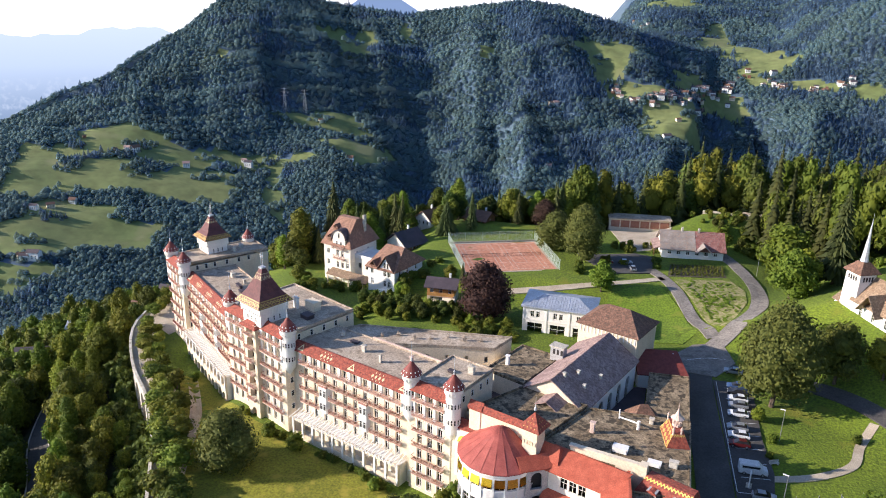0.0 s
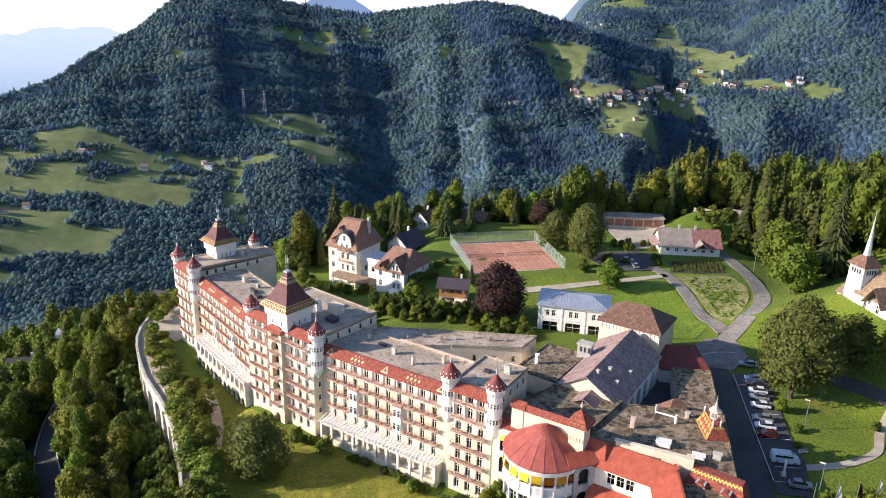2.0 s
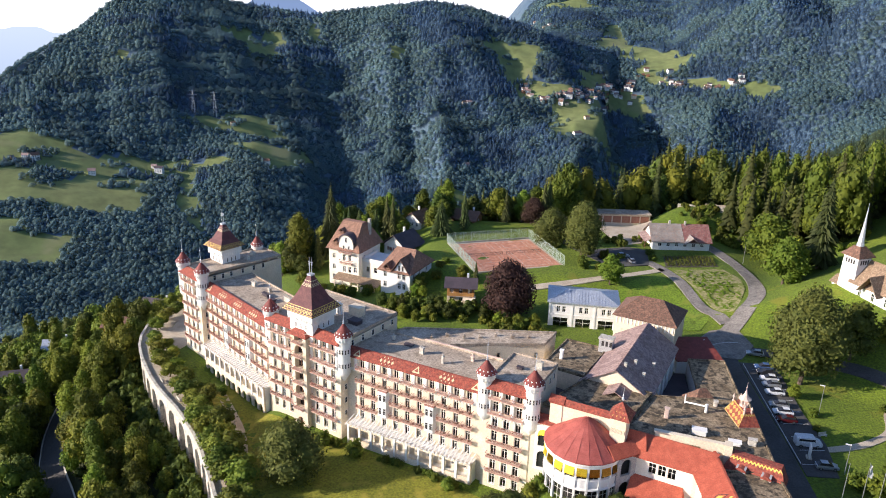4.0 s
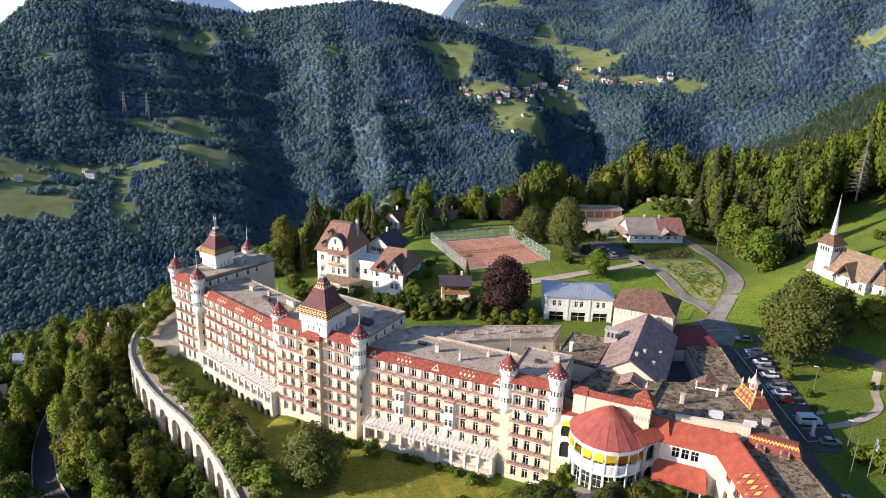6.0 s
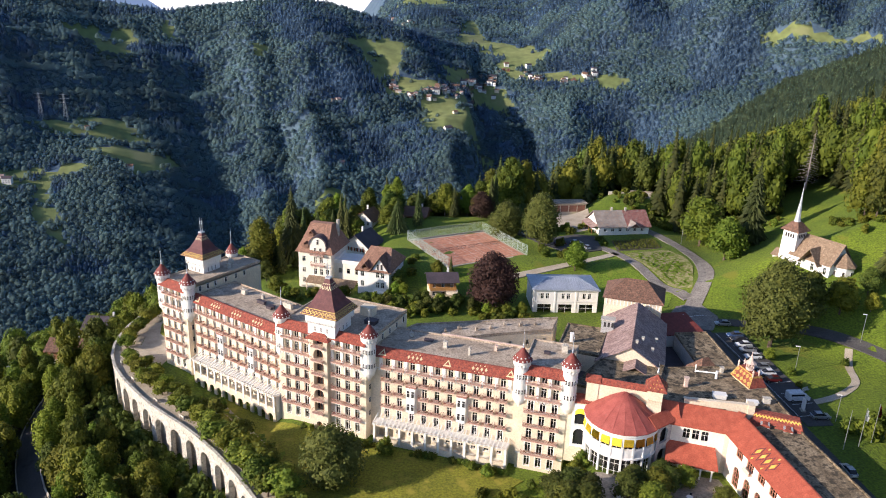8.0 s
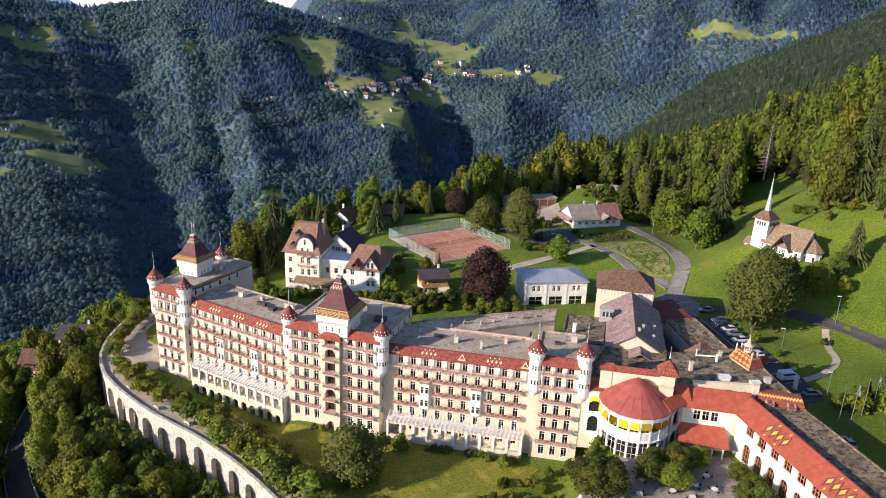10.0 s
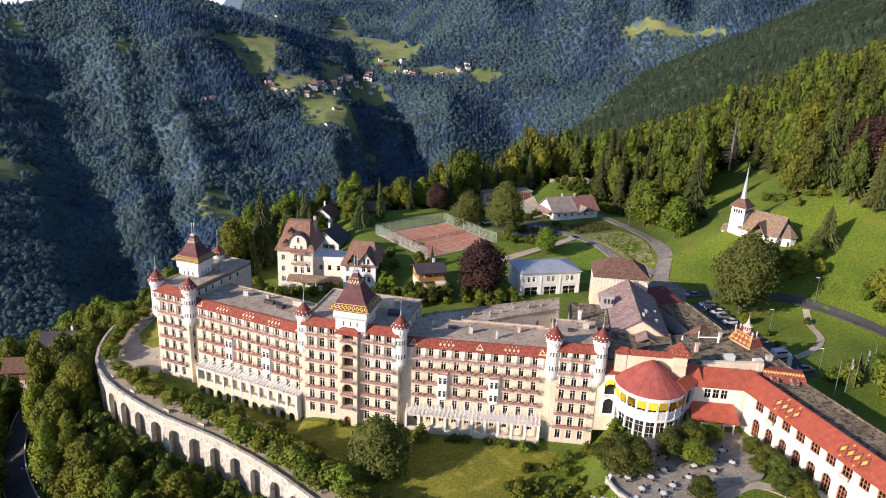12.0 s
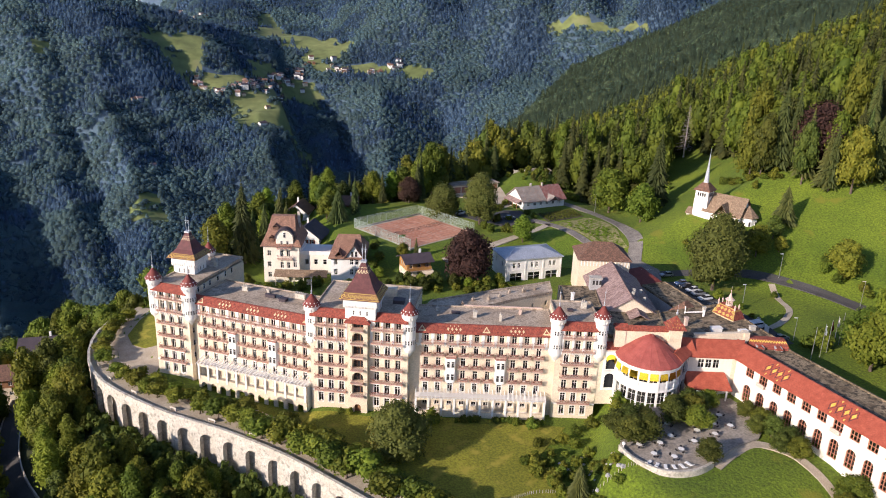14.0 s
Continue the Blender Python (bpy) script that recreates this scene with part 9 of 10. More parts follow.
for paint, x, y, tr, lab in (("carwhite", -1.5, 240.5, 20, "white car parked behind the tennis court"), ("carred", 7.5, 228.5, 12, "dark red car parked under a tree"), ("carsilver", 13.5, 229.5, 8, "silver car in the upper yard"), ("carblack", 3.0, 240, 25, "black car in the upper yard"), ("carsilver", 15.5, 224.5, 100, "grey car at the edge of the yard")):
    car(paint, x, y, tr, lab)
bm = bmesh.new()
box(bm, -0.9, 0.9, -0.12, 0.12, 0.3, 2.9)
bevel(bm, 0.05)
sgn = thing("sign_board", Matrix.Translation((33.2, 123.2, 12.15)) @ Matrix.Rotation(radians(75), 4, "Z"), "upright pale information board in the car park", "sign")
part("board", bm, M["white"], sgn)
bm = bmesh.new()
box(bm, -0.7, 0.7, -0.5, 0.5, -0.3, 0.3)
part("base", bm, M["stone"], sgn)
for k in range(4):
    bm = bmesh.new()
    box(bm, -0.6, 0.6 - 0.15 * (k % 2), -0.135, -0.121, 2.3 - k * 0.4, 2.42 - k * 0.4)
    part("text_bar", bm, M["grey"], sgn)


def pole(name, x, y, h, label, category, group, arm=0.0, flag=None, turn=0):
    t = thing(name, Matrix.Translation((x, y, zat(x, y))) @ Matrix.Rotation(radians(turn), 4, "Z"), label, category, group)
    bm = bmesh.new()
    stem(bm, (0, 0, -0.3), (0, 0, h), 0.09, 0.06, 8)
    part("pole", bm, M["metal"], t)
    if arm:
        bm = bmesh.new()
        box(bm, -0.1, arm, -0.12, 0.12, h - 0.02, h + 0.1)
        part("lamp_head", bm, M["white"], t, "flat white lamp head")
    if flag:
        bm = bmesh.new()
        cols, rows_ = 4, 7
        g = [[bm.verts.new((0.08 + 0.22 * i * (0.5 + 0.5 * j / rows_), 0.12 * math.sin(i * 1.7 + j), h - 0.3 - 2.6 * j / rows_ - 0.12 * i)) for i in range(cols + 1)] for j in range(rows_ + 1)]
        for j in range(rows_):
            for i in range(cols):
                bm.faces.new((g[j][i], g[j + 1][i], g[j + 1][i + 1], g[j][i + 1]))
        bmesh.ops.solidify(bm, geom=bm.faces[:], thickness=0.02)
        part("flag", bm, M[flag], t, "limp hanging flag")
    return t


for i, (x, y) in enumerate(((33.0, 108.6), (36.8, 109.2), (40.5, 110.4), (44.2, 111.6), (47.8, 112.8))):
    pole("flagpole", x, y, 9.0, "tall pale flagpole with a limp flag", "flagpole", "flagpoles on the lawn", flag=("metal", "white", "carred", "white", "metal")[i] if i not in (0, 4) else None)
for x, y, h in ((-139.6, 157.5, 7.0), (38.0, 118.5, 6.5), (42.0, 140.5, 7.0), (65.5, 149.8, 8.0), (74.0, 127.5, 8.0), (53.5, 232, 7.0), (22.5, 162.8, 6.0)):
    pole("street_lamp", x, y, h, "grey street lamp with a flat head", "street lamp", "street lamps", arm=0.9, turn=160)
# benches
bmesh_bench = None
for i, (x, y, tr, z) in enumerate([(*(inset(2.2)[k]), 0, 0.06) for k in (20, 29, 36, 43, 50, 57, 64)] + [(39.2, 131.5, 20, None)]):
    if z is not None:
        k = (20, 29, 36, 43, 50, 57, 64)[i]
        d = line[k + 1] - line[k]
        tr = math.degrees(math.atan2(d[1], d[0])) + 180
    m = Matrix.Translation((x, y, zat(x, y) + 0.02 if z is None else z)) @ Matrix.Rotation(radians(tr), 4, "Z")
    if bmesh_bench is None:
        bmesh_bench = thing("bench", m, "pale wooden bench facing the view", "bench", "benches")
        for nm, bx in (("seat", (-1.0, 1.0, -0.25, 0.25, 0.4, 0.47)), ("backrest", (-1.0, 1.0, 0.26, 0.32, 0.5, 0.95)), ("leg", (-0.85, -0.7, -0.22, 0.3, 0, 0.399)), ("leg", (0.7, 0.85, -0.22, 0.3, 0, 0.399))):
            bm = bmesh.new()
            box(bm, *bx)
            part(nm, bm, M["stone"], bmesh_bench)
    else:
        copy_thing(bmesh_bench, m)
# garden fence across the lawn and rocks of the slope
fence = thing("garden_fence", Matrix(), "low weathered picket fence across the lawn", "fence")
fl = smooth_line([(-58, 100), (-48, 100.5), (-38.2, 95.2), (-30, 92.0)], 8)
bm = bmesh.new()
box(bm, -0.04, 0.04, -0.04, 0.04, -0.2, 0.9)
picket = baked(bm, "picket", M["stone"])
for a, b in zip(fl, fl[1:]):
    n = max(2, int(np.hypot(*(b - a)) / 0.45))
    for k in range(n):
        p = a + (b - a) * k / n
        part("picket", picket, None, fence, at=Matrix.Translation((p[0], p[1], zat(p[0], p[1]))))
rr_ = np.random.default_rng(77)
for i in range(26):
    x, y = rr_.uniform(-40, -32), rr_.uniform(93, 108)
    bm = bmesh.new()
    bmesh.ops.create_icosphere(bm, subdivisions=2, radius=1.0)
    for v in bm.verts:
        v.co *= rr_.uniform(0.8, 1.15)
    s = rr_.uniform(0.35, 0.9)
    tagged(part("rock", bm, M["grey"], at=Matrix.Translation((x, y, zat(x, y) + 0.1)) @ Matrix.Diagonal((s * 0.75, s * 0.6, s * 0.42, 1))), "pale boulder in the rock garden", "rock", "rocks of the garden slope")

# ---- near woods and garden trees ----
prng = np.random.default_rng(11)
ROADS = [(((30.5, 176), (28, 150), (27.5, 130), (25.5, 88)), 6), (((29, 172), (34.5, 181), (43, 192), (49, 204), (51, 217), (49.5, 230), (46.5, 242), (41, 256)), 6), (((31, 172.5), (41, 169), (52, 163), (60, 156), (66, 147), (71, 136), (75, 122)), 5), (((-118, 118), (-128, 133), (-141, 150), (-150, 172), (-152, 195), (-150, 226)), 4.2)]


def off_road(x, y):
    for pts, w in ROADS:
        for (ax, ay), (bx, by) in zip(pts, pts[1:]):
            dx, dy = bx - ax, by - ay
            t = min(1, max(0, ((x - ax) * dx + (y - ay) * dy) / (dx * dx + dy * dy)))
            if math.hypot(x - ax - t * dx, y - ay - t * dy) < w:
                return False
    return True


HOUSES_AT = [(58, 284, 7), (-146, 229, 9), (-154.5, 219, 9), (-176, 217, 9), (-175, 190, 9), (-60, 240, 9), (-57, 263, 7), (-41, 268, 7), (21, 266, 16), (34, 245, 13), (-65, 205, 20), (-40, 194, 9), (-20, 226, 26), (-5, 184, 15), (70, 180, 13)]


def free(x, y):
    return all(math.hypot(x - a, y - b) > r for a, b, r in HOUSES_AT) and off_road(x, y)


def fill(x0, x1, y0, y1, gap, ok, kinds, s0, s1, group, near=lambda x, y: True, name="", label="", jit=0.42, tall=1.0, size=lambda x, y: 1.0):
    """Plants an uneven wood over a box where ok holds: single trees where near holds, the rest joined."""
    rest = {}
    for i, y in enumerate(np.arange(y0, y1, gap * 0.87)):
        for x in np.arange(x0 + (i % 2) * gap / 2, x1, gap):
            px, py = float(x + prng.uniform(-jit, jit) * gap), float(y + prng.uniform(-jit, jit) * gap)
            k, s, tr = kinds[prng.integers(len(kinds))], prng.uniform(s0, s1) * size(px, py), prng.uniform(0, 6.28)
            sz = s * prng.uniform(0.95, 1.35) * (1.0 if k in ("spruce", "fir") else tall)
            if not ok(px, py) or not free(px, py):
                continue
            if near(px, py):
                plant(k, px, py, s, tr, group=group, sz=sz)
            else:
                w = {"spruce": "spruce", "fir": "spruce", "dark": "dark", "poplar": "lime", "lime": "lime"}.get(k, "ash")
                rest.setdefault(w, []).append((int(prng.integers(len(WOODS[w][0]))), px, py, zat(px, py) - 0.4, s, sz, tr))
    for w, spots in rest.items():
        join_wood(f"{w}_{name}", f"{w if w != 'dark' else 'dark green'} trees of the {label}", spots, WOODS[w][0], M[WOODS[w][1]])


bw = lambda x, y: float(beyond_wall(np.float64(x), np.float64(y)))
# wood on the slope under the retaining wall
fill(-240, -58, 56, 266, 5.7, lambda x, y: 4.2 < bw(x, y) < 100 and not (x > -100 and y < 72) and not (y > 225 and x > -120), ["oak", "ash", "maple", "dark", "oak", "maple", "lime", "ash", "poplar"], 0.62, 1.0, "wood below the promenade", lambda x, y: bw(x, y) < 34 and x > -168 and y > 96, "slope_wood", "wood below the promenade", tall=1.12, size=lambda x, y: 0.55 if bw(x, y) < 9 and y < 182 else 0.8 if bw(x, y) < 15 and y < 175 else 1.05)
fill(-138, -88, 222, 268, 7.2, lambda x, y: y > 222 - 0.3 * (x + 112), ["oak", "maple", "dark", "ash", "oak"], 0.8, 1.15, "", lambda x, y: False, "west_wood", "wood behind the hotel")
# belt of trees along the north edge of the plateau, low in the west, tall in the east
edge = lambda x, y: not (36 < x < 68 and 250 < y < 291) and y > 266 + 5 * math.sin(x * 0.11) - (x < -62) * 24 - (x > 36) * 8 - (-50 < x < -38) * 10
fill(-92, -8, 244, 306, 6.2, edge, ["oak", "ash", "maple", "dark", "fir", "oak", "maple", "poplar", "ash", "fir"], 0.72, 1.0, "trees on the north edge", lambda x, y: y < 276, "north_west_wood", "wood on the north edge")
fill(-8, 66, 244, 320, 6.6, edge, ["oak", "ash", "poplar", "maple", "fir", "poplar", "dark", "spruce", "spruce", "fir"], 1.05, 1.45, "trees on the north edge", lambda x, y: y < 276, "north_east_wood", "wood on the north-east edge", tall=1.25)
# forest above the church, open up to a glade and along a shelf with a shed
def inside(x, y, pts):
    hit = False
    for (ax, ay), (bx, by) in zip(pts, pts[1:] + pts[:1]):
        if (ay > y) != (by > y) and x < ax + (y - ay) * (bx - ax) / (by - ay):
            hit = not hit
    return hit


GLADE = [(64, 200), (79, 227), (92, 241), (108, 260), (122, 260), (117, 236), (105, 200)]
meadow = lambda x, y: (x < (66 if y < 214 else 78 if y < 246 else 57)) or inside(x, y, GLADE) or (x < 68 and 272 < y < 291) or (x < 94 + (190 - y) * 0.66 + 1.5 * math.sin(y * 0.4) and y < 206)
fill(56, 240, 128, 356, 6.8, lambda x, y: not meadow(x, y) and math.atan2(x + 119, y + 5) < radians(59) and math.hypot(x, y) < 338, ["spruce", "ash", "fir", "spruce", "oak", "dark", "maple", "spruce", "poplar", "spruce", "fir"], 1.0, 1.4, "forest above the church", lambda x, y: (x < 112 and y < 232) or (y < 190 and x < 132), "hill_wood", "forest above the church", tall=1.4)

# undergrowth below the wall
spots = []
for _ in range(700):
    x, y = prng.uniform(-175, -66), prng.uniform(70, 240)
    if 2.5 < bw(x, y) < 40 and free(x, y):
        s = prng.uniform(0.25, 0.5) * (1.4 if y < 125 else 1)
        spots.append((0, x, y, zat(x, y) - 0.4, s * 1.2, s * 0.9, prng.uniform(0, 6.28)))
for _ in range(260):
    s = prng.uniform(8, run - 6)
    q = prng.uniform(1.4, 5.0)
    i = int(np.searchsorted(accn, s))
    row = inset(-q)
    x, y = float(row[i][0]) + prng.uniform(-1, 1), float(row[i][1]) + prng.uniform(-1, 1)
    if bw(x, y) > 1.2:
        k = prng.uniform(0.3, 0.58)
        spots.append((0, x, y, zat(x, y) - 0.4, k * 0.8, k, prng.uniform(0, 6.28)))
join_wood("undergrowth", "dark bushes and saplings under the slope wood", spots, [broadleaf_meshes(44, 11, 9, 100, 1.0, 4, "leafy_dark", 0.0)[0]], M["leafy_dark"])
# promenade trees, two uneven rows behind the parapet
for d, step, o in ((4.1, 4.5, 0), (6.9, 5.6, 2)):
    row, close = inset(d), inset(d - 1.5)
    s = o
    while s < run - 6:
        x, y = float(np.interp(s, accn, [p[0] for p in row])), float(np.interp(s, accn, [p[1] for p in row]))
        if y < 142:
            x, y = float(np.interp(s, accn, [p[0] for p in close])), float(np.interp(s, accn, [p[1] for p in close]))
        in_drive = y > 178 and d > 5
        if s > 8 and not in_drive and prng.random() > 0.1:
            big = 1.5 if y < 140 else 1.25 if y < 152 else 1.0
            plant("terrace", x + prng.uniform(-0.5, 0.5), y + prng.uniform(-0.5, 0.5), prng.uniform(0.9, 1.2) * big, prng.uniform(0, 6.28), group="promenade trees", z=0.05, sz=prng.uniform(0.7, 0.95) * big)
        s += step * prng.uniform(0.85, 1.2)

# single trees
for k, x, y, s, lab in (
        ("lawn", -70.0, 122.6, 1.0, "round green tree standing alone on the lawn"), ("beech", -25.0, 184.6, 1.1, ""), ("bigash", 43.0, 154.0, 1.0, ""),
        ("cedar", -41.5, 96.5, 0.62, "small dark conifer at the edge of the lawn"), ("lime", 6.0, 206.0, 0.95, "small bright green tree by the lane"),
        ("lawn", -9.8, 239.5, 0.98, "round olive-green tree behind the tennis court"), ("bigash", -0.4, 227.0, 0.78, "large grey-green tree beside the yard"),
        ("lime", 57.6, 208.6, 1.45, "bright yellow-green bushy tree by the road"), ("lime", 62.0, 215.0, 1.3, "bright green tree by the road"), ("oak", 61.0, 233.0, 1.65, "tall green tree beside the upper road"), ("spruce", 71.0, 218.0, 1.5, "big dark spruce beside the church meadow"),
        ("dark", 57.5, 162.5, 1.3, "green tree in front of the church"), ("oak", 66.5, 161.0, 0.95, "green tree in front of the church"), ("dark", 57.5, 171.5, 0.65, "dark tree beside the church road"), ("dark", 76.0, 164.0, 0.7, "dark round tree beside the church"), ("lime", 74.0, 117.5, 1.2, "bright yellow-green tree by the road"), ("lime", 69.5, 113.0, 1.0, ""), ("maple", 73.5, 158.5, 0.5, ""),
        ("cedar", 84.0, 168.0, 1.0, "broad conifer on the church meadow"), ("maple", 79.5, 139.0, 1.15, "round tree on the meadow"), ("bush", 57.0, 143.0, 0.9, ""), ("maple", 92.0, 118.0, 1.2, ""), ("lime", 88, 108, 1.1, ""), ("oak", 80, 101, 1.0, ""), ("lime", 70, 98, 1.0, ""), ("maple", 60, 99, 0.95, ""), ("lime", 51, 97, 1.5, "tall yellow-green tree below the road"), ("lime", 42.5, 99.5, 1.5, "tall yellow-green tree beside the lawn"), ("lime", 48.5, 107, 1.25, "yellow-green tree beside the lawn"), ("oak", 46, 90, 1.2, ""), ("lime", 56, 106, 0.8, ""), ("maple", 66, 108, 0.85, ""),
        ("spruce", -84.2, 230.6, 1.42, "tall dark spruce behind the villa"), ("fir", -87.5, 224.5, 0.8, ""), ("spruce", -90.0, 227.5, 0.75, ""), ("dark", -92.0, 219.0, 0.62, ""), ("fir", -80.5, 234, 1.05, ""), ("spruce", -66.0, 250, 0.7, ""), ("oak", -51, 251, 0.8, ""), ("ash", -48, 256, 0.75, ""), ("oak", -63, 252, 0.8, ""), ("poplar", -94.0, 225.0, 1.38, "pale green birch-like tree by the drive"), ("poplar", -99.5, 222.5, 0.85, ""), ("fir", -84.5, 236.0, 1.0, ""), ("oak", -103, 226, 0.85, ""), ("spruce", -76, 238, 0.9, ""), ("fir", -71, 243, 0.95, ""), ("poplar", -70, 236, 0.7, ""),
        ("maple", -88.0, 207.5, 0.55, "small tree in front of the villa"), ("bush", -84.5, 205.5, 1.4, ""), ("bush", -86, 209, 1.2, ""),
        ("cedar", -48.0, 246.0, 0.95, "blue-green spruce behind the tennis court"), ("fir", -40, 252, 0.85, ""), ("maple", -38.5, 205.0, 0.45, "small tree in front of the court"), ("fir", -34.5, 203.5, 0.42, "small conifer in front of the court"),
        ("copperish", -14.5, 262, 0.75, ""), ("copperish", 113.0, 183.0, 1.65, "big copper beech rising out of the forest"), ("lime", -52.0, 196.0, 0.4, ""), ("lime", -49.8, 195.0, 0.38, ""), ("maple", -51, 199, 0.5, ""), ("dark", -46.5, 186, 0.4, ""), ("maple", -40.5, 184, 0.42, ""), ("dark", -36, 182.5, 0.42, ""), ("lime", -27.5, 178.5, 0.38, ""), ("maple", -22.5, 176.5, 0.4, ""), ("lime", -18.0, 177.5, 0.42, ""), ("dark", -31.5, 180.5, 0.4, ""),
        ("maple", -57, 186, 0.45, ""), ("dark", -61, 190, 0.42, ""), ("maple", -54, 181, 0.4, ""), ("lime", -50, 178, 0.35, ""),
        ("lime", 39.0, 147.0, 0.36, ""), ("bush", 40.5, 139.5, 0.9, ""), ("bush", 38.7, 133.6, 0.7, ""), ("bush", 41.5, 112.5, 2.0, "reddish shrub bed below the flagpoles"), ("bush", 45.5, 115.5, 1.8, ""), ("bush", 38, 114.5, 1.5, "")):
    if k == "copperish":
        plant("beech", x, y, s * 0.95, prng.uniform(0, 6.28), label=lab)
    else:
        plant(k, x, y, s, prng.uniform(0, 6.28), label=lab, sz=s * (1.16 if k == "bigash" else 1.0))
# terrace and garden wing trees
for x, y, s in ((-27.6, 99.6, 0.86), (-24.0, 99.2, 0.86), (-25.4, 103.2, 0.84), (-22.4, 102.6, 0.74), (-28.2, 103.6, 0.72)):
    plant("dark", x, y, s, prng.uniform(0, 6.28), label="dark green tree shading the café terrace", z=8.1, sz=s * 0.62)
for x, y, s, k in ((-15.0, 101.6, 0.74, "dark"), (-11.2, 98.4, 0.74, "maple"), (-9.2, 102.6, 0.72, "maple"), (-13.0, 104.2, 0.66, "dark"), (-6.2, 103.8, 0.6, "dark"), (-2.0, 105.0, 0.54, "maple"), (-6.0, 106.8, 0.54, "dark"), (-16.6, 89.0, 0.62, "dark"), (2.6, 98.5, 0.5, "dark"), (3.2, 94.8, 0.56, "maple"), (2.6, 91.0, 0.6, "dark"), (3.4, 87.2, 0.58, "dark"), (2.4, 83.8, 0.6, "maple"), (0.2, 93.2, 0.5, "dark"), (0.0, 86.5, 0.52, "dark"), (4.2, 72.0, 0.8, "oak"), (-0.5, 69.5, 0.7, "ash"), (7.5, 66.0, 0.8, "ash")):
    plant(k, x, y, s, prng.uniform(0, 6.28), label="clipped green tree beside the terrace", z=zat(x, y) + 0.1, sz=s * 0.72)
# shrubs on the rock garden slope and along the hotel front
for i in range(34):
    x, y = prng.uniform(-41, -31), prng.uniform(92, 116)
    if x < -33 or y > 99:
        plant("bush", x, y + max(0, x + 34) * 0.8, prng.uniform(0.5, 1.1), prng.uniform(0, 6.28), group="shrubs of the rock garden")
for t in np.linspace(0.02, 0.98, 22):
    for m, L, d in ((B_m, B_L, 3.9), (C_m, C_L, 2.4), (A_m, A_L, 4.6)):
        if prng.random() < (0.75 if m is B_m else 0.2):
            p = m @ Vector((t * L, -d - prng.uniform(0, 1.2), 0))
            plant("bush", p.x, p.y, prng.uniform(0.45, 0.95), prng.uniform(0, 6.28), group="shrubs along the hotel front")
for x, y, s in ((-58.5, 131.5, 1.7), (-66.2, 134.8, 1.5), (-37.5, 121.8, 1.2), (-24.2, 117.5, 1.3), (-29, 117, 0.9), (-19.5, 114.5, 1.5), (-21.5, 112.5, 1.4)):
    plant("bush", x, y, s, 0.4, group="shrubs along the hotel front")
# shrubs and small trees of the inner garden and round the houses
for x0, x1, y0, y1, n, kk in ((-60, -30, 177, 189, 34, "bush"), (-30, -14, 172, 179, 16, "bush"), (-62, -50, 184, 194, 9, "bush"), (-46, -36, 184, 189, 8, "bush"), (-90, -66, 200, 206, 12, "bush"), (6, 24, 226, 250, 14, "bush"), (-2, 8, 214, 222, 7, "bush"), (52, 60, 168, 180, 9, "bush"), (76, 92, 120, 150, 12, "bush"), (-46, -38, 92, 112, 14, "bush"), (-60, -34, 180, 188, 10, "dark"), (-56, -44, 203, 216, 8, "bush"), (38, 60, 250, 278, 48, "bush"), (88, 104, 186, 206, 22, "bush"), (80, 96, 228, 246, 10, "bush"), (44, 62, 250, 274, 9, "dark")):
    for _ in range(n):
        x, y = prng.uniform(x0, x1), prng.uniform(y0, y1)
        if kk == "bush" and all(math.hypot(x - a, y - b) > r for a, b, r in ((-38.5, 194, 5.5), (20, 240, 0), (-5, 184, 12))):
            plant("bush", x, y, prng.uniform(0.7, 1.5), prng.uniform(0, 6.28), group="garden shrubs", sz=prng.uniform(0.7, 1.5))
        elif kk != "bush" and math.hypot(x + 38.5, y - 194) > 7:
            plant(kk, x, y, prng.uniform(0.25, 0.42), prng.uniform(0, 6.28), label="small dark tree in the inner garden", group="garden trees")
# rows of vegetables in the plot, rough tufts on the bank
spots = []
for i in range(11):
    for j in range(14):
        u, v = (i + 0.5) / 11, (j + prng.uniform(0.2, 0.8)) / 14
        x, y = 26.4 + 16.6 * v + 0.9 * u, 222.4 + 2.6 * v + 9.8 * u
        k = prng.uniform(0.35, 0.62)
        spots.append((0, x, y, zat(x, y) + 0.1, k, k * 0.8, prng.uniform(0, 6.28)))
join_wood("vegetable_rows", "rows of dark green vegetables in the plot", spots, [broadleaf_meshes(51, 1.6, 1.8, 60, 0.2, 3, "leafy_dark", 0.0)[0]], M["leafy_dark"])
spots = []
for _ in range(260):
    v, u = prng.uniform(0, 1), prng.uniform(0, 1)
    x, y = 29.5 + 14.5 * v + 5.5 * u * (1 - v), 218.5 + 2.5 * v - 26 * u
    if inside(x, y, [(28.6, 218.6), (43.6, 221.8), (46.4, 214), (45.6, 207), (41.2, 198), (37.6, 191.5), (33.6, 203), (30.4, 212)]):
        k = prng.uniform(0.3, 0.8)
        spots.append((0, x, y, zat(x, y) + 0.05, k, k * 0.6, prng.uniform(0, 6.28)))
join_wood("bank_tufts", "rough grass tufts and weeds on the bank", spots, [broadleaf_meshes(52, 1.0, 1.6, 60, 0.2, 3, "lime", 0.0)[0]], M["lime"])
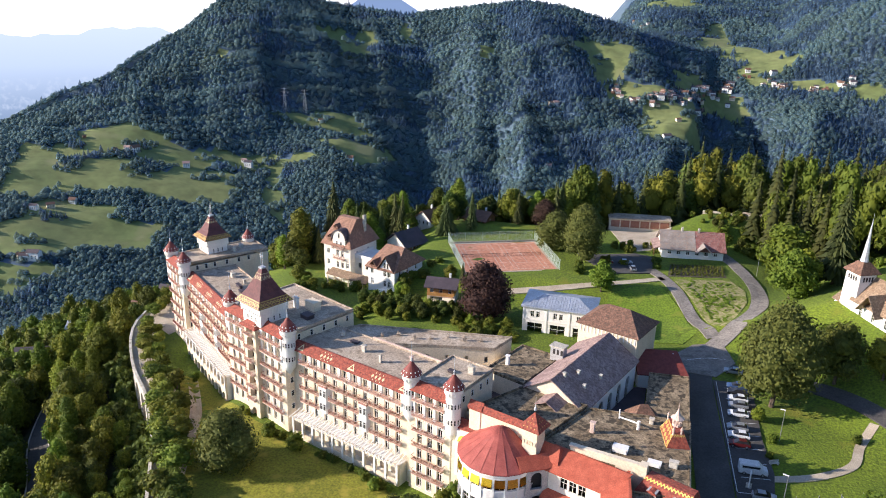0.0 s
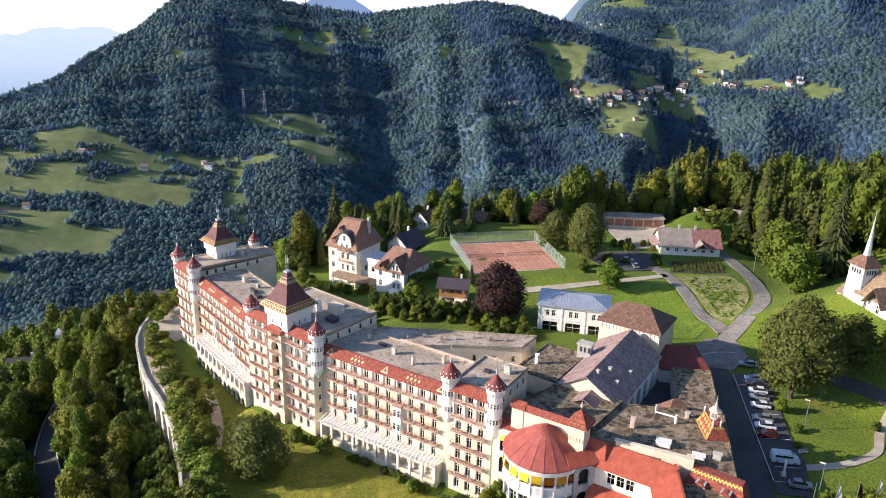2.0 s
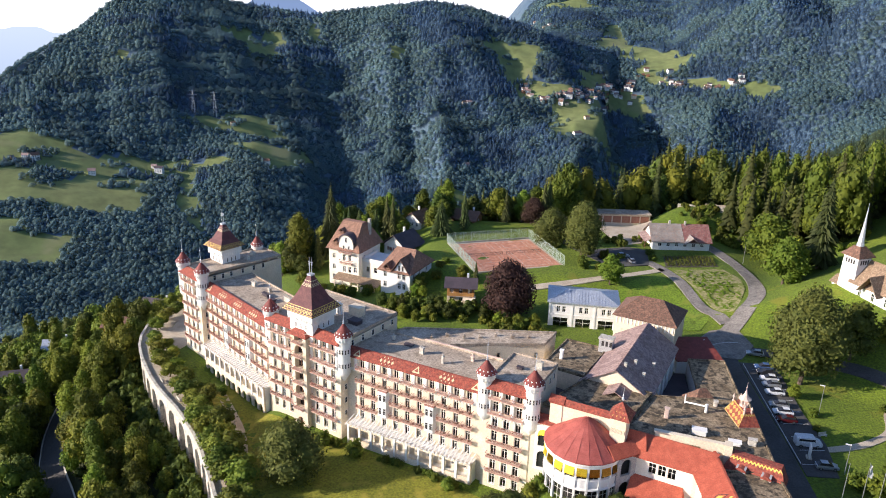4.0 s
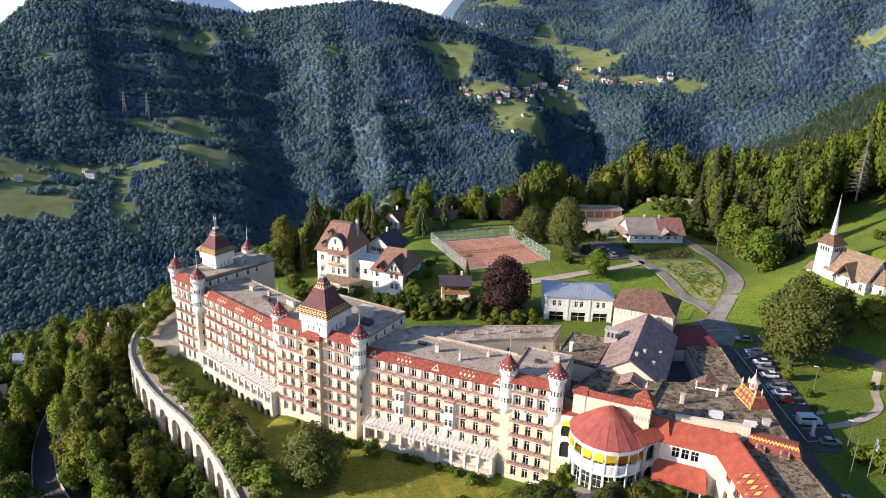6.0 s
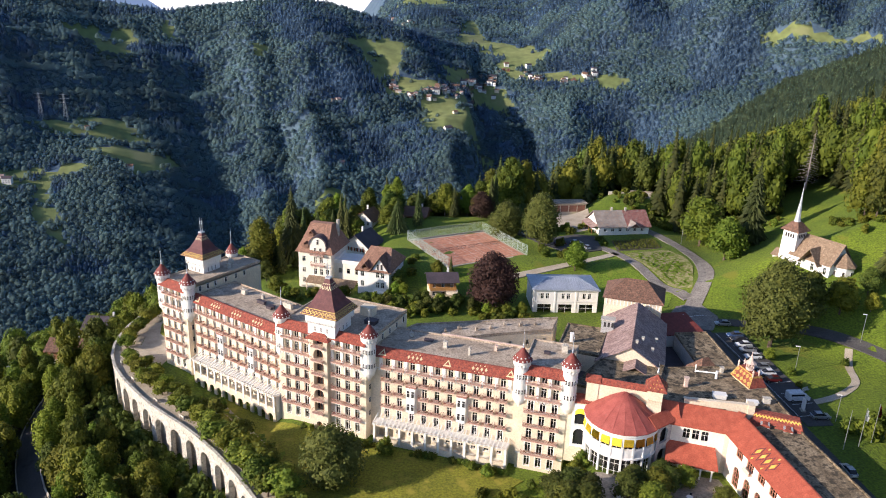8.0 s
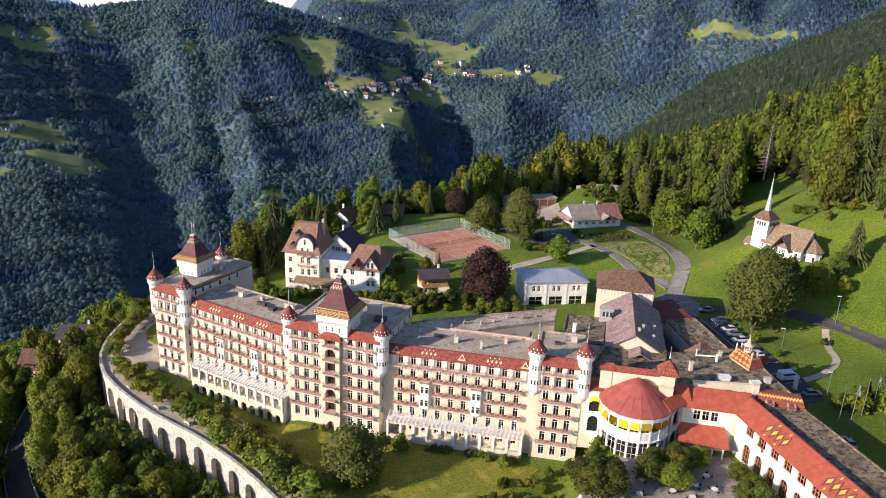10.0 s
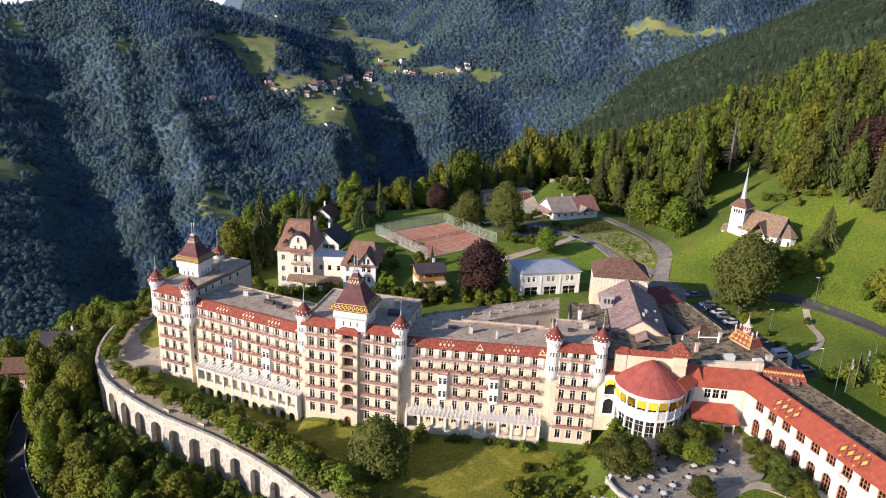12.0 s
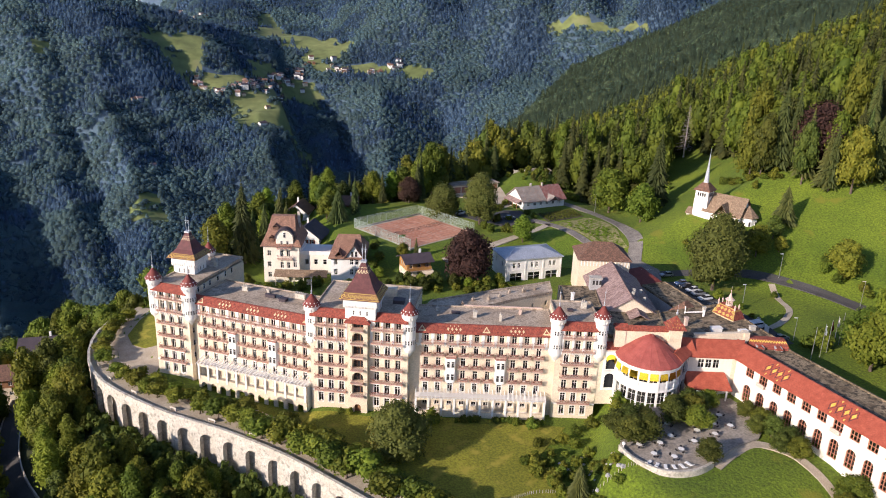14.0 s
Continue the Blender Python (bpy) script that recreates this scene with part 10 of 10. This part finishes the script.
# bare dead spruce
dead = thing("dead_tree", Matrix.Translation((106.5, 245, zat(106.5, 245) + 6)), "bare grey dead spruce among the green forest", "tree")
bm = bmesh.new()
stem(bm, (0, 0, -0.5), (0, 0, 22), 0.4, 0.05)
part("trunk", bm, M["deadbark"], dead)
for k in range(90):
    z = 3 + 18.5 * k / 90
    q, l = k * 2.4, (22.5 - z) * 0.22 + 0.4
    bm = bmesh.new()
    stem(bm, (0, 0, z), (l * math.cos(q), l * math.sin(q), z - l * 0.25), 0.08, 0.02, 4)
    part("branch", bm, M["deadbark"], dead)

# mid-distance forest, too many trees to count
MIDWOOD = dict(spruce=[conifer_meshes(41, 19, 7, 9, 8)[0]], ash=[broadleaf_meshes(42, 13, 10, 130, 0.9, 5)[0]], dark=[broadleaf_meshes(43, 12, 9.5, 130, 0.9, 5, "leafy_dark")[0]])
P = wood_points(-4, 60, 318, 490, 6.2, 6.8, 15)
X, Y = P[:, 0], P[:, 1]
keep = ~in_clearing(X, Y) & (np.degrees(np.arctan2(X, Y)) > 8)
P = P[keep]
Z = land(P[:, 0], P[:, 1])
kinds = prng.random(len(P))
for nm, lo, hi, w, lab in (("spruce_hillside", 0.0, 0.3, "spruce", "spruce forest on the hillside above the church"), ("ash_hillside", 0.3, 0.75, "ash", "deciduous forest on the hillside"), ("dark_hillside", 0.75, 1.01, "dark", "dark deciduous forest on the hillside")):
    sel = (kinds >= lo) & (kinds < hi)
    spots = [(int(prng.integers(len(MIDWOOD[w]))), float(x), float(y), float(z) - 0.5, s, s * prng.uniform(0.9, 1.2), prng.uniform(0, 6.28)) for (x, y), z, s in zip(P[sel], Z[sel], prng.uniform(0.9, 1.35, int(sel.sum())))]
    join_wood(nm, lab, spots, MIDWOOD[w], M[WOODS[w][1]])

# ---- far villages, pylons, distance ----
def far_house(mat, roof, L=11, D=9, h=6):
    bm = bmesh.new()
    box(bm, -L / 2, L / 2, -D / 2, D / 2, -3, h)
    for k in (-1, 1):
        a = [bm.verts.new(c) for c in ((k * L / 2, -D / 2, h + 0.01), (k * L / 2, D / 2, h + 0.01), (k * L / 2, 0, h + 3.3))]
        bm.faces.new(a)
    w = baked(bm, "wall", M[mat])
    bm = bmesh.new()
    gable(bm, -L / 2, L / 2, -D / 2, D / 2, h, h + 3.6, 0.8, 0.3)
    bm2 = bmesh.new()
    for i in range(3):
        for z in (0.8, 3.6):
            box(bm2, -L * 0.36 + i * L * 0.3, -L * 0.36 + i * L * 0.3 + 1.3, -D / 2 - 0.06, -D / 2 - 0.002, z, z + 1.5)
    return w, baked(bm, "roof", M[roof]), baked(bm2, "window", M["dark"])


FAR = [far_house("white", "brown"), far_house("white", "mauve"), far_house("stucco", "brown", 14, 10, 7), far_house("wood", "brown", 10, 8, 5), far_house("white", "slate", 16, 11, 9)]
spots = [(-85, 1450), (-76, 1453), (152, 1447), (128, 1373), (136, 1376), (85, 2440), (-690, 1015), (-716, 1003), (-700, 1010), (-612, 1025), (-637, 701), (-628, 706), (-645, 704), (-708, 809), (-696, 825), (-685, 855),
         (-389, 1151), (-539, 1087), (-775, 1013), (-70, 1247), (-550, 1096), (-480, 1262), (-420, 1240), (1092, 1385), (429, 552), (277, 1664), (268, 1650)]
for cx, cy, n, sx, sy in ((35, 1536, 7, 16, 14), (70, 1500, 6, 14, 10), (105, 1512, 9, 18, 14), (150, 1535, 16, 26, 16), (195, 1590, 12, 26, 22), (228, 1655, 13, 24, 18), (268, 1700, 12, 24, 24), (375, 1706, 12, 26, 14), (450, 1682, 12, 24, 12), (503, 1695, 9, 18, 14), (107, 2143, 5, 18, 12), (90, 2440, 6, 30, 12), (330, 1760, 6, 30, 26)):
    for _ in range(n):
        spots.append((cx + prng.normal() * sx * 0.6, cy + prng.normal() * sy * 0.6))
zs = land(np.array([p[0] for p in spots]), np.array([p[1] for p in spots]))
first = {}
for (x, y), z in zip(spots, zs):
    i = int(prng.integers(len(FAR)))
    m = Matrix.Translation((x, y, float(z) + 0.6)) @ Matrix.Rotation(prng.uniform(-0.6, 0.6) + math.atan2(-x, y), 4, "Z") @ Matrix.Scale(prng.uniform(0.65, 1.0), 4)
    if i not in first:
        first[i] = thing("house", m, ("white village house with a brown roof", "white village house with a weathered roof", "large cream village house", "brown wooden mountain chalet", "big white village house with a slate roof")[i], "house", "houses of the far village")
        for nm, me in zip(("wall", "roof", "window"), FAR[i]):
            part(nm, me, None, first[i])
    else:
        copy_thing(first[i], m)
for x, y in ((-515, 1275), (-548, 1262)):
    z = float(land(np.array([x]), np.array([y]))[0])
    t = thing("pylon", Matrix.Translation((x, y, z)), "grey lattice power pylon on the far slope", "pylon")
    bm = bmesh.new()
    for sx in (-1, 1):
        for sy in (-1, 1):
            stem(bm, (3.2 * sx, 3.2 * sy, -2), (0.4 * sx, 0.4 * sy, 44), 0.28, 0.16, 4)
    for k in range(7):
        w0, w1, z0 = 3.2 - 2.8 * k / 8, 3.2 - 2.8 * (k + 1) / 8, 44 * k / 8
        for s in (-1, 1):
            stem(bm, (-w0 * s, s * w0, z0), (w1 * s, s * w1, z0 + 5.5), 0.12, 0.12, 4)
            stem(bm, (s * w0, -w0 * s, z0), (s * w1, w1 * s, z0 + 5.5), 0.12, 0.12, 4)
    part("mast", bm, M["metal"], t)
    for z_, w in ((30, 7), (36, 8.5), (42, 6)):
        bm = bmesh.new()
        stem(bm, (-w, 0, z_), (w, 0, z_), 0.22, 0.22, 4)
        part("cross_arm", bm, M["metal"], t)


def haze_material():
    """Far hills and plain, evening haze painted into a glow: pale town specks below, smooth blue above."""
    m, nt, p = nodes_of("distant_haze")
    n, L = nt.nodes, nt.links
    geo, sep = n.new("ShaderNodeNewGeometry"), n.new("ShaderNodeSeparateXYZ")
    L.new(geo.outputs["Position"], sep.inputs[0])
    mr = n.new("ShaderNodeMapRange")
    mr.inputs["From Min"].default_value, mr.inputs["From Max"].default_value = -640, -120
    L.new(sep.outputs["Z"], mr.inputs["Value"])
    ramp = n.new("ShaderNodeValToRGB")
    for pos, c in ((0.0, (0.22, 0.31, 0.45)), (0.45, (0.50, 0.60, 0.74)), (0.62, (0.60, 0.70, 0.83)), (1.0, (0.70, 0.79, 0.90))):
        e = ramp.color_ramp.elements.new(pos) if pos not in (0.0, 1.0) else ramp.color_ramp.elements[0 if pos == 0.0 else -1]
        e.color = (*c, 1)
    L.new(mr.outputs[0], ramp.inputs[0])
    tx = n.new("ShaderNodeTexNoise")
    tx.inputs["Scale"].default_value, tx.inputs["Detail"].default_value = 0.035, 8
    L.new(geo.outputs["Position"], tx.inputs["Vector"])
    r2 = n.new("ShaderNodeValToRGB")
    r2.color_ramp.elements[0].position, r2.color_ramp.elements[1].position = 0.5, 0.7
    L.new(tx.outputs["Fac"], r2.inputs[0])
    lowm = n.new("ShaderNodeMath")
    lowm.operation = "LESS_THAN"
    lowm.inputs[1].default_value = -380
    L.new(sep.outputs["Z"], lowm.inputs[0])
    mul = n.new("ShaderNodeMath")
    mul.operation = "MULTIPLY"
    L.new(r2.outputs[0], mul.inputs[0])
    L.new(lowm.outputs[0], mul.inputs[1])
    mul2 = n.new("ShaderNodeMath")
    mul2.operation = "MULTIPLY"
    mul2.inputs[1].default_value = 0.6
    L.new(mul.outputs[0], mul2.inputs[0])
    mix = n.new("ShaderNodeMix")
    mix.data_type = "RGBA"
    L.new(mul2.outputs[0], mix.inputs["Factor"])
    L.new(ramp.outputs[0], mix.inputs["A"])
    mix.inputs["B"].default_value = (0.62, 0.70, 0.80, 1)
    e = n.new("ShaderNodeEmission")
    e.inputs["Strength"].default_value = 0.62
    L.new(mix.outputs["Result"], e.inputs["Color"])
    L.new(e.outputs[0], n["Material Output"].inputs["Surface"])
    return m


def backdrop(name, r, az0, az1, lo, top, material, label):
    V, F = [], []
    n = 120
    for i in range(n + 1):
        a = az0 + (az1 - az0) * i / n
        x, y = r * math.sin(radians(a)), r * math.cos(radians(a))
        V += [(x, y, lo), (x, y, 96 + r * math.tan(radians(top(a))))]
    for i in range(n):
        F.append((2 * i, 2 * i + 1, 2 * i + 3, 2 * i + 2))
    return tagged(part(name, mesh_of(name, V, F, material)), label, "backdrop", kind="structure")


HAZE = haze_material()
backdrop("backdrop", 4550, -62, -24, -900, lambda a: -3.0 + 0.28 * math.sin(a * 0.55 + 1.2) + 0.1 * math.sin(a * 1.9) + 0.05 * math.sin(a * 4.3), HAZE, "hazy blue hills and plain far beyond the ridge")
# ridge strip is no lamp: its blue haze is painted as emission
backdrop("backdrop_hills", 4500, -24, 2, -400, lambda a: -2.8 + 2.75 * math.exp(-((a + 16.2) / 3.2) ** 2) + 0.1 * math.sin(a * 1.3), glow("hazed_ridge_glow", (0.26, 0.36, 0.55), 0.6), "distant ridge glowing haze-blue")
backdrop("backdrop_sky", 4700, -75, 75, -900, lambda a: 4.0, glow("sky_haze", (1.0, 0.97, 0.93), 1.05), "bright hazy sky low over the horizon")
